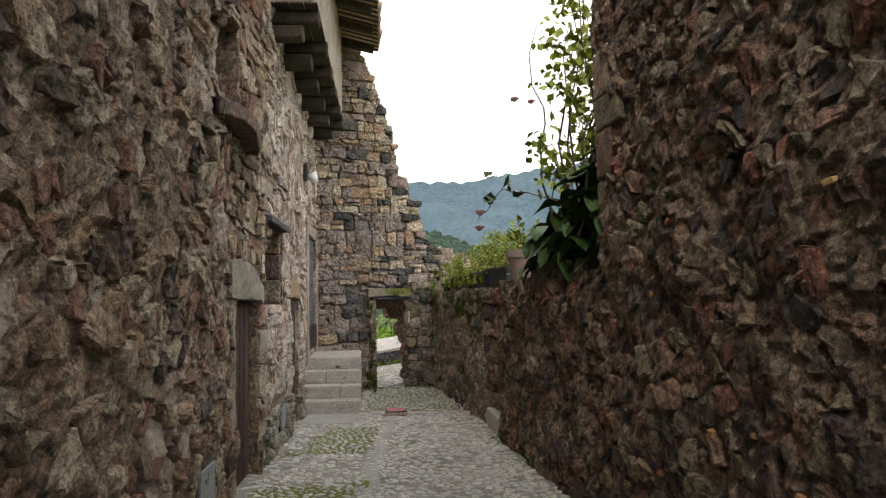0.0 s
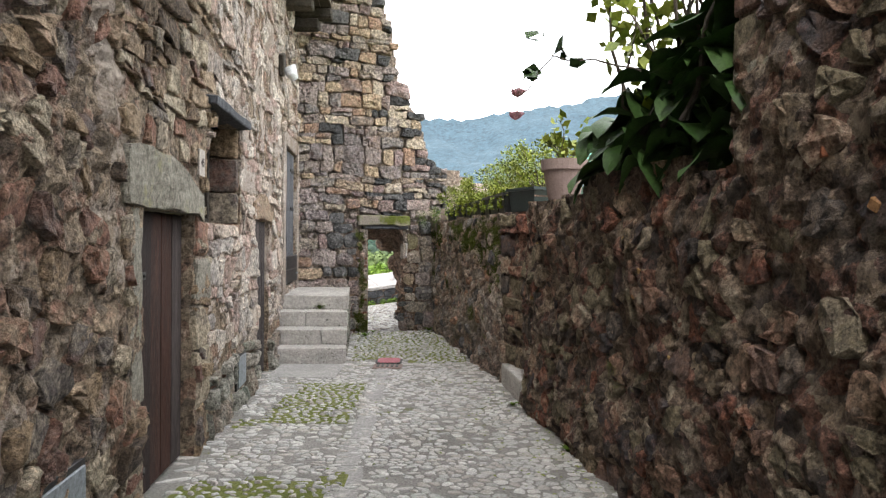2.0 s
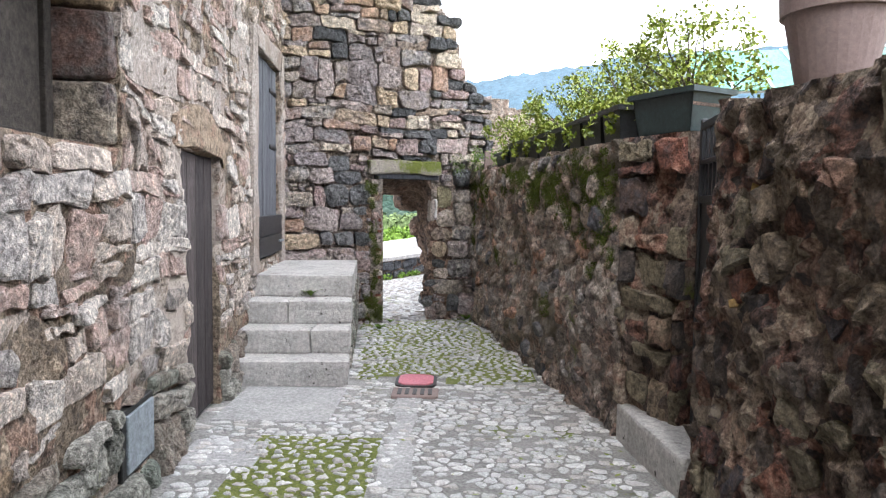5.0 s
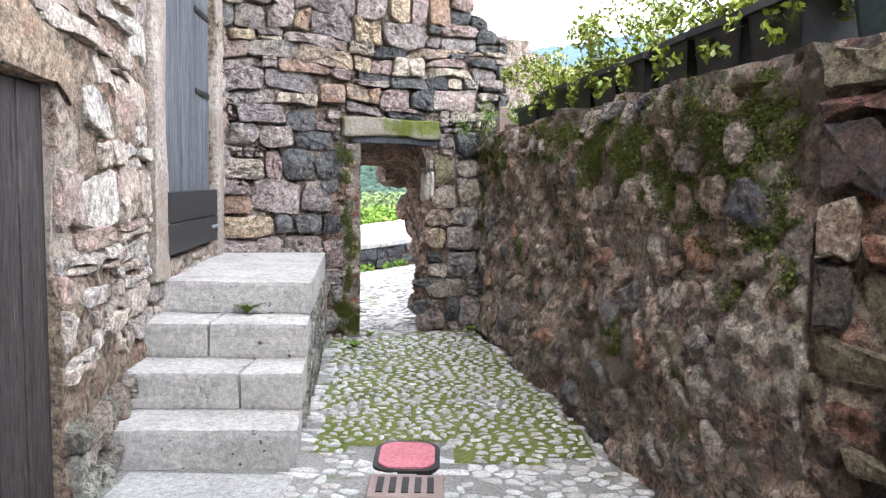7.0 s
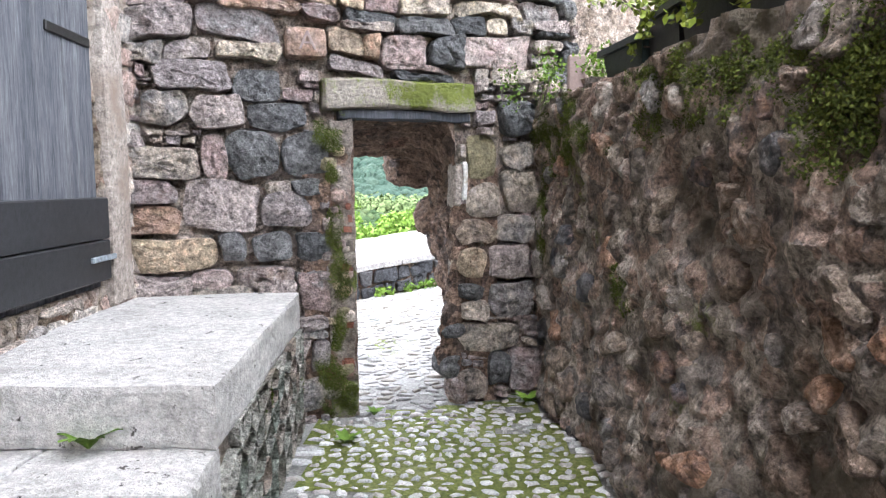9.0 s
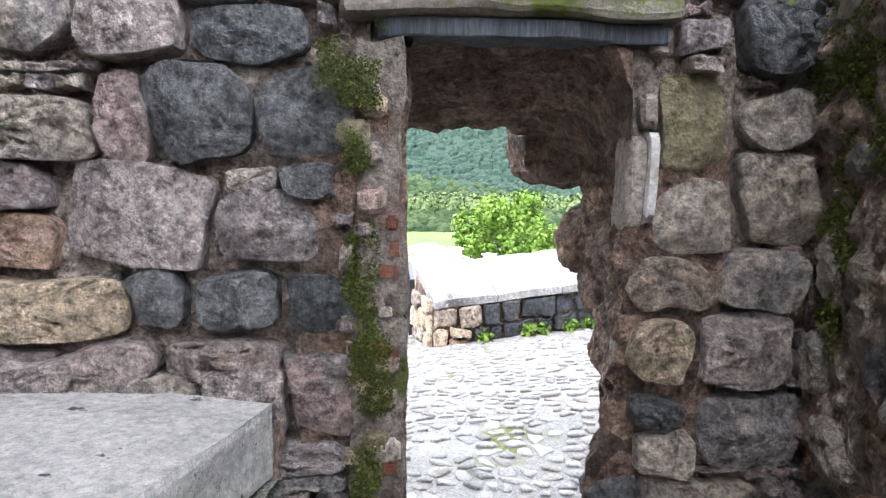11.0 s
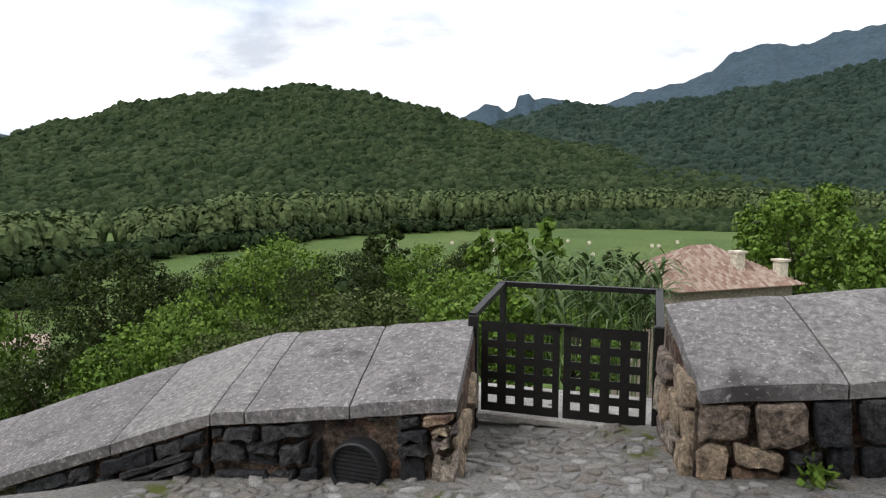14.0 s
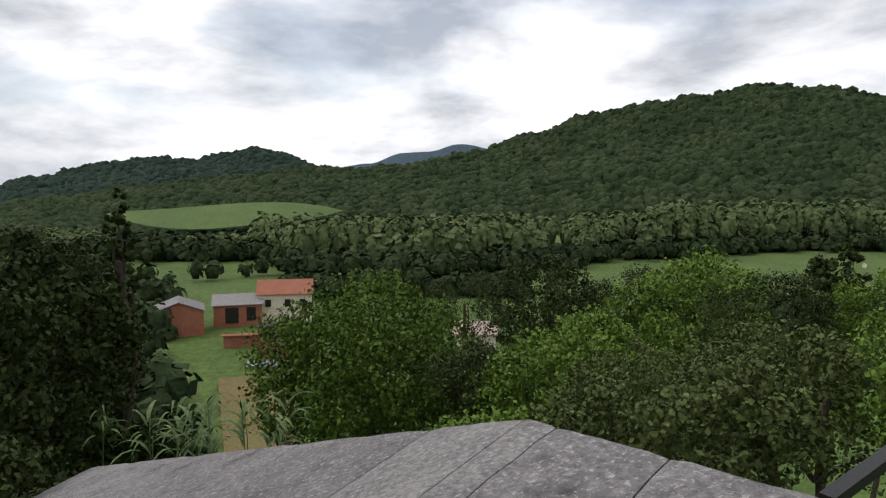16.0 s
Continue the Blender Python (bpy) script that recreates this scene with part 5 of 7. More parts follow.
for k in range(5):
    bm = bmesh.new()
    box(bm, (-0.86 + 0.056 * k, 9.92, 0.019), (-0.83 + 0.056 * k, 10.07, 0.025), None)
    part("bar", bm, IRON, drain)

# ---- plants on the garden wall ----
def leaf_cloud(name, pts, size, mat, parent, seed, flat=0.5, long=1.6, label=""):
    """Many small bent leaves round the points (x, y, z, radius, count)."""
    r = np.random.default_rng(seed)
    allv, n = [], 0
    for x, y, z, rad, cnt in pts:
        d = r.normal(size=(cnt, 3))
        d /= np.linalg.norm(d, axis=1)[:, None]
        c = np.array((x, y, z)) + d * (rad * r.random((cnt, 1)) ** 0.45)
        a = d * flat + r.normal(size=(cnt, 3)) * (1 - flat * 0.5)
        a /= np.linalg.norm(a, axis=1)[:, None]
        t = np.cross(a, r.normal(size=(cnt, 3)))
        t /= np.linalg.norm(t, axis=1)[:, None]
        b = np.cross(a, t)
        s = size * (0.6 + 0.8 * r.random((cnt, 1)))
        tip = c + t * s * long * 0.5 - a * s * 0.15
        base = c - t * s * long * 0.5 - a * s * 0.1
        allv.append(np.stack((base, c + b * s * 0.5, tip, c - b * s * 0.5), 1).reshape(-1, 3))
        n += cnt
    v = np.concatenate(allv)
    f = np.arange(n * 4).reshape(-1, 4)
    me = bpy.data.meshes.new(name)
    me.from_pydata(v.tolist(), [], f.tolist())
    me.materials.append(mat)
    me.shade_smooth()
    ob = new(name, me)
    ob.parent = parent
    if label:
        tagged(ob, label)
    return ob


def branch(bm, a, b, r0, r1, bend=0.15, seed=0, segs=6, sides=6):
    a, b = Vector(a), Vector(b)
    rings = []
    d = (b - a)
    side = d.orthogonal().normalized()
    up = d.cross(side).normalized()
    for i in range(segs + 1):
        k = i / segs
        c = a + d * k + bend * d.length * 0.5 * noise.noise_vector(Vector((k * 2.5, seed * 3.7, 1.0))) * math.sin(math.pi * min(1, k * 1.0 + 0.0) * 0.8)
        r = r0 + (r1 - r0) * k
        rings.append([bm.verts.new(c + (side * math.cos(t) + up * math.sin(t)) * r) for t in [2 * math.pi * j / sides for j in range(sides)]])
    for p, q in zip(rings, rings[1:]):
        for j in range(sides):
            bm.faces.new((p[j], p[(j + 1) % sides], q[(j + 1) % sides], q[j]))
    bm.faces.new(rings[-1])


def blade(bm, base, direction, length, width, droop, curl=0.25, rows=7, twist=0.0, point=0.7):
    """A large leaf: broad blade with a folded midrib that bends down."""
    d = Vector(direction).normalized()
    s = d.cross(Vector((0, 0, 1)))
    s = (s.normalized() if s.length > 1e-3 else Vector((1, 0, 0)))
    s = (Matrix.Rotation(twist, 3, d) @ s)
    p = Vector(base)
    prev = None
    for i in range(rows + 1):
        k = i / rows
        w = width * 0.5 * (math.sin(math.pi * min(1, k ** point * 0.98 + 0.02)) ** 0.8) + 0.001
        n = s.cross(d).normalized()
        wob = 0.06 * width * math.sin(k * 11 + base[0] * 7)
        row = [bm.verts.new(p - s * w + n * (curl * w + wob)), bm.verts.new(p - s * w * 0.5 + n * curl * w * 0.25), bm.verts.new(p), bm.verts.new(p + s * w * 0.5 + n * curl * w * 0.25), bm.verts.new(p + s * w + n * (curl * w - wob))]
        if prev:
            for j in range(4):
                bm.faces.new((prev[j], prev[j + 1], row[j + 1], row[j]))
        prev = row
        p = p + d * (length / rows)
        d = (d + Vector((0, 0, -droop / rows))).normalized()


# broad-leaved plant hanging over the low wall
broad = thing("broad_leaved_plant", "lush broad-leaved green plant hanging over the wall", "plant")
pr = random.Random(11)
for k in range(190):
    y = 4.95 + 1.6 * pr.random() ** 1.15
    x0 = near_x(y) + 0.12 + 0.3 * pr.random()
    h = 1.90 + 0.78 * pr.random() * (1 - 0.6 * (y - 4.95) / 1.6)
    ang = math.radians(pr.uniform(100, 260))
    up = pr.uniform(-0.1, 0.9)
    bm = bmesh.new()
    blade(bm, (x0, y, h), (math.cos(ang) * 0.8, math.sin(ang) * 0.9, up), pr.uniform(0.26, 0.46), pr.uniform(0.18, 0.31), pr.uniform(1.0, 2.4), pr.uniform(0.1, 0.5), 8, pr.uniform(-0.6, 0.6))
    part("leaf", bm, LEAF_B, broad, smooth=True)
for k in range(12):
    y = pr.uniform(5.0, 6.4)
    bm = bmesh.new()
    branch(bm, (near_x(y) + 0.3, y, 1.82), (near_x(y) + pr.uniform(0.0, 0.3), y + pr.uniform(-0.2, 0.2), pr.uniform(2.1, 2.4)), 0.018, 0.01, 0.2, k)
    part("stalk", bm, LEAF_B, broad)

# climbing rose
rose = thing("climbing_rose", "climbing rose with thin stems and pink flowers behind the wall", "plant")
tops = []
for k in range(15):
    y = pr.uniform(5.1, 6.1)
    x = near_x(y) + pr.uniform(0.15, 0.4)
    e = (x + pr.uniform(-0.38, 0.15), y + pr.uniform(-0.3, 0.5), pr.uniform(3.0, 4.9))
    bm = bmesh.new()
    branch(bm, (x, y, 1.85), e, 0.014, 0.004, 0.35, k, 9, 5)
    part("stem", bm, BARK, rose)
    for j in range(9):
        q = j / 8
        tops.append((x + (e[0] - x) * q + pr.uniform(-0.12, 0.12), y + (e[1] - y) * q + pr.uniform(-0.12, 0.12), 2.2 + (e[2] - 2.2) * q, 0.16, 9 if q > 0.4 else 4))
for k in range(7):
    bm = bmesh.new()
    y = pr.uniform(5.0, 5.5)
    x = near_x(y) + pr.uniform(0.1, 0.25)
    top = (x + pr.uniform(0.0, 0.25), y + pr.uniform(-0.25, 0.1), pr.uniform(2.9, 3.7))
    branch(bm, (x - 0.2, y + 0.3, 2.1), top, 0.016, 0.006, 0.3, 40 + k, 9, 5)
    branch(bm, top, (top[0] + pr.uniform(-0.1, 0.25), top[1], top[2] + pr.uniform(0.2, 0.6)), 0.006, 0.003, 0.3, 60 + k, 7, 4)
    part("stem", bm, OLDWOOD, rose)
leaf_cloud("leaves", tops, 0.062, LEAF_Y, rose, 5, 0.3, 1.35)
bm = bmesh.new()
branch(bm, (0.98, 5.75, 2.45), (0.55, 6.1, 2.62), 0.006, 0.004, 0.3, 77, 8, 5)
branch(bm, (0.55, 6.1, 2.62), (0.34, 6.2, 2.36), 0.004, 0.003, 0.3, 78, 8, 5)
part("stem", bm, BARK, rose)
leaf_cloud("leaves", [(0.60, 6.1, 2.66, 0.05, 4), (0.42, 6.2, 2.56, 0.06, 6), (0.46, 6.15, 2.75, 0.04, 3), (0.68, 6.0, 2.55, 0.04, 3)], 0.085, LEAF_B, rose, 6, 0.2, 1.3)
for x, y, z, s in ((0.345, 6.2, 2.40, 0.058), (0.335, 6.2, 2.26, 0.058), (0.80, 5.9, 3.35, 0.04), (0.62, 5.6, 3.28, 0.045)):
    bm = bmesh.new()
    for j in range(16):
        a = j * 2.4
        blade(bm, (x, y, z - 0.01), (math.cos(a), math.sin(a), 0.5 + 0.09 * j), s * (1.3 - 0.04 * j), s * 1.2, -0.6, 0.7, 4)
    part("flower", bm, PINK, rose, "pink rose blossom", True)


def planter(x, y, z, lx, ly, h, ang, mat, label, rim=0.02):
    p = thing("planter_box", label, "planter", pose(x, y, z, 0, 0, ang), "planters on the wall")
    bm = bmesh.new()
    t = 0.012
    for a, b, c, d in ((-lx / 2, lx / 2, -ly / 2, -ly / 2 + t), (-lx / 2, lx / 2, ly / 2 - t, ly / 2), (-lx / 2, -lx / 2 + t, -ly / 2, ly / 2), (lx / 2 - t, lx / 2, -ly / 2, ly / 2), (-lx / 2, lx / 2, -ly / 2, ly / 2)):
        vs = box(bm, (a, c, 0), (b, d, h if (a, b, c, d) != (-lx / 2, lx / 2, -ly / 2, ly / 2) else 0.02))
    for v in bm.verts:
        v.co.x *= 0.84 + 0.16 * v.co.z / h
        v.co.y *= 0.84 + 0.16 * v.co.z / h
    part("body", bm, mat, p)
    bm = bmesh.new()
    for a, b, c, d in ((-lx / 2 - rim, lx / 2 + rim, -ly / 2 - rim, -ly / 2), (-lx / 2 - rim, lx / 2 + rim, ly / 2, ly / 2 + rim), (-lx / 2 - rim, -lx / 2, -ly / 2, ly / 2), (lx / 2, lx / 2 + rim, -ly / 2, ly / 2)):
        box(bm, (a, c, h - 0.03), (b, d, h))
    part("rim", bm, mat, p)
    bm = bmesh.new()
    box(bm, (-lx / 2 + t, -ly / 2 + t, h * 0.6), (lx / 2 - t, ly / 2 - t, h - 0.03))
    part("soil", bm, ROCK, p, "dark potting soil")
    return p


planter(0.83, 9.05, 1.80, 0.30, 0.46, 0.25, 29, GREENPOT, "dark green plastic planter box on the wall")
for k, y in enumerate((9.55, 9.92, 10.28, 10.64, 11.0, 11.35, 11.68, 12.0)):
    planter(far_x(y) + 0.20 + 0.01 * (k % 3), y, 1.79, 0.26, 0.32, 0.24 - 0.02 * (k > 2), 10 + rng.uniform(-4, 4), PLANTER, "black square plastic planter box on the wall")
planter(far_x(12.3) + 0.15, 12.35, 1.80, 0.2, 0.42, 0.15, 12, GREENPOT, "small dark trough tipped on the wall's end")
bm = bmesh.new()
box(bm, (-0.12, 12.98, 1.72), (-0.02, 13.05, 2.02), None, bevel=0.01)
tagged(part("post_stub", bm, TERRA), "short reddish post at the wall's end", "post")

pot = thing("flower_pot", "grey-brown terracotta flower pot with a young shrub", "flower pot", pose(near_x(7.55) + 0.15, 7.55, 1.84))
bm = bmesh.new()
prof = [(0.0, 0.0), (0.125, 0.0), (0.17, 0.24), (0.185, 0.24), (0.19, 0.325), (0.17, 0.325), (0.16, 0.27), (0.0, 0.27)]
rings = [[bm.verts.new((r * math.cos(2 * math.pi * j / 28), r * math.sin(2 * math.pi * j / 28), z)) for j in range(28)] if r else [bm.verts.new((0, 0, z))] for r, z in prof]
for p, q in zip(rings, rings[1:]):
    for j in range(28):
        a = [p[j % len(p)], p[(j + 1) % len(p)], q[(j + 1) % len(q)], q[j % len(q)]]
        f = list(dict.fromkeys(a))
        bm.faces.new(f)
part("pot", bm, TERRA, pot)
tw = []
for k in range(9):
    a = k * 0.7
    e = (0.28 * math.cos(a) * pr.random(), 0.28 * math.sin(a) * pr.random(), 0.36 + 0.25 * pr.random())
    bm = bmesh.new()
    branch(bm, (0, 0, 0.27), e, 0.006, 0.003, 0.3, k)
    part("twig", bm, BARK, pot)
    tw += [(e[0], e[1], e[2], 0.09, 12), (e[0] * 0.6, e[1] * 0.6, e[2] * 0.85, 0.08, 5)]
leaf_cloud("leaves", tw, 0.055, LEAF_Y, pot, 9, 0.3, 1.4)


def shrub(x, y, z, r, h, n, mat, seed, label, size=0.035):
    s = thing("shrub", label, "shrub", pose(x, y, z), "shrubs on the wall")
    q = random.Random(seed)
    cl = []
    for k in range(n):
        a, rr, hh = q.random() * 6.28, r * math.sqrt(q.random()), h * q.random()
        top = h * (1 - (rr / r) ** 2 * 0.5)
        e = (rr * math.cos(a), rr * math.sin(a), 0.1 + hh * top / h)
        cl.append((e[0], e[1], e[2], 0.085, 64))
        if k % 3 == 0:
            bm = bmesh.new()
            branch(bm, (0, 0, 0), e, 0.009, 0.003, 0.25, k, 5, 5)
            part("branch", bm, BARK, s)
    leaf_cloud("leaves", cl, size * 0.52, mat, s, seed, 0.3, 1.6)
    return s


shrub(0.98, 9.25, 1.98, 0.40, 0.58, 46, LEAF_Y, 41, "bright yellow-green leafy shrub growing above the wall")
shrub(0.90, 10.2, 1.95, 0.5, 0.62, 64, LEAF_Y, 42, "bright yellow-green leafy shrub growing above the wall")
shrub(0.66, 11.2, 1.95, 0.48, 0.52, 56, LEAF_Y, 43, "yellow-green shrub with light foliage above the planters")
shrub(0.30, 12.2, 1.92, 0.42, 0.36, 36, LEAF_Y, 44, "yellow-green shrub hanging over the wall's end")
shrub(0.05, 12.9, 1.80, 0.2, 0.14, 12, LEAF_L, 45, "small trailing green plant on the wall's end", 0.03)
shrub(-0.28, 13.1, 1.70, 0.16, 0.25, 8, LEAF_L, 46, "small fern-like plant growing in the ruined wall", 0.025)
for k, y in enumerate((9.4, 9.8, 10.2, 10.55, 10.9, 11.3, 11.7, 12.1)):
    t = thing("trailing_plant", "yellow-green trailing succulent spilling from a planter", "plant", group="trailing plants")
    q = random.Random(300 + k)
    x = far_x(y) + 0.2
    leaf_cloud("leaves", [(x + q.uniform(-0.14, 0.12), y + q.uniform(-0.2, 0.2), 2.03 + q.uniform(-0.06, 0.08), 0.075, 40) for _ in range(9)] + [(x - 0.17, y + q.uniform(-0.15, 0.15), 1.97 - 0.03 * j, 0.035, 14) for j in range(4)], 0.022, LEAF_Y, t, 310 + k, 0.3, 1.7)
# light green sheet roof on posts in the garden
canopy = thing("garden_canopy", "pale green ribbed sheet canopy on thin posts in the garden", "canopy")
CM = pose(3.45, 12.7, 2.95, 24, 0, -14)
bm = bmesh.new()
box(bm, (-1.3, -0.9, -0.006), (1.3, 0.9, 0.006), CM)
part("sheet", bm, SHEET, canopy, "translucent green sheet")
for k in range(8):
    bm = bmesh.new()
    box(bm, (-1.3 + 0.366 * k, -0.9, 0.006), (-1.27 + 0.366 * k, 0.9, 0.022), CM)
    part("rib", bm, ZINC, canopy)
for k in range(3):
    bm = bmesh.new()
    box(bm, (-1.32, -0.9 + 0.875 * k, -0.03), (1.32, -0.87 + 0.875 * k, -0.006), CM)
    part("batten", bm, ZINC, canopy)
for x, y in ((-1.25, -0.85), (1.25, -0.85), (-1.25, 0.85), (1.25, 0.85)):
    p = CM @ Vector((x, y, 0))
    bm = bmesh.new()
    box(bm, (p.x - 0.02, p.y - 0.02, 1.7), (p.x + 0.02, p.y + 0.02, p.z), None)
    part("post", bm, ZINC, canopy)
# weeds
for x, y, z, s in ((-1.72, 11.03, 0.575, 0.08), (-1.28, 12.55, 0.0, 0.07), (-0.3, 13.25, 0.0, 0.08), (-1.2, 13.0, 0.0, 0.05), (0.55, 8.15, 0.0, 0.05), (0.80, 6.8, 0.0, 0.05)):
    w = thing("weed", "small green weed growing from a stone joint", "weed", pose(x, y, z), "weeds")
    for k in range(9):
        bm = bmesh.new()
        a = k * 2.4
        blade(bm, (0, 0, 0), (math.cos(a) * 0.7, math.sin(a) * 0.7, 0.8), s * pr.uniform(0.9, 1.7), s * 0.55, 1.0, 0.2, 4)
        part("leaf", bm, LEAF_L, w, smooth=True)
# garden behind the wall, and the ground that fills it
gard = tagged(mesh_ob("garden_ground", [(2.6, -4, 1.72), (9, -4, 1.72), (9, 13.6, 1.72), (0.2, 13.6, 1.72), (0.45, 9.4, 1.72), (1.15, 9.2, 1.72), (0.9, 8.3, 1.72), (1.5, 4.9, 1.72)], [tuple(range(8))], DRY), "raised garden soil behind the lane wall", "ground", kind="structure")
# ---- terrace ----
def cap_slab(front, back, thick, parent, a, b):
    """One cap slab of a parapet between the shares a and b of its length."""
    f0, f1 = Vector(front[0]), Vector(front[1])
    b0, b1 = Vector(back[0]), Vector(back[1])
    bm = bmesh.new()
    box(bm, (0, 0, 0), (1, 1, 1), cuts=6)
    for v in bm.verts:
        s, t, h = v.co
        e = sum(q < 1e-4 or q > 1 - 1e-4 for q in (s, t, h))
        k = a + (b - a) * s
        p = (f0.lerp(f1, k)).lerp(b0.lerp(b1, k), t) + Vector((0, 0, (h - 1) * thick))
        if e >= 2:
            p += Vector((0, 0, -0.008 * (e - 1) if h > 0.5 else 0.004))
        v.co = p + 0.006 * noise.noise_vector(p * 6)
    part("cap_slab", bm, CAP, parent)


def parapet(name, front, back, cuts, depth, label, thick=0.075, size=0.24, course=0.16):
    """Masonry parapet: core, stones on the face towards the terrace, sloping cap slabs."""
    p = thing(name, label, "parapet")
    f0, f1, b0, b1 = Vector(front[0]), Vector(front[1]), Vector(back[0]), Vector(back[1])
    inx = (b0 - f0).normalized() * 0.04
    bm = bmesh.new()
    lo, hi = [], []
    for q in (f0 + inx, f1 + inx, b1 - inx, b0 - inx):
        hi.append(bm.verts.new((q.x, q.y, q.z - thick)))
        lo.append(bm.verts.new((q.x, q.y, q.z - depth)))
    bm.faces.new(hi)
    for i in range(4):
        bm.faces.new((lo[i], lo[(i + 1) % 4], hi[(i + 1) % 4], hi[i]))
    part("core", bm, MORTAR_R, p, "brown mortared core")
    for a, b in zip(cuts, cuts[1:]):
        L = (f1 - f0).length
        cap_slab(front, back, thick, p, a + 0.004 / L, b - 0.004 / L)
    return p, f0 + inx, f1 + inx


def face_stones(p, a, b, depth, thick, size, course, mats, most=300, holes=(), tan=(0.3, 0.25)):
    """Stones on the vertical face below the edge a-b."""
    d = Vector((b.x - a.x, b.y - a.y, 0))
    L = d.length
    fr = frame_of((a.x, a.y, a.z), d)
    sl = (b.z - a.z) / L
    cl = [[(u, min(v, -thick)) for u, v in c] for c in coursed(0, L, -depth, -thick - 0.03, size, course, rng, 0.03, holes, 0.35)]
    shear = lambda c: [(u, v + sl * u) for u, v in c]
    cl = [shear(c) for c in cl]
    k = len(cl)
    dk = [c for i, c in enumerate(cl) if rng.random() < 0.93 and tan[0] <= c[0][0] < L - tan[1]]
    ids = {id(c) for c in dk}
    stones(dk, fr, mats[1], p, "basalt_stone", 0.012, 0.05, rng, lambda u, v: True, lump=0.4)
    stones([c for c in cl if id(c) not in ids], fr, mats[0], p, "stone", 0.010, 0.045, rng, lambda u, v: True, lump=0.4)
    return fr


# left parapet in two runs, right parapet in one
LA, LB, LC, LD = (-3.25, 15.94, 0.255), (-3.76, 16.72, 0.40), (-4.43, 15.47, 0.035), (-5.22, 16.40, 0.15)
LE, LFp = (-10.66, 13.13, -2.04), (-9.05, 12.67, -1.83)
pl, fa, fb = parapet("parapet", (LC, LA), (LD, LB), (0, 0.16, 0.60, 1.0), 0.62, "low stone parapet with weathered grey cap slabs beside the gate")
fr = face_stones(pl, fa, fb, 0.60, 0.085, 0.19, 0.13, (STONE_E, BASALT), holes=((0.62, 1.0, -0.45, -0.09),), tan=(-1, 0.2))
pl2, fa2, fb2 = parapet("parapet", (LFp, LC), (LE, LD), (0, 0.2, 0.44, 0.70, 0.90, 1.0), 0.75, "sloping stone parapet with weathered grey cap slabs running downhill")
face_stones(pl2, fa2, fb2, 0.75, 0.085, 0.22, 0.15, (STONE_R, BASALT), holes=((3.9, 4.3, -0.5, -0.1),), tan=(-1, -1))
# end face beside the gate
gfv = Vector(LB) - Vector(LA)
fe = frame_of((LA[0] - 0.02, LA[1] + 0.03, LA[2]), (gfv.x, gfv.y, 0))
cl = cells_of(seeds_in(0, 0.7, -0.6, 0, 0.3, 0.16, rng), 1.4, 0.6, (0, -0.55), (0.66, -0.08))
stones(cl, fe, STONE_E, pl, "stone", 0.01, 0.03, rng, lambda u, v: True)
RA, RB2, RC2, RD = (-2.39, 16.37, 0.37), (-2.78, 16.95, 0.575), (1.59, 18.67, 0.86), (1.20, 19.25, 1.09)
pr2, fa3, fb3 = parapet("parapet", (RA, RC2), (RB2, RD), (0, 0.115, 0.235, 0.36, 0.5, 0.66, 0.82, 1.0), 0.70, "low parapet of dark stones with pale worn cap slabs")
face_stones(pr2, fa3, fb3, 0.55, 0.085, 0.2, 0.15, (STONE_E, BASALT), tan=(0.3, -1))
gfv = Vector(RB2) - Vector(RA)
fe = frame_of((RB2[0] - 0.01, RB2[1], RA[2]), (-gfv.x, -gfv.y, 0))
cl = cells_of(seeds_in(0, 0.7, -0.6, 0.1, 0.3, 0.16, rng), 1.4, 0.6, (0, -0.5), (0.66, 0.0))
stones(cl, fe, STONE_E, pr2, "stone", 0.01, 0.03, rng, lambda u, v: True)


# round louvred vents in the parapet
def round_vent(fr, u, v, r, label):
    t = thing("round_vent", label, "vent")
    bm = bmesh.new()
    segs = 28
    m = fr @ Matrix.Translation((u, v, 0.05))
    prev = None
    for k in range(segs + 1):
        a = 2 * math.pi * k / segs
        c, s = math.cos(a), math.sin(a)
        row = [bm.verts.new(m @ Vector((q * c, q * s, w))) for q, w in ((r, -0.12), (r, 0.03), (r * 0.93, 0.045), (r * 0.86, 0.03), (r * 0.86, -0.02))]
        if prev:
            for j in range(4):
                bm.faces.new((prev[j], row[j], row[j + 1], prev[j + 1]))
        prev = row
    part("ring", bm, PLANTER, t, smooth=True)
    bm = bmesh.new()
    bmesh.ops.create_circle(bm, cap_ends=True, segments=segs, radius=r * 0.88, matrix=m @ Matrix.Translation((0, 0, -0.02)))
    part("back", bm, PLANTER, t)
    for k in range(-5, 6):
        y = k * r * 0.15
        x = math.sqrt(max(0.001, (r * 0.86) ** 2 - y * y))
        bm = bmesh.new()
        box(bm, (-x, y - 0.008, -0.015), (x, y + 0.008, 0.02), m @ pose(0, 0, 0, 0, 0, 0))
        part("slat", bm, PLANTER, t)


round_vent(fr, 0.82, -0.165, 0.13, "round black louvred vent cover set in the parapet")
fr_l2 = frame_of(fa2, (fb2.x - fa2.x, fb2.y - fa2.y, 0))
round_vent(fr_l2, 4.1, -0.30 + (fb2.z - fa2.z) / math.hypot(fb2.x - fa2.x, fb2.y - fa2.y) * 4.1, 0.14, "round black vent cover low in the sloping parapet")

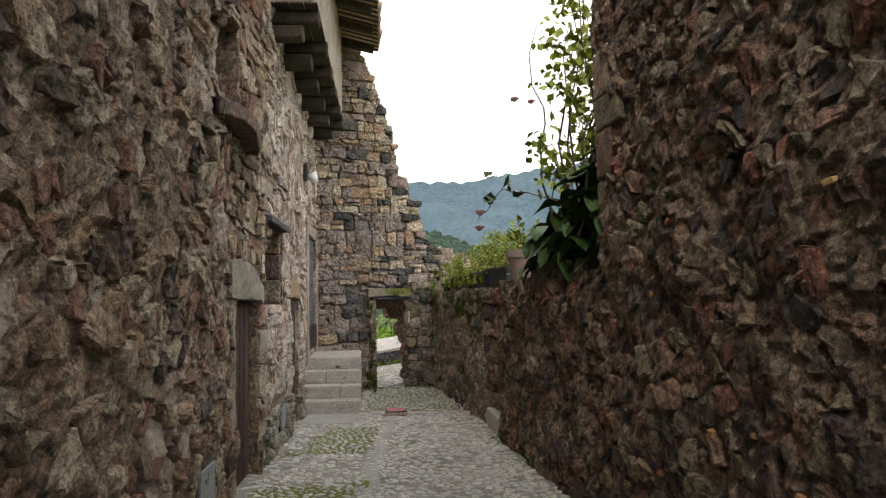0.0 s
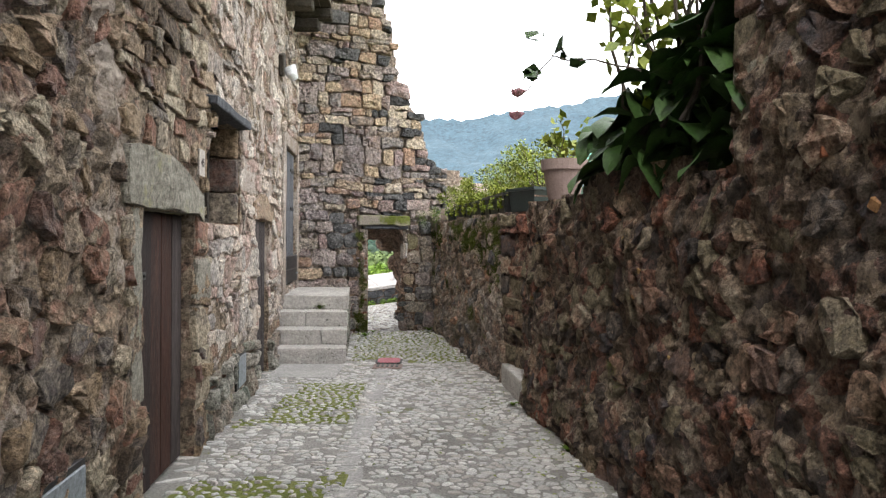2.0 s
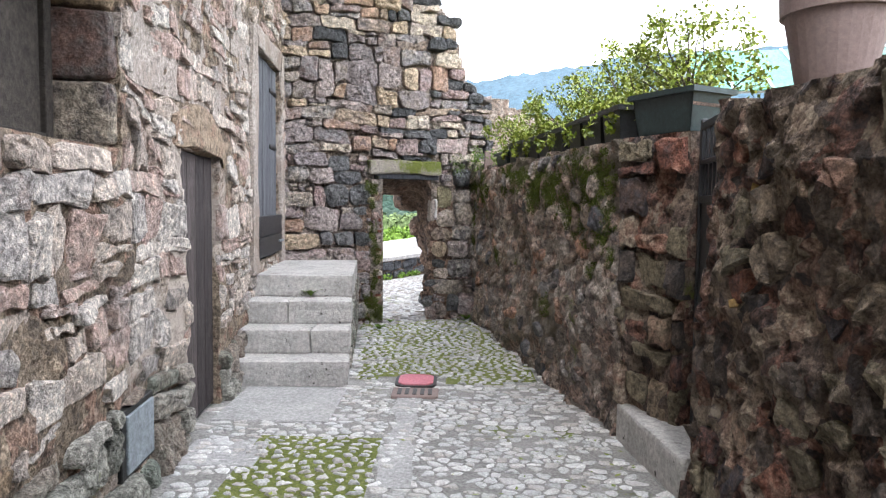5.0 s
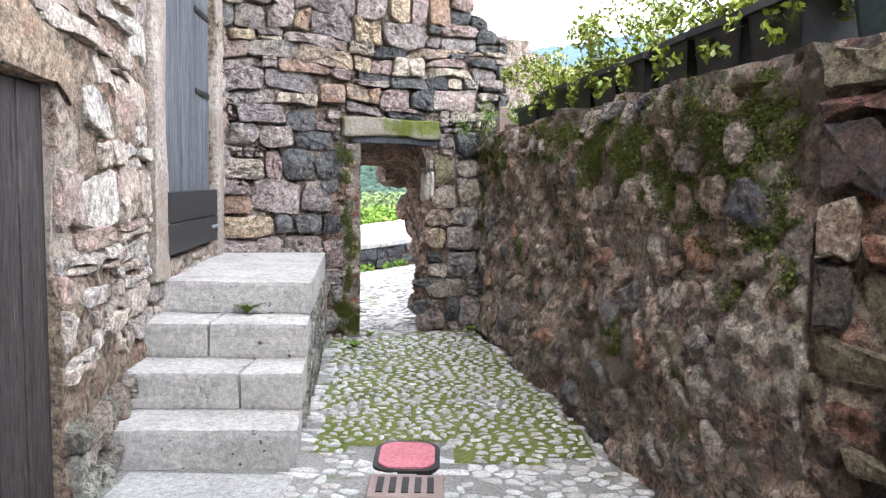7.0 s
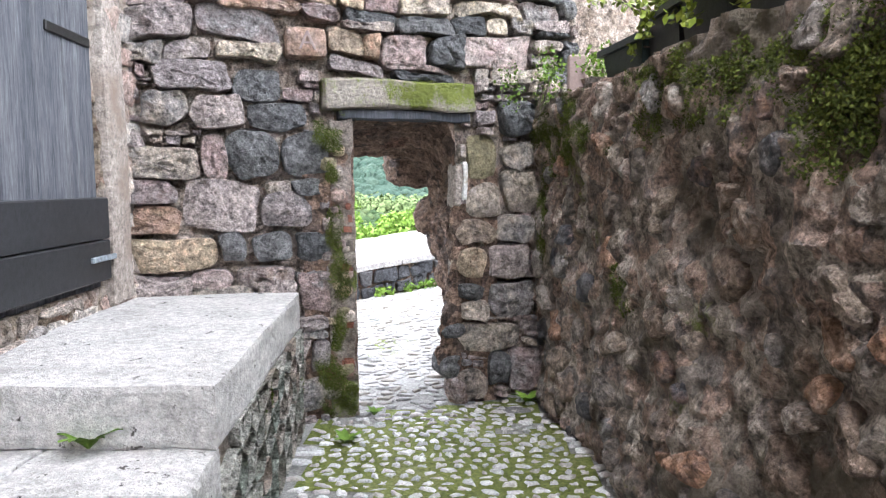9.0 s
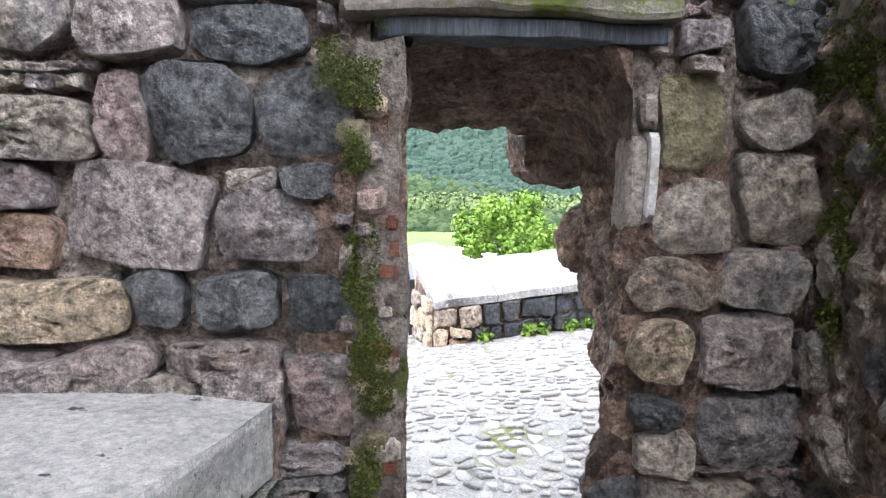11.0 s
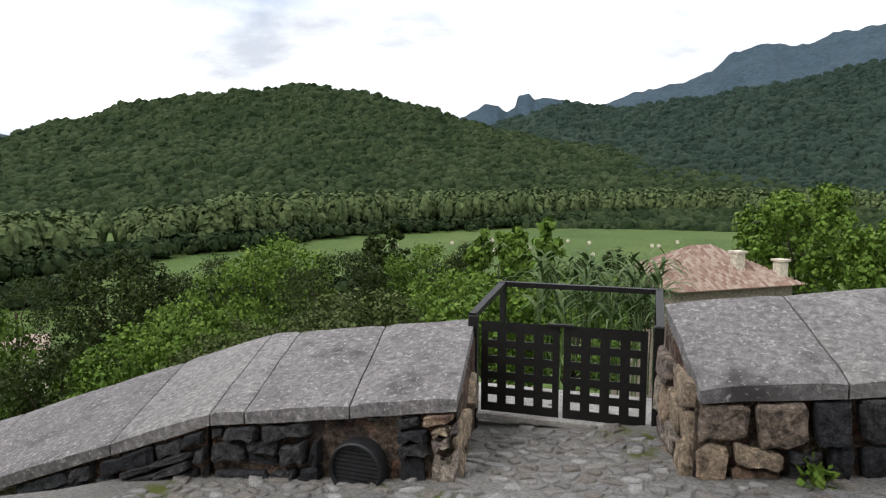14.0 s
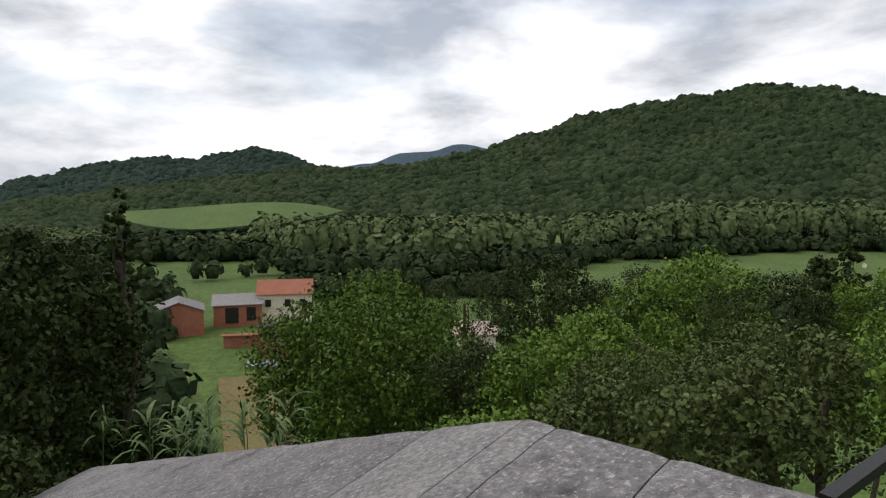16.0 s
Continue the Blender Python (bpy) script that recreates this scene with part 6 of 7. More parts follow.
# metal gate
GL, GR = Vector((-3.70, 16.66, -0.14)), Vector((-2.86, 17.02, -0.05))
gd = GR - GL
GM = frame_of(GL, (gd.x, gd.y, 0))
GW = math.hypot(gd.x, gd.y)
gate = thing("metal_gate", "low dark brown steel double gate with square cut-outs", "gate")
GH = 0.54
for u, nm in ((-0.05, "post"), (GW, "post")):
    bm = bmesh.new()
    box(bm, (u, -0.1, -0.025), (u + 0.05, GH + 0.03, 0.025), GM, bevel=0.004)
    part(nm, bm, IRON, gate)
for side in (0, 1):
    u0 = 0.02 + side * (GW / 2 - 0.012)
    w = GW / 2 - 0.035
    us = [0.0]
    for k in range(4):
        c = w * (k + 0.62) / 4.24
        us += [c - 0.0 - w * 0.055, c + w * 0.065]
    us.append(w)
    vs = [0.045]
    for k in range(5):
        c = 0.115 + 0.087 * k
        vs += [c - 0.022, c + 0.022]
    vs.append(GH)
    bm = bmesh.new()
    vert = {}
    for i, a in enumerate(us):
        for j, b in enumerate(vs):
            for k, z in enumerate((0.004, -0.004)):
                vert[i, j, k] = bm.verts.new(GM @ Vector((u0 + a, b, z)))
    hole = lambda i, j: i % 2 == 1 and j % 2 == 1 and 0 < i < len(us) - 1 and 0 < j < len(vs) - 1
    for i in range(len(us) - 1):
        for j in range(len(vs) - 1):
            if hole(i, j):
                for (a, b), (c, d) in (((i, j), (i + 1, j)), ((i + 1, j), (i + 1, j + 1)), ((i + 1, j + 1), (i, j + 1)), ((i, j + 1), (i, j))):
                    bm.faces.new((vert[a, b, 0], vert[c, d, 0], vert[c, d, 1], vert[a, b, 1]))
            else:
                bm.faces.new((vert[i, j, 0], vert[i + 1, j, 0], vert[i + 1, j + 1, 0], vert[i, j + 1, 0]))
                bm.faces.new((vert[i, j + 1, 1], vert[i + 1, j + 1, 1], vert[i + 1, j, 1], vert[i, j, 1]))
    leafp = part("gate_leaf", bm, IRON, gate)
bm = bmesh.new()
box(bm, (GW / 2 - 0.08, GH - 0.005, 0.0), (GW / 2 + 0.06, GH + 0.012, 0.02), GM, bevel=0.003)
part("latch", bm, IRON, gate)
bm = bmesh.new()
box(bm, (0.0, 0.0, -0.12), (GW, 0.035, 0.03), GM, bevel=0.004)
part("threshold", bm, STEP, gate, "pale stone threshold")
# handrail of the steps beyond
rail = thing("handrail", "dark steel handrail round the landing behind the gate", "handrail")
pts3 = [GM @ Vector((-0.025, GH + 0.03, 0)), GM @ Vector((0.0, GH + 0.11, -0.62)), GM @ Vector((GW + 0.02, GH + 0.10, -0.66)), GM @ Vector((GW + 0.03, GH + 0.02, 0.0))]
for a, b in zip(pts3, pts3[1:]):
    bm = bmesh.new()
    d = b - a
    fm = frame_of(a, d, Vector((0, 0, 1)) - d.normalized() * d.normalized().z)
    box(bm, (-0.015, -0.015, -0.02), (d.length + 0.015, 0.015, 0.02), fm)
    part("rail", bm, IRON, rail)
for q in pts3[1:3]:
    bm = bmesh.new()
    box(bm, (q.x - 0.015, q.y - 0.015, -1.2), (q.x + 0.015, q.y + 0.015, q.z), None)
    part("post", bm, IRON, rail)
bm = bmesh.new()
box(bm, (-0.2, -0.25, -0.75), (GW + 0.5, -0.04, -0.05), GM)
tagged(part("landing", bm, STEP), "pale concrete landing just beyond the gate", "landing")
bm = bmesh.new()
box(bm, (GW + 0.07, -0.6, -0.42), (GW + 0.45, 0.22, -0.40), GM)
tagged(part("teal_panel", bm, TEAL), "translucent teal sheet beside the gate", "panel")

# channel grate and pale slabs by the left parapet
grate = thing("channel_grate", "black slotted drainage channel across the terrace", "drain")
g0, g1 = Vector((-3.36, 15.36, 0)), Vector((-2.94, 14.60, 0))
gdv = g1 - g0
gm = Matrix.Translation((g0.x, g0.y, ground_z(g0.x, g0.y) + 0.01)) @ Matrix.Rotation(math.atan2(gdv.y, gdv.x), 4, "Z")
sl = (ground_z(g1.x, g1.y) - ground_z(g0.x, g0.y)) / gdv.length
gm = gm @ Matrix.Rotation(-math.atan(sl), 4, "Y")
GLn = gdv.length
for a, b, c, d in ((0, GLn, -0.10, -0.082), (0, GLn, 0.082, 0.10)):
    bm = bmesh.new()
    box(bm, (a, c, -0.05), (b, d, 0.012), gm)
    part("edge", bm, IRON, grate)
bm = bmesh.new()
box(bm, (0, -0.082, -0.06), (GLn, 0.082, -0.03), gm)
part("channel", bm, PLANTER, grate)
for k in range(26):
    bm = bmesh.new()
    box(bm, (k * GLn / 26 + 0.006, -0.082, -0.01), (k * GLn / 26 + 0.022, 0.082, 0.008), gm)
    part("bar", bm, IRON, grate)
for k, (a, b, dz) in enumerate((((-0.05, 0.14), (0.95, 0.62), -0.03), ((0.0, 0.64), (0.95, 1.15), -0.13), ((0.0, 1.17), (1.0, 1.7), -0.26), ((0.0, 1.72), (1.0, 2.3), -0.42))):
    bm = bmesh.new()
    box(bm, (a[0], -b[1], -0.25), (b[0], -a[1], dz), gm, bevel=0.012)
    tagged(part("paving_slab", bm, STEP), "pale grey stone slab step leading down beside the parapet", "step", "paving slabs")
# weeds and a red scrap at the foot of the right parapet
fr3 = frame_of(fa3, (fb3.x - fa3.x, fb3.y - fa3.y, 0))
for u in (0.42, 0.78, 0.9, 1.15, 1.3, 1.42):
    p = fr3 @ Vector((u, 0, 0.09))
    w = thing("weed", "small green weed at the foot of the parapet", "weed", pose(p.x, p.y, ground_z(p.x, p.y)), "weeds")
    leaf_cloud("leaves", [(0, 0, 0.04, 0.075, 60)], 0.03, LEAF_L, w, int(u * 100), 0.3, 1.3)
# ---- land, hills, trees, houses ----
EYE0 = (-2.0, 14.5)


def polar(az, r):
    return EYE0[0] - r * math.sin(radians(az)), EYE0[1] + r * math.cos(radians(az))


def land_z(x, y):
    s = -0.45 * (x + 3.05) + 0.89 * (y - 16.9)
    along = max(0, -4.6 - x)
    z0 = -0.5 - 0.43 * along
    z = z0 - 0.9 - 26.5 * (1 - math.exp(-max(0, s - 0.4) / 42)) if s > 0.3 else z0 - (0.5 if along == 0 else 0)
    return max(-28.0, z) + 0.25 * noise.noise((x * 0.08, y * 0.08, 0))


def value(table, x):
    if x <= table[0][0]:
        return table[0][1]
    for (a, za), (b, zb) in zip(table, table[1:]):
        if a <= x <= b:
            k = (x - a) / (b - a)
            k = k * k * (3 - 2 * k)
            return za + (zb - za) * k
    return table[-1][1]


gv, gf = [], []
na, nr = 240, 60
for i in range(na):
    az = 360 * i / na
    for j in range(nr + 1):
        r = 1.2 * (3600 / 1.2) ** (j / nr)
        x, y = polar(az, r)
        gv.append((x, y, land_z(x, y)))
for i in range(na):
    for j in range(nr):
        a, b = i * (nr + 1) + j, ((i + 1) % na) * (nr + 1) + j
        gf.append((a, a + 1, b + 1, b))
tagged(mesh_ob("ground", gv, gf, GRASS, smooth=True), "green valley meadows below the village", "ground", kind="structure")


class Canopy:
    """Gathers far trees: a lumpy core and clumps of foliage each."""

    def __init__(self, seed):
        self.r, self.v, self.f, self.k = np.random.default_rng(seed), [], [], 0
        t = (1 + 5 ** 0.5) / 2
        self.ico = np.array([(-1, t, 0), (1, t, 0), (-1, -t, 0), (1, -t, 0), (0, -1, t), (0, 1, t), (0, -1, -t), (0, 1, -t), (t, 0, -1), (t, 0, 1), (-t, 0, -1), (-t, 0, 1)]) / math.sqrt(1 + t * t)
        self.tri = np.array([(0, 11, 5), (0, 5, 1), (0, 1, 7), (0, 7, 10), (0, 10, 11), (1, 5, 9), (5, 11, 4), (11, 10, 2), (10, 7, 6), (7, 1, 8), (3, 9, 4), (3, 4, 2), (3, 2, 6), (3, 6, 8), (3, 8, 9), (4, 9, 5), (2, 4, 11), (6, 2, 10), (8, 6, 7), (9, 8, 1)])

    def add(self, x, y, z, rad, h, clumps=8, cs=0.42):
        r = self.r
        sc = np.array((rad, rad, h / 2))
        c = np.array((x, y, z + h / 2))
        core = c + self.ico * sc * (0.58 + 0.3 * r.random((12, 1)))
        self.v.append(core)
        self.f += [tuple(q) for q in (self.tri + self.k).tolist()]
        self.k += 12
        d = r.normal(size=(clumps, 3))
        d[:, 2] = np.abs(d[:, 2]) * 0.9 - 0.15
        d /= np.linalg.norm(d, axis=1)[:, None]
        o = c + d * sc * 0.92
        a = np.cross(d, r.normal(size=(clumps, 3)))
        a /= np.linalg.norm(a, axis=1)[:, None]
        b = np.cross(d, a)
        s = rad * cs * (0.6 + 0.8 * r.random((clumps, 1)))
        self.v.append(np.stack((o + a * s, o + b * s * 0.8 + d * s * 0.35, o - a * s, o - b * s * 0.8 - d * s * 0.15), 1).reshape(-1, 3))
        self.f += [(self.k + 4 * i, self.k + 4 * i + 1, self.k + 4 * i + 2, self.k + 4 * i + 3) for i in range(clumps)]
        self.k += clumps * 4

    def make(self, name, mat, label):
        ob = mesh_ob(name, np.concatenate(self.v).tolist(), self.f, mat, smooth=True)
        return tagged(ob, label, "trees", kind="stuff")


def ridge(name, crest, r0, r1, foot, mat, label, az0, az1, rough=0.03, n=160, m=26, seed=0.0, trees=0.0):
    """A hill between the distances r0 and r1 whose crest stands at the elevation crest(azimuth)."""
    v, f = [], []
    for i in range(n + 1):
        az = az0 + (az1 - az0) * i / n
        top = 1.2 + r1 * math.tan(radians(value(crest, az))) - trees
        for j in range(m + 1):
            k = j / m
            r = r0 + (r1 - r0) * k
            x, y = polar(az, r)
            q = k ** 1.15
            z = foot + (top - foot) * q + (top - foot) * rough * noise.fractal((x / 260 + seed, y / 260, 0), 1.0, 2.0, 4) * 4 * k * (1 - k) + (top - foot) * rough * 0.25 * noise.noise((x / 30, y / 30, seed)) * k
            v.append((x, y, z))
    for i in range(n):
        for j in range(m):
            a = i * (m + 1) + j
            f.append((a, a + m + 1, a + m + 2, a + 1))
    ob = mesh_ob(name, v, f, mat, smooth=True)
    tagged(ob, label, "hill", kind="structure")
    return v, m


MAIN = [(-30, 0.6), (0, 0.9), (14, 1.3), (22, 2.0), (30, 3.1), (36, 4.2), (39, 5.1), (44, 6.5), (48, 7.4), (52, 7.75), (56, 7.3), (61, 6.75), (65, 5.9), (69, 4.6), (75, 2.9), (80, 1.9), (84, 1.6), (88, 1.7), (94, 0.9), (100, 0.2), (106, -0.6), (112, -1.6)]
RIGHT = [(-30, 4.5), (-4, 5.0), (2, 6.6), (8, 8.5), (15, 7.4), (21, 6.6), (25, 6.1), (28, 6.0), (30, 6.5), (32, 6.2), (35, 5.2), (40, 3.5), (44, 2.0)]
LEFT = [(80, 0.5), (84, 1.2), (87, 1.8), (90, 2.9), (92, 3.3), (94.5, 2.8), (97, 2.2), (99.5, 2.4), (103, 1.9), (108, 0.7), (112, -0.8), (118, -2)]
rF = random.Random(5)
v1, m1 = ridge("hill_main", MAIN, 400, 800, -28, FOREST, "wooded hill across the valley", -30, 114, 0.12, 280, 30, 1.0, 5.0)
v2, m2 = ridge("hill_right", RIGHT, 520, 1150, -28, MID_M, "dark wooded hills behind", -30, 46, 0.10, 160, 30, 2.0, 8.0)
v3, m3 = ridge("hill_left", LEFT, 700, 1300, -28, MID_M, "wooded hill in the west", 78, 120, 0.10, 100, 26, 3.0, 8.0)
# ridges whose blue is haze painted into FAR_M
ridge("mountain_far", [(-60, 12), (-14, 11.9), (-10, 11.2), (-6, 10.8), (-2, 10.15), (2, 10.25), (5, 10.1), (8, 10.6), (11, 10.3), (13.6, 9.6), (16, 9.8), (18, 9.4), (20, 8.0), (22, 7.3), (25, 6.8), (28, 5.9), (31, 4)], 1500, 2600, -30, FAR_M, "distant mountain ridge with blue haze painted on", -60, 32, 0.10, 240, 20, 4.0)
ridge("mountain_crags", [(30, 5.2), (31, 6.3), (32.5, 6.5), (33.3, 6.35), (33.8, 6.85), (34.6, 6.7), (35.0, 5.7), (35.6, 5.4), (36.4, 5.9), (37.3, 6.05), (38.2, 5.5), (39.2, 5.0), (40.5, 4.2)], 2300, 3000, -30, FAR_M, "distant rocky peaks with blue haze painted on", 30, 41, 0.02, 90, 8, 5.0)
ridge("hill_far_left", [(68, 2), (72, 2.8), (75.4, 3.35), (78, 2.7), (80, 2.6), (83, 1.7), (86, 1.3)], 1800, 2400, -30, FAR_M, "distant hill with blue haze painted on", 68, 87, 0.05, 60, 8, 6.0)
ridge("hill_behind", [(112, -0.8), (125, 2), (160, 5), (250, 6), (300, 9)], 900, 1500, -28, MID_M, "wooded hills behind the village", 112, 300, 0.1, 90, 10, 7.0)


def cover_hill(name, v, n, m, mat, label, count, rad, seed, kmin=0.0):
    """Lumpy domes of foliage, one a tree."""
    q = random.Random(seed)
    cv, cf = [], []
    for _ in range(count):
        i, j = q.random() * n, (kmin + (1 - kmin) * q.random()) * m
        i0, j0 = min(int(i), n - 1), min(int(j), m - 1)
        a, b, d = Vector(v[i0 * (m + 1) + j0]), Vector(v[(i0 + 1) * (m + 1) + j0]), Vector(v[i0 * (m + 1) + j0 + 1])
        p = a + (b - a) * (i - i0) + (d - a) * (j - j0)
        s = rad * q.choice((0.55, 0.75, 0.9, 1.0, 1.0, 1.2, 1.5))
        k, turn, tall = len(cv), q.random() * 6.28, q.uniform(0.8, 1.25)
        for up, wide in ((-0.5, 1.15), (0.45, 0.85)):
            for e in range(5):
                g = turn + e * 1.2566 + up
                w = s * wide * q.uniform(0.75, 1.2)
                cv.append((p.x + w * math.cos(g), p.y + w * math.sin(g), p.z + s * tall * up * q.uniform(0.85, 1.15)))
        cv.append((p.x, p.y, p.z + s * tall * 0.85))
        cf += [(k + e, k + (e + 1) % 5, k + 5 + (e + 1) % 5, k + 5 + e) for e in range(5)]
        cf += [(k + 5 + e, k + 5 + (e + 1) % 5, k + 10) for e in range(5)]
    return tagged(mesh_ob(name, cv, cf, mat, smooth=True), label, "trees", kind="stuff")


cover_hill("hill_forest", v1, 280, 30, FOREST, "dense dark green forest on the hill", 22000, 3.6, 61)
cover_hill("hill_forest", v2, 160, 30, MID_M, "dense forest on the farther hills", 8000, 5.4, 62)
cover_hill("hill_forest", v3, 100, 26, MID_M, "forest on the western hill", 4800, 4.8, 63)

# belts of trees along the valley floor
BELT = [(-30, 520), (8, 500), (20, 470), (30, 440), (44, 380), (60, 300), (70, 255), (78, 235), (88, 240), (92, 290), (114, 330)]
pop = Canopy(71)
for _ in range(2600):
    az = rF.uniform(-25, 112)
    r = value(BELT, az) + abs(rF.gauss(0, 28)) - 4
    if (65.5 < az < 68.5 and r < 300) or (85 < az < 103 and r > 300):
        continue
    x, y = polar(az, r)
    tall = 15 if az < 92 else 8
    tall *= rF.uniform(0.7, 1.3) * (1.25 if az < 60 else 1.0)
    pop.add(x, y, -28.5, 3.4 * rF.uniform(0.7, 1.4), tall, 30, 0.32)
pop.make("poplar_belt", POPLAR, "belt of tall grey-green trees along the valley")
hedge = Canopy(72)
for _ in range(1500):
    az = rF.uniform(-25, 114)
    r = value(BELT, az) - 14 + rF.gauss(0, 7)
    x, y = polar(az, r)
    hedge.add(x, y, -28.5, 3.2 * rF.uniform(0.6, 1.4), rF.uniform(4, 9), 20, 0.36)
for _ in range(700):
    az, r = rF.choice(((rF.uniform(88, 114), rF.uniform(215, 330)), (rF.uniform(70, 90), rF.uniform(175, 182)), (rF.uniform(10, 60), rF.uniform(150, 165)), (rF.uniform(98, 114), rF.uniform(60, 200))))
    if 85 < az < 103 and r > 225:
        continue
    x, y = polar(az, r)
    hedge.add(x, y, -28.5, 3.0 * rF.uniform(0.5, 1.3), rF.uniform(3, 8), 20, 0.36)
for _ in range(260):
    az = rF.uniform(83, 105)
    x, y = polar(az, rF.uniform(288, 325))
    hedge.add(x, y, -28.5, 3.4 * rF.uniform(0.6, 1.3), rF.uniform(6, 10), 20, 0.36)
hedge.make("hedgerow", FOREST, "dark green hedgerows and copses in the valley")
# sloping meadow below the western hill
mead = []
for i in range(13):
    az = 85.0 + i * 1.5
    k = math.sin(math.pi * i / 12) ** 0.6
    for r, z in ((385 - 55 * k, -13.5 - 5.5 * k), (385 + 30 * k, -13.5 + 3.0 * k)):
        mead.append((*polar(az, r), z + 1.5 * math.sin(i * 0.5)))
tagged(mesh_ob("meadow", mead, [(2 * i, 2 * i + 1, 2 * i + 3, 2 * i + 2) for i in range(12)], GRASS, smooth=True), "pale green sloping meadow", "field", kind="structure")


def tree(az, r, top_el, width, mat, label, seed, leaf=0.22, count=6500, aspect=1.0, ground=None, name="tree", clump=0.22):
    """Tapered trunk, limbs and an uneven crown of many leaves; its top stands at the elevation top_el."""
    x, y = polar(az, r)
    zt = 1.2 + r * math.tan(radians(top_el))
    zg = land_z(x, y) if ground is None else ground
    t = thing(name, label, "tree", pose(x, y, zg))
    h = zt - zg
    q = random.Random(seed)
    R = width / 2
    ch = min(h * 0.85, width * aspect)
    bm = bmesh.new()
    branch(bm, (0, 0, -0.3), (0.1, 0.1, h - ch * 0.45), max(0.12, R * 0.07), max(0.06, R * 0.03), 0.12, seed, 8, 8)
    part("trunk", bm, BARK, t)
    cl = []
    lobes = max(9, min(26, int(count / 900)))
    sprays = max(8, int(count / lobes / 34))
    for k in range(lobes):
        u = 0.95 - 1.8 * (k + 0.5) / lobes
        a = 2.4 * k + q.uniform(-0.5, 0.5)
        reach = q.uniform(0.50, 0.72)
        rr = math.sqrt(max(0, 1 - u * u)) * R * reach
        lr = q.uniform(0.30, 0.44)
        c = Vector((rr * math.cos(a), rr * math.sin(a), h - ch / 2 + u * (ch / 2) * min(reach + 0.06, 1.0 - lr * 0.9)))
        if k % 2 == 0:
            bm = bmesh.new()
            branch(bm, (0, 0, max(0.2, h - ch * 0.95)), c, max(0.05, R * 0.025), 0.02, 0.2, seed + k, 6, 5)
            part("limb", bm, BARK, t)
        for j in range(sprays):
            d = Vector((q.gauss(0, 1), q.gauss(0, 1), q.gauss(0.25, 1))).normalized()
            out = Vector((c.x, c.y, (c.z - h + ch / 2) * R / (ch / 2)))
            if out.length > 1e-3:
                d = (d + 0.5 * out.normalized()).normalized()
            e = lr * q.uniform(0.72, 1.05)
            p = c + Vector((d.x * e * R, d.y * e * R, d.z * e * ch / 2))
            cl.append((*p, R * clump * q.uniform(0.4, 0.75), 26))
        cl.append((*c, R * lr * 0.8, sprays * 8))
    leaf_cloud("crown", cl, leaf, mat, t, seed, 1.25, 1.5)
    return t


tree(81.3, 30, -6.9, 10.8, LEAF_T, "large round dense green tree below the terrace", 1, 0.13, 34000, 0.95, clump=0.18)
tree(106.0, 15, -2.6, 5.0, LEAF, "dark dense evergreen tree at the end of the parapet", 2, 0.075, 30000, 1.6, clump=0.2)
tree(113, 12, -3.5, 4.5, LEAF, "dark dense evergreen tree at the end of the parapet", 22, 0.075, 15000, 1.6)
tree(99.0, 15.5, 0.7, 0.75, LEAF, "slim dark treetop rising above its neighbours", 23, 0.08, 1100, 5.0)
tree(109, 9.5, -20.5, 2.8, LEAF, "dark bush at the foot of the parapet", 24, 0.055, 13000, 1.0, name="bush")
tree(114, 7.5, -17.0, 3.4, LEAF, "dark bush at the foot of the parapet", 26, 0.055, 13000, 1.0, name="bush")
tree(116, 6.8, -27.0, 2.4, LEAF, "dark bush at the foot of the parapet", 27, 0.05, 13000, 1.0, name="bush")
tree(114, 8.5, -18.0, 3.0, LEAF, "dark bush at the foot of the parapet", 25, 0.055, 13000, 1.0, name="bush")
tree(67.0, 40, -5.5, 7.4, LEAF, "rounded dark green broadleaf tree", 3, 0.12, 16000, 0.95, clump=0.18)
tree(55.5, 38, -4.6, 8.6, LEAF_L, "light green spreading broadleaf tree", 4, 0.13, 16000, 0.9, clump=0.18)
tree(64.0, 23, -9.9, 6.4, LEAF_L, "light green broadleaf tree with drooping leaves", 5, 0.10, 20000, 0.85, clump=0.18)
tree(58.0, 18, -12.0, 5.0, LEAF_O, "olive-green bushy tree below the parapet", 55, 0.06, 18000, 0.9, clump=0.18)
tree(46.2, 34, -3.7, 3.6, LEAF, "dense conical green tree", 6, 0.14, 8000, 2.2)
tree(33.0, 24, -2.8, 3.2, LEAF_L, "young tree with upright light green shoots", 7, 0.2, 4500, 1.9)
tree(36.5, 27, -4.0, 2.6, LEAF_L, "young tree with light green foliage", 77, 0.2, 3000, 1.9)
tree(12.5, 62, -0.3, 10.5, LEAF_L, "round broadleaf tree beside the tiled roof", 8, 0.26, 12000, 0.95)
tree(5.5, 52, -1.6, 9.0, LEAF_L, "bright green broadleaf tree", 9, 0.26, 10000, 0.9)
tree(-3.0, 45, -2.0, 9.0, LEAF, "broadleaf tree on the slope", 10, 0.32, 6000, 0.9)
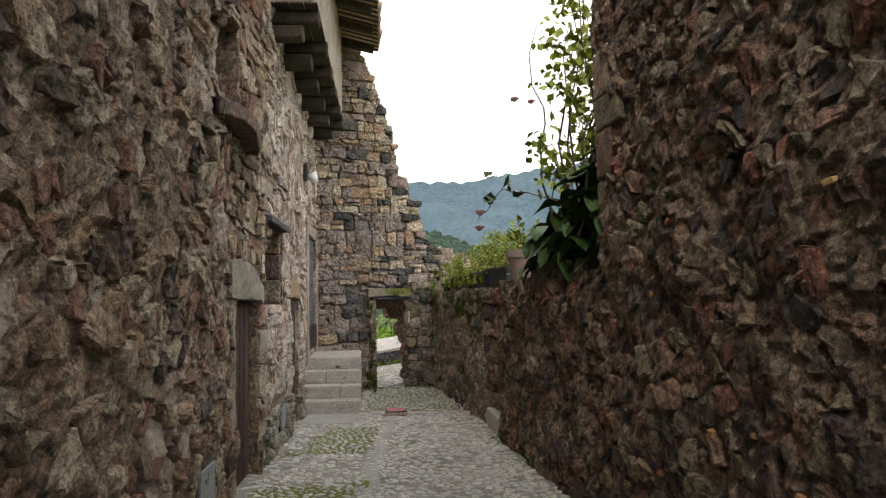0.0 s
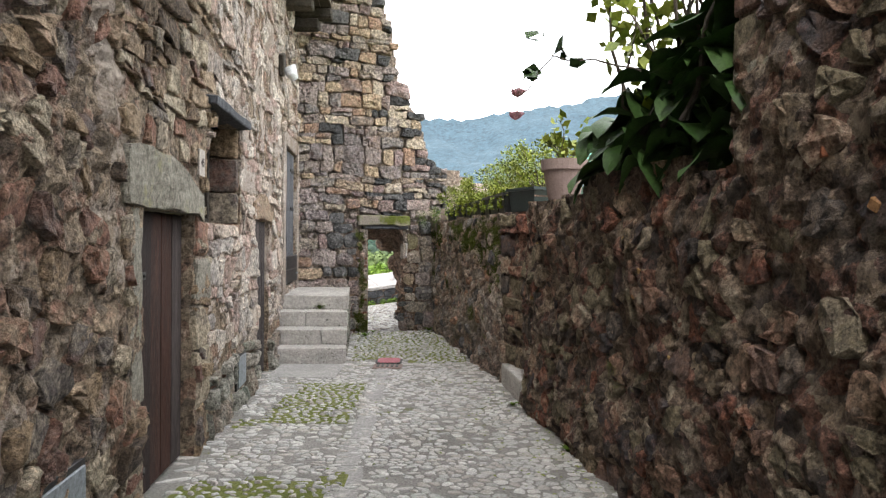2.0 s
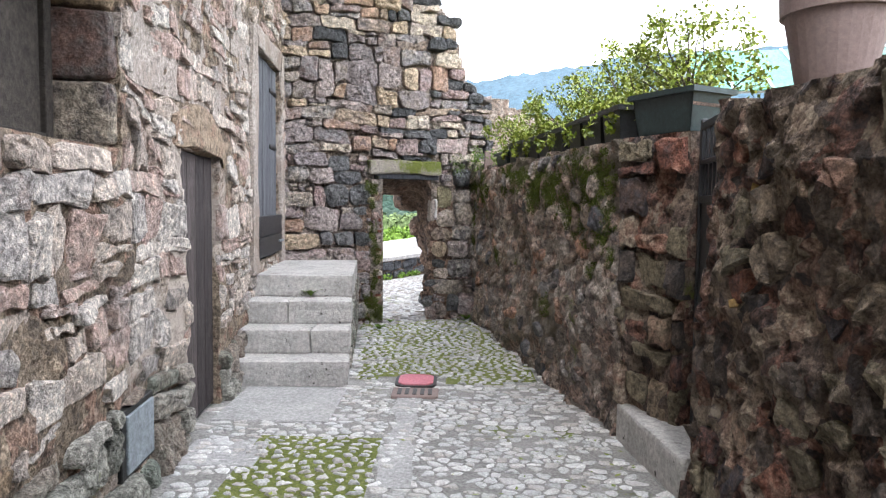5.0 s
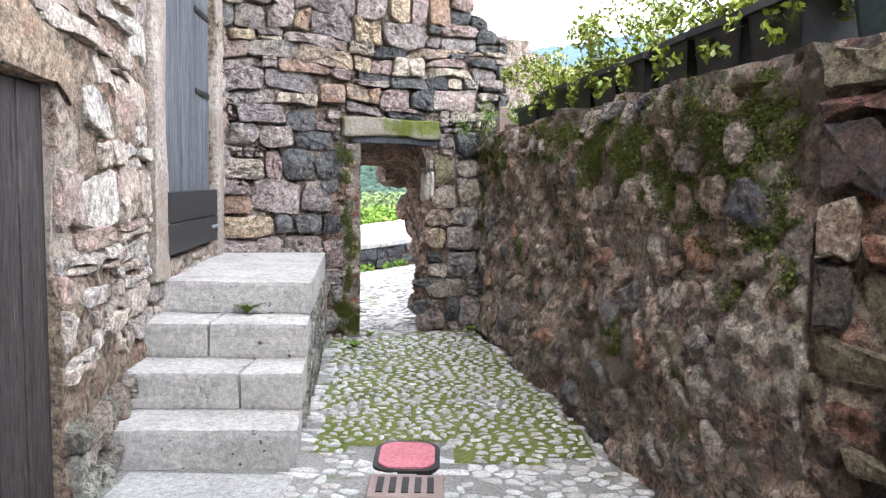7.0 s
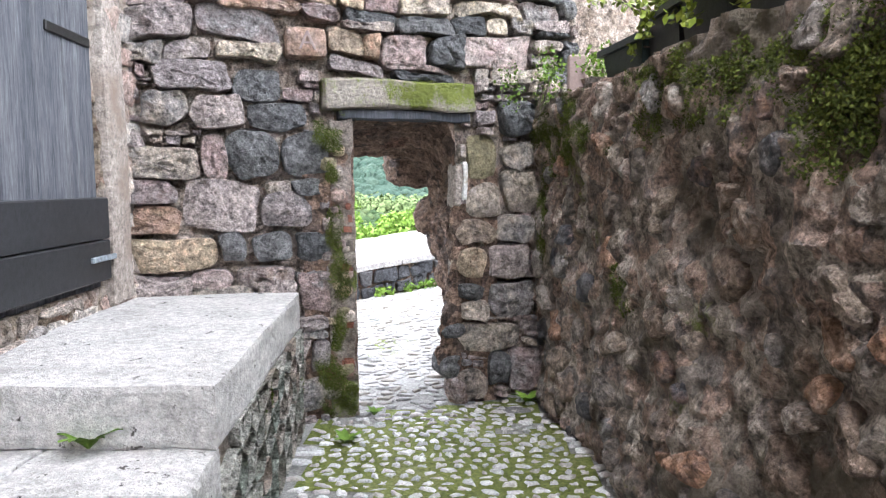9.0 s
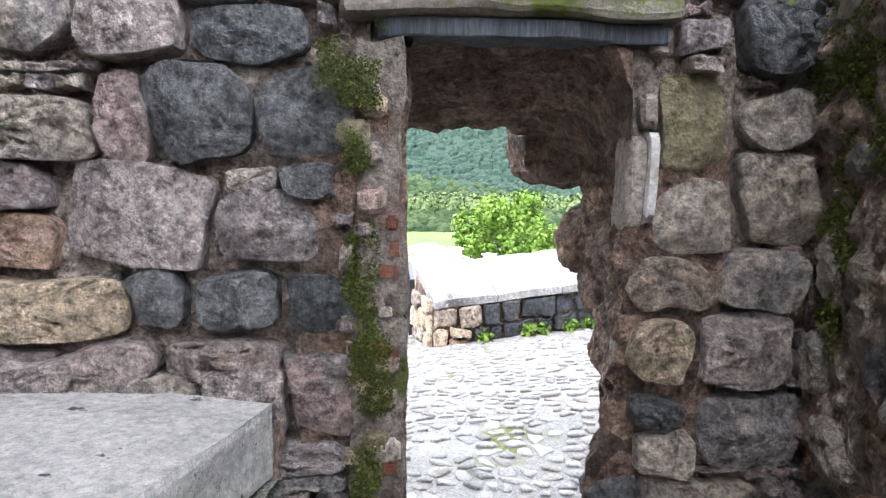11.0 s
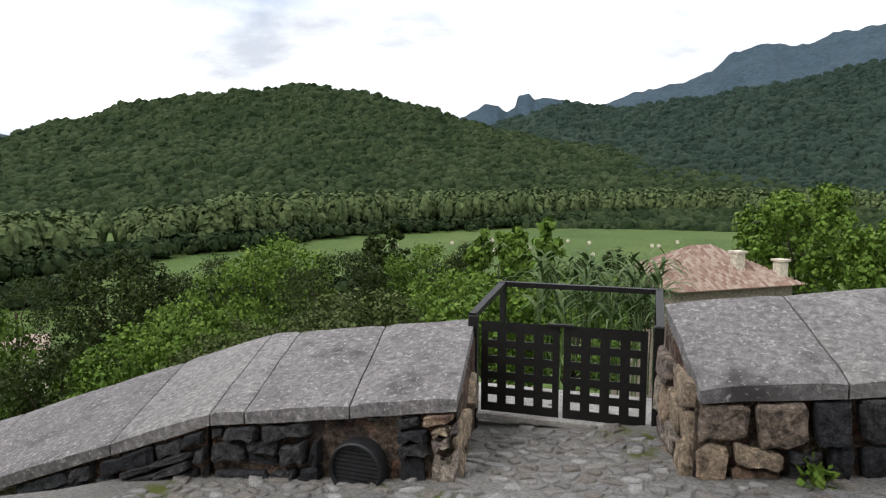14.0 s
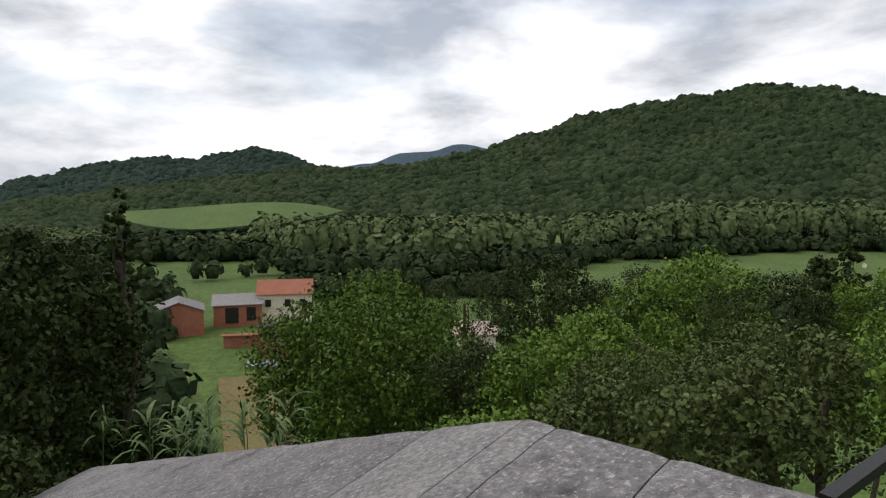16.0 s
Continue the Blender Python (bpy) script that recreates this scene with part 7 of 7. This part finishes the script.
for k, (az, r, el, w, mt) in enumerate(((72, 24, -12.5, 4, LEAF), (51, 20, -9.6, 4.5, LEAF_O), (46, 17, -9.8, 4.2, LEAF_O), (41, 19, -8.0, 4.2, LEAF_L), (37, 14, -8.6, 3.2, LEAF_L), (30, 15, -8.2, 3.4, LEAF_L), (50, 30, -6.0, 5.5, LEAF), (39, 30, -5.3, 5.5, LEAF), (42.5, 32, -5.4, 4.5, LEAF_L), (27, 24, -6.2, 4.0, LEAF), (61, 40, -6.2, 6.0, LEAF), (74, 44, -7.0, 6.0, LEAF), (61, 15, -14.5, 4.0, LEAF_O), (68, 14, -17, 4.0, LEAF_L), (53, 13, -13.5, 3.5, LEAF_O), (76, 16, -19.5, 3.0, LEAF), (97, 14, -17, 2.4, LEAF))):
    tree(az, r, el, w, mt, "dense green bush on the slope below the parapet" if mt is LEAF else "leafy light green bush on the slope below the parapet", 100 + k, 0.08, 7500, 0.85, name="bush")


def reeds(name, az0, az1, r, z_el, count, length, label, seed):
    q = random.Random(seed)
    t = thing(name, label, "reeds")
    for k in range(count):
        az, rr = q.uniform(az0, az1), r * q.uniform(0.9, 1.15)
        x, y = polar(az, rr)
        z = 1.2 + rr * math.tan(radians(z_el + q.uniform(-2.2, 0.4))) - length * 0.9
        bm = bmesh.new()
        stem = Vector((x, y, z))
        branch(bm, (x, y, z - 1.0), (x + q.uniform(-0.1, 0.1), y, z + length * 0.6), 0.012, 0.006, 0.1, k, 4, 4)
        for j in range(7):
            a = q.random() * 6.28
            blade(bm, (x, y, z + length * (0.1 + 0.075 * j)), (math.cos(a) * 0.6, math.sin(a) * 0.6, 1.0), length * q.uniform(0.4, 0.65), 0.05 * q.uniform(0.8, 1.3), 2.3, 0.2, 6, 0, 0.45)
        part("reed", bm, REED, t, smooth=True)


reeds("giant_reeds", 21.5, 33, 9.5, -5.4, 46, 1.4, "clump of giant reeds with arching leaves behind the gate", 31)
reeds("maize_plants", 84, 100, 9.3, -15.2, 18, 1.0, "row of tall maize-like plants beyond the parapet", 32)


def house(x, y, z, lx, ly, h, ang, wall, roofm, rise, label, windows=(), hip=False, over=0.4):
    """House with walls, pitched roof and openings on its south side; windows (u, v, w, h, material)."""
    t = thing("house", label, "house", pose(x, y, z, 0, 0, ang))
    bm = bmesh.new()
    box(bm, (-lx / 2, -ly / 2, -2), (lx / 2, ly / 2, h))
    if not hip:
        for sx in (-1, 1):
            bm.faces.new([bm.verts.new(p) for p in ((sx * lx / 2, -ly / 2, h), (sx * lx / 2, ly / 2, h), (sx * lx / 2, 0, h + rise * 0.97))])
    part("wall", bm, wall, t)
    a = lx * 0.3 if hip else lx / 2 + over
    for sy in (-1, 1):
        bm = bmesh.new()
        lo, hi = Vector((0, sy * (ly / 2 + over), h - 0.1)), Vector((0, 0, h + rise))
        rows, cols = 1, 1
        q = [Vector((-lx / 2 - over, lo.y, lo.z)), Vector((lx / 2 + over, lo.y, lo.z)), Vector((a, 0, hi.z)), Vector((-a, 0, hi.z))]
        vs = [bm.verts.new(p) for p in q] + [bm.verts.new(p + Vector((0, 0, 0.14))) for p in q]
        bm.faces.new(vs[:4])
        bm.faces.new(vs[4:])
        for i in range(4):
            bm.faces.new((vs[i], vs[(i + 1) % 4], vs[4 + (i + 1) % 4], vs[4 + i]))
        part("roof", bm, roofm, t)
    if hip:
        for sx in (-1, 1):
            bm = bmesh.new()
            q = [Vector((sx * (lx / 2 + over), -ly / 2 - over, h - 0.1)), Vector((sx * (lx / 2 + over), ly / 2 + over, h - 0.1)), Vector((sx * a, 0, h + rise))]
            vs = [bm.verts.new(p) for p in q] + [bm.verts.new(p + Vector((0, 0, 0.14))) for p in q]
            bm.faces.new(vs[:3])
            bm.faces.new(vs[3:])
            for i in range(3):
                bm.faces.new((vs[i], vs[(i + 1) % 3], vs[3 + (i + 1) % 3], vs[3 + i]))
            part("roof", bm, roofm, t)
    for u, v, w, hh, mt in windows:
        win = bmesh.new()
        box(win, (u - w / 2, -ly / 2 - 0.06, v), (u + w / 2, -ly / 2 - 0.02, v + hh))
        wo = part("window", win, mt, t)
        bm = bmesh.new()
        box(bm, (u - w / 2 - 0.1, -ly / 2 - 0.12, v - 0.12), (u + w / 2 + 0.1, -ly / 2 - 0.02, v - 0.02))
        part("sill", bm, wall, wo)
    return t


def at(az, r, z):
    x, y = polar(az, r)
    return x, y, z


hx, hy, hz = at(89.6, 150, -28)
house(hx, hy, hz, 11, 9, 6.2, 88, CREAM, BRICK, 2.4, "cream rendered house with a red tiled roof", ((-3.5, 3.6, 1.2, 1.5, IRON), (0.5, 3.6, 1.2, 1.5, IRON), (3.6, 3.6, 1.2, 1.5, IRON)))
hx, hy, hz = at(93.4, 148, -28)
house(hx, hy, hz, 9.5, 8, 4.6, 93, BRICK, CAP, 1.6, "red brick barn with a grey sheet roof", ((-1.2, 0.8, 2.6, 3.2, IRON), (2.6, 1.2, 1.8, 2.8, IRON)))
hx, hy, hz = at(97.9, 142, -28)
house(hx, hy, hz, 8, 9, 4.8, 8, BRICK, CAP, 1.8, "red brick barn with a grey sheet roof", ())
hx, hy, hz = at(90.2, 118, -27)
house(hx, hy, hz, 6.5, 3, 4.4, 90, BRICK, OLDWOOD, 0.3, "low orange brick shed with a dark upper opening", ((0, 2.2, 5, 1.8, IRON),))
hx, hy, hz = at(92.5, 126, -28)
house(hx, hy, hz, 9, 0.6, 2.2, 90, BRICK, BRICK, 0.1, "low red brick yard wall")
hx, hy, hz = at(73.5, 88, -21)
house(hx, hy, hz, 5, 4, 3.2, 70, CREAM, TILE, 1.2, "small house with a worn tiled roof among trees")
for az, r, el in ((62.3, 520, 0.3), (60.2, 540, 0.2)):
    hx, hy, hz = at(az, r, 1.2 + r * math.tan(radians(el)) - 14)
    house(hx, hy, hz, 10, 8, 9, az - 90, BRICK, TILE, 4, "far farmhouse half hidden in the wooded hill")
bm = bmesh.new()
hx, hy, hz = at(91.2, 112, -27.9)
box(bm, (hx - 2, hy - 3, hz), (hx + 2, hy + 3, hz + 0.3))
tagged(part("pool_cover", bm, ZINC), "pale blue covered pool on the lawn", "pool")
# dry yard in front of the brick barns
yard = [at(94, 60, 0), at(89, 60, 0), at(88.5, 105, 0), at(95, 105, 0)]
tagged(mesh_ob("dry_yard", [(x, y, land_z(x, y) + 0.3) for x, y, _ in yard], [(0, 1, 2, 3)], DRY), "dry brown grass yard", "yard", kind="structure")

# tiled roof just below the terrace
RX, RY = polar(19.6, 36)
th = thing("house", "old house with a hipped roof of pale curved tiles and chimneys", "house", pose(RX, RY, -9.25, 0, 0, 60))
hl, hw, eave, rise = 7.4, 6.2, 5.25, 1.75
bm = bmesh.new()
box(bm, (-hl / 2 + 0.4, -hw / 2 + 0.4, -6), (hl / 2 - 0.4, hw / 2 - 0.4, eave))
part("wall", bm, MORTAR_E, th, "tan stone wall")
ridge_h = 0.6
planes = (((-hl / 2, -hw / 2), (hl / 2, -hw / 2), (ridge_h, 0), (-ridge_h, 0)), ((hl / 2, hw / 2), (-hl / 2, hw / 2), (-ridge_h, 0), (ridge_h, 0)), ((-hl / 2, hw / 2), (-hl / 2, -hw / 2), (-ridge_h, 0), (-ridge_h, 0)), ((hl / 2, -hw / 2), (hl / 2, hw / 2), (ridge_h, 0), (ridge_h, 0)))
for pa, pb, pc, pd in planes:
    bm = bmesh.new()
    a, b, c, d = Vector((*pa, eave)), Vector((*pb, eave)), Vector((*pc, eave + rise)), Vector((*pd, eave + rise))
    vs = [bm.verts.new(p) for p in ((a, b, c, d) if (c - d).length > 0.01 else (a, b, c))]
    bm.faces.new(vs)
    slope_ob = part("roof", bm, TILE, th, "old curved tiles")
    n = int((b - a).length / 0.2)
    tv, tf = [], []
    nrm = (b - a).cross(d - a).normalized()
    for k in range(n):
        s = (k + 0.5) / n
        base = a.lerp(b, s)
        run = min(1.0, s / max(1e-3, (d - a).dot((b - a).normalized()) / (b - a).length), (1 - s) / max(1e-3, 1 - (c - a).dot((b - a).normalized()) / (b - a).length))
        up = ((d - a) - (b - a).normalized() * (d - a).dot((b - a).normalized()))
        side = (b - a).normalized() * 0.085
        m = max(1, int(12 * run))
        for j in range(m):
            p, q = base + up * run * j / m, base + up * run * (j + 1.12) / m
            i = len(tv)
            tv += [p - side, p + nrm * 0.09, p + side, q - side * 0.8, q + nrm * 0.06, q + side * 0.8]
            tf += [(i, i + 1, i + 4, i + 3), (i + 1, i + 2, i + 5, i + 4)]
    tagged(mesh_ob("roof_tiles", tv, tf, TILE, slope_ob), kind="stuff")
for x, y, h in ((0.9, -1.6, -0.6), (2.9, -2.3, -1.6)):
    bm = bmesh.new()
    box(bm, (x - 0.25, y - 0.25, eave), (x + 0.25, y + 0.25, eave + rise + h * 0.4), None, bevel=0.02)
    box(bm, (x - 0.32, y - 0.32, eave + rise + h * 0.4), (x + 0.32, y + 0.32, eave + rise + h * 0.4 + 0.1), None)
    part("chimney", bm, CREAM, th, "pale rendered chimney")
# hay bales on the meadow
for k in range(14):
    az, r = rF.uniform(14, 45), rF.uniform(255, 320)
    x, y = polar(az, r)
    bm = bmesh.new()
    bmesh.ops.create_cone(bm, cap_ends=True, segments=12, radius1=0.8, radius2=0.8, depth=1.2, matrix=pose(x, y, -27.2, 90, 0, az))
    tagged(part("hay_bale", bm, CREAM), "round pale hay bale on the green meadow", "hay bale", "hay bales")
# ---- cobbles and litter ----
GF = Matrix.Identity(4)


def paved(x, y):
    return -1.22 - 0.09 * y + 0.04 < x < (near_x(y) if y < 8.25 else (far_x(y) if y > 9.4 else 0.55)) and not (10.1 < y < 13 and x < stair_x(y) + 0.02) and y < 12.55 + (x + 2.45) * 0.4 - 0.02 and not (-0.92 < x < -0.54 and 9.86 < y < 10.52)


def mossy(x, y):
    """Where the joints between cobbles are green and open."""
    return (y > 10.35 + 0.1 * math.sin(x * 5)) or (7.5 < y < 9.0 and -1.6 < x < -0.85) or (noise.noise((x * 0.9, y * 0.6, 0)) > 0.15 and x < -0.7 and y < 7.6)


crng = random.Random(21)
pts = seeds_in(-2.3, 1.9, 1.5, 13.4, 0.078, 0.06, crng, 0.35, keep=paved)
cl = [c for c in cells_of(pts, 1.3, 0.2, (-2.4, 0.3), (2.0, 13.5)) if paved(*c[0])]
cl_m = [c for c in cl if mossy(sum(p[0] for p in c) / len(c), sum(p[1] for p in c) / len(c))]
ids = {id(c) for c in cl_m}
cl_g = [c for c in cl if id(c) not in ids]
lift_g = lambda x, y: ground_z(x, y) + 0.012 * noise.noise((x * 1.4, y * 1.4, 0))
stones(cl_m, GF, COBBLE, pavement, "cobble", 0.019, 0.017, crng, lambda u, v: v > 10.4, lift=lift_g, smooth=True, cut=0.27, edge=0.5, top=0.72, rest="cobbles", lump=0.2)
stones(cl_g, GF, COBBLE, pavement, "cobble", 0.007, 0.007, crng, lambda u, v: 6.5 < v < 10, most=200, lift=lift_g, smooth=True, cut=0.25, edge=0.5, top=0.8, rest="cobbles", lump=0.2, drop=0.2)
# green bed under the open-jointed cobbles
mv, mf = [], []
step = 0.09
for i in range(int(4.4 / step)):
    for j in range(int(13.2 / step)):
        x, y = -2.4 + i * step, 0.3 + j * step
        if mossy(x + step / 2, y + step / 2) and paved(x, y) and paved(x + step, y + step) and noise.noise((x * 3, y * 3, 9)) > -0.4:
            k = len(mv)
            mv += [(a, b, lift_g(a, b) + 0.005 + 0.004 * noise.noise((a * 30, b * 30, 0))) for a, b in ((x, y), (x + step, y), (x + step, y + step), (x, y + step))]
            mf.append((k, k + 1, k + 2, k + 3))
tagged(mesh_ob("moss_bed", mv, mf, MOSS_M, pavement, "green moss between cobbles"), kind="stuff")
# line of flagstones down the lane
for k in range(14):
    y = 1.5 + 0.62 * k
    if y > 9.7:
        continue
    bm = bmesh.new()
    x = -0.62 - 0.012 * k
    box(bm, (x - 0.07 - 0.015 * (k % 3), y, -0.02), (x + 0.07 + 0.02 * (k % 2), y + 0.61, 0.006 + lift_g(x, y)), None, cuts=3)
    for v in bm.verts:
        v.co += Vector((0.04 * noise.noise(v.co * 4), 0, 0.004 * noise.noise(v.co * 9)))
    part("flagstone", bm, FLAG, pavement)
for x0, x1, y0, y1 in ((-1.95, -1.5, 8.55, 8.95), (-2.0, -1.25, 9.3, 10.1)):
    bm = bmesh.new()
    box(bm, (x0, y0, -0.02), (x1, y1, 0.012), None, bevel=0.008)
    part("flagstone", bm, FLAG, pavement)
# terrace cobbles
def terrace(x, y):
    s = -0.45 * (x + 3.05) + 0.89 * (y - 16.55)
    wall = y - (12.55 + (x + 2.45) * 0.4)
    g = gm.inverted() @ Vector((x, y, 0))
    return wall > -0.5 and y > 12.6 and (wall > 0.62 or -1.4 < x < -0.55) and s < 0.40 and y < 16.62 + (x + 3.7) * 0.4286 and not (-0.1 < g.x < GLn + 0.02 and -0.12 < g.y < 0.12) and not (-0.05 < g.x < 1.0 and g.y < 0) and not (x + 3.22 + 0.654 * (y - 15.94) < 0 and s > -0.35) and not (x > -2.4 and 0.47 * (x + 2.37) - 0.88 * (y - 16.38) < 0)


pts = seeds_in(-4.6, 2.2, 12.9, 18.4, 0.092, 0.068, crng, 0.45, keep=terrace)
cl = [c for c in cells_of(pts, 1.3, 0.3, (-4.6, 12.9), (2.2, 18.4)) if terrace(*c[0])]
stones(cl, GF, COBBLE_T, pavement, "cobble", 0.013, 0.011, crng, lambda u, v: u < -0.6 and v > 13.6, lift=lift_g, smooth=True, drop=0.14, cut=0.26, edge=0.5, top=0.82, rest="cobbles", lump=0.2)
# fallen leaves
lv, lf = [], []
for k in range(420):
    y = crng.uniform(2, 9.2)
    x = near_x(y) - abs(crng.gauss(0, 0.35)) - 0.05 if crng.random() < 0.75 else crng.uniform(-1.5, 0.6)
    if not paved(x, y):
        continue
    z = lift_g(x, y) + 0.018
    s, a = crng.uniform(0.007, 0.018), crng.random() * 6.28
    i = len(lv)
    lv += [(x + s * math.cos(a + q) * w, y + s * math.sin(a + q) * w, z + crng.uniform(0, 0.008)) for q, w in ((0, 1.3), (1.57, 0.6), (3.14, 1.3), (4.71, 0.6))]
    lf.append((i, i + 1, i + 2, i + 3))
tagged(mesh_ob("fallen_leaves", lv, lf, LEAF_Y), "small yellow fallen leaves on the cobbles", "leaves", kind="stuff")
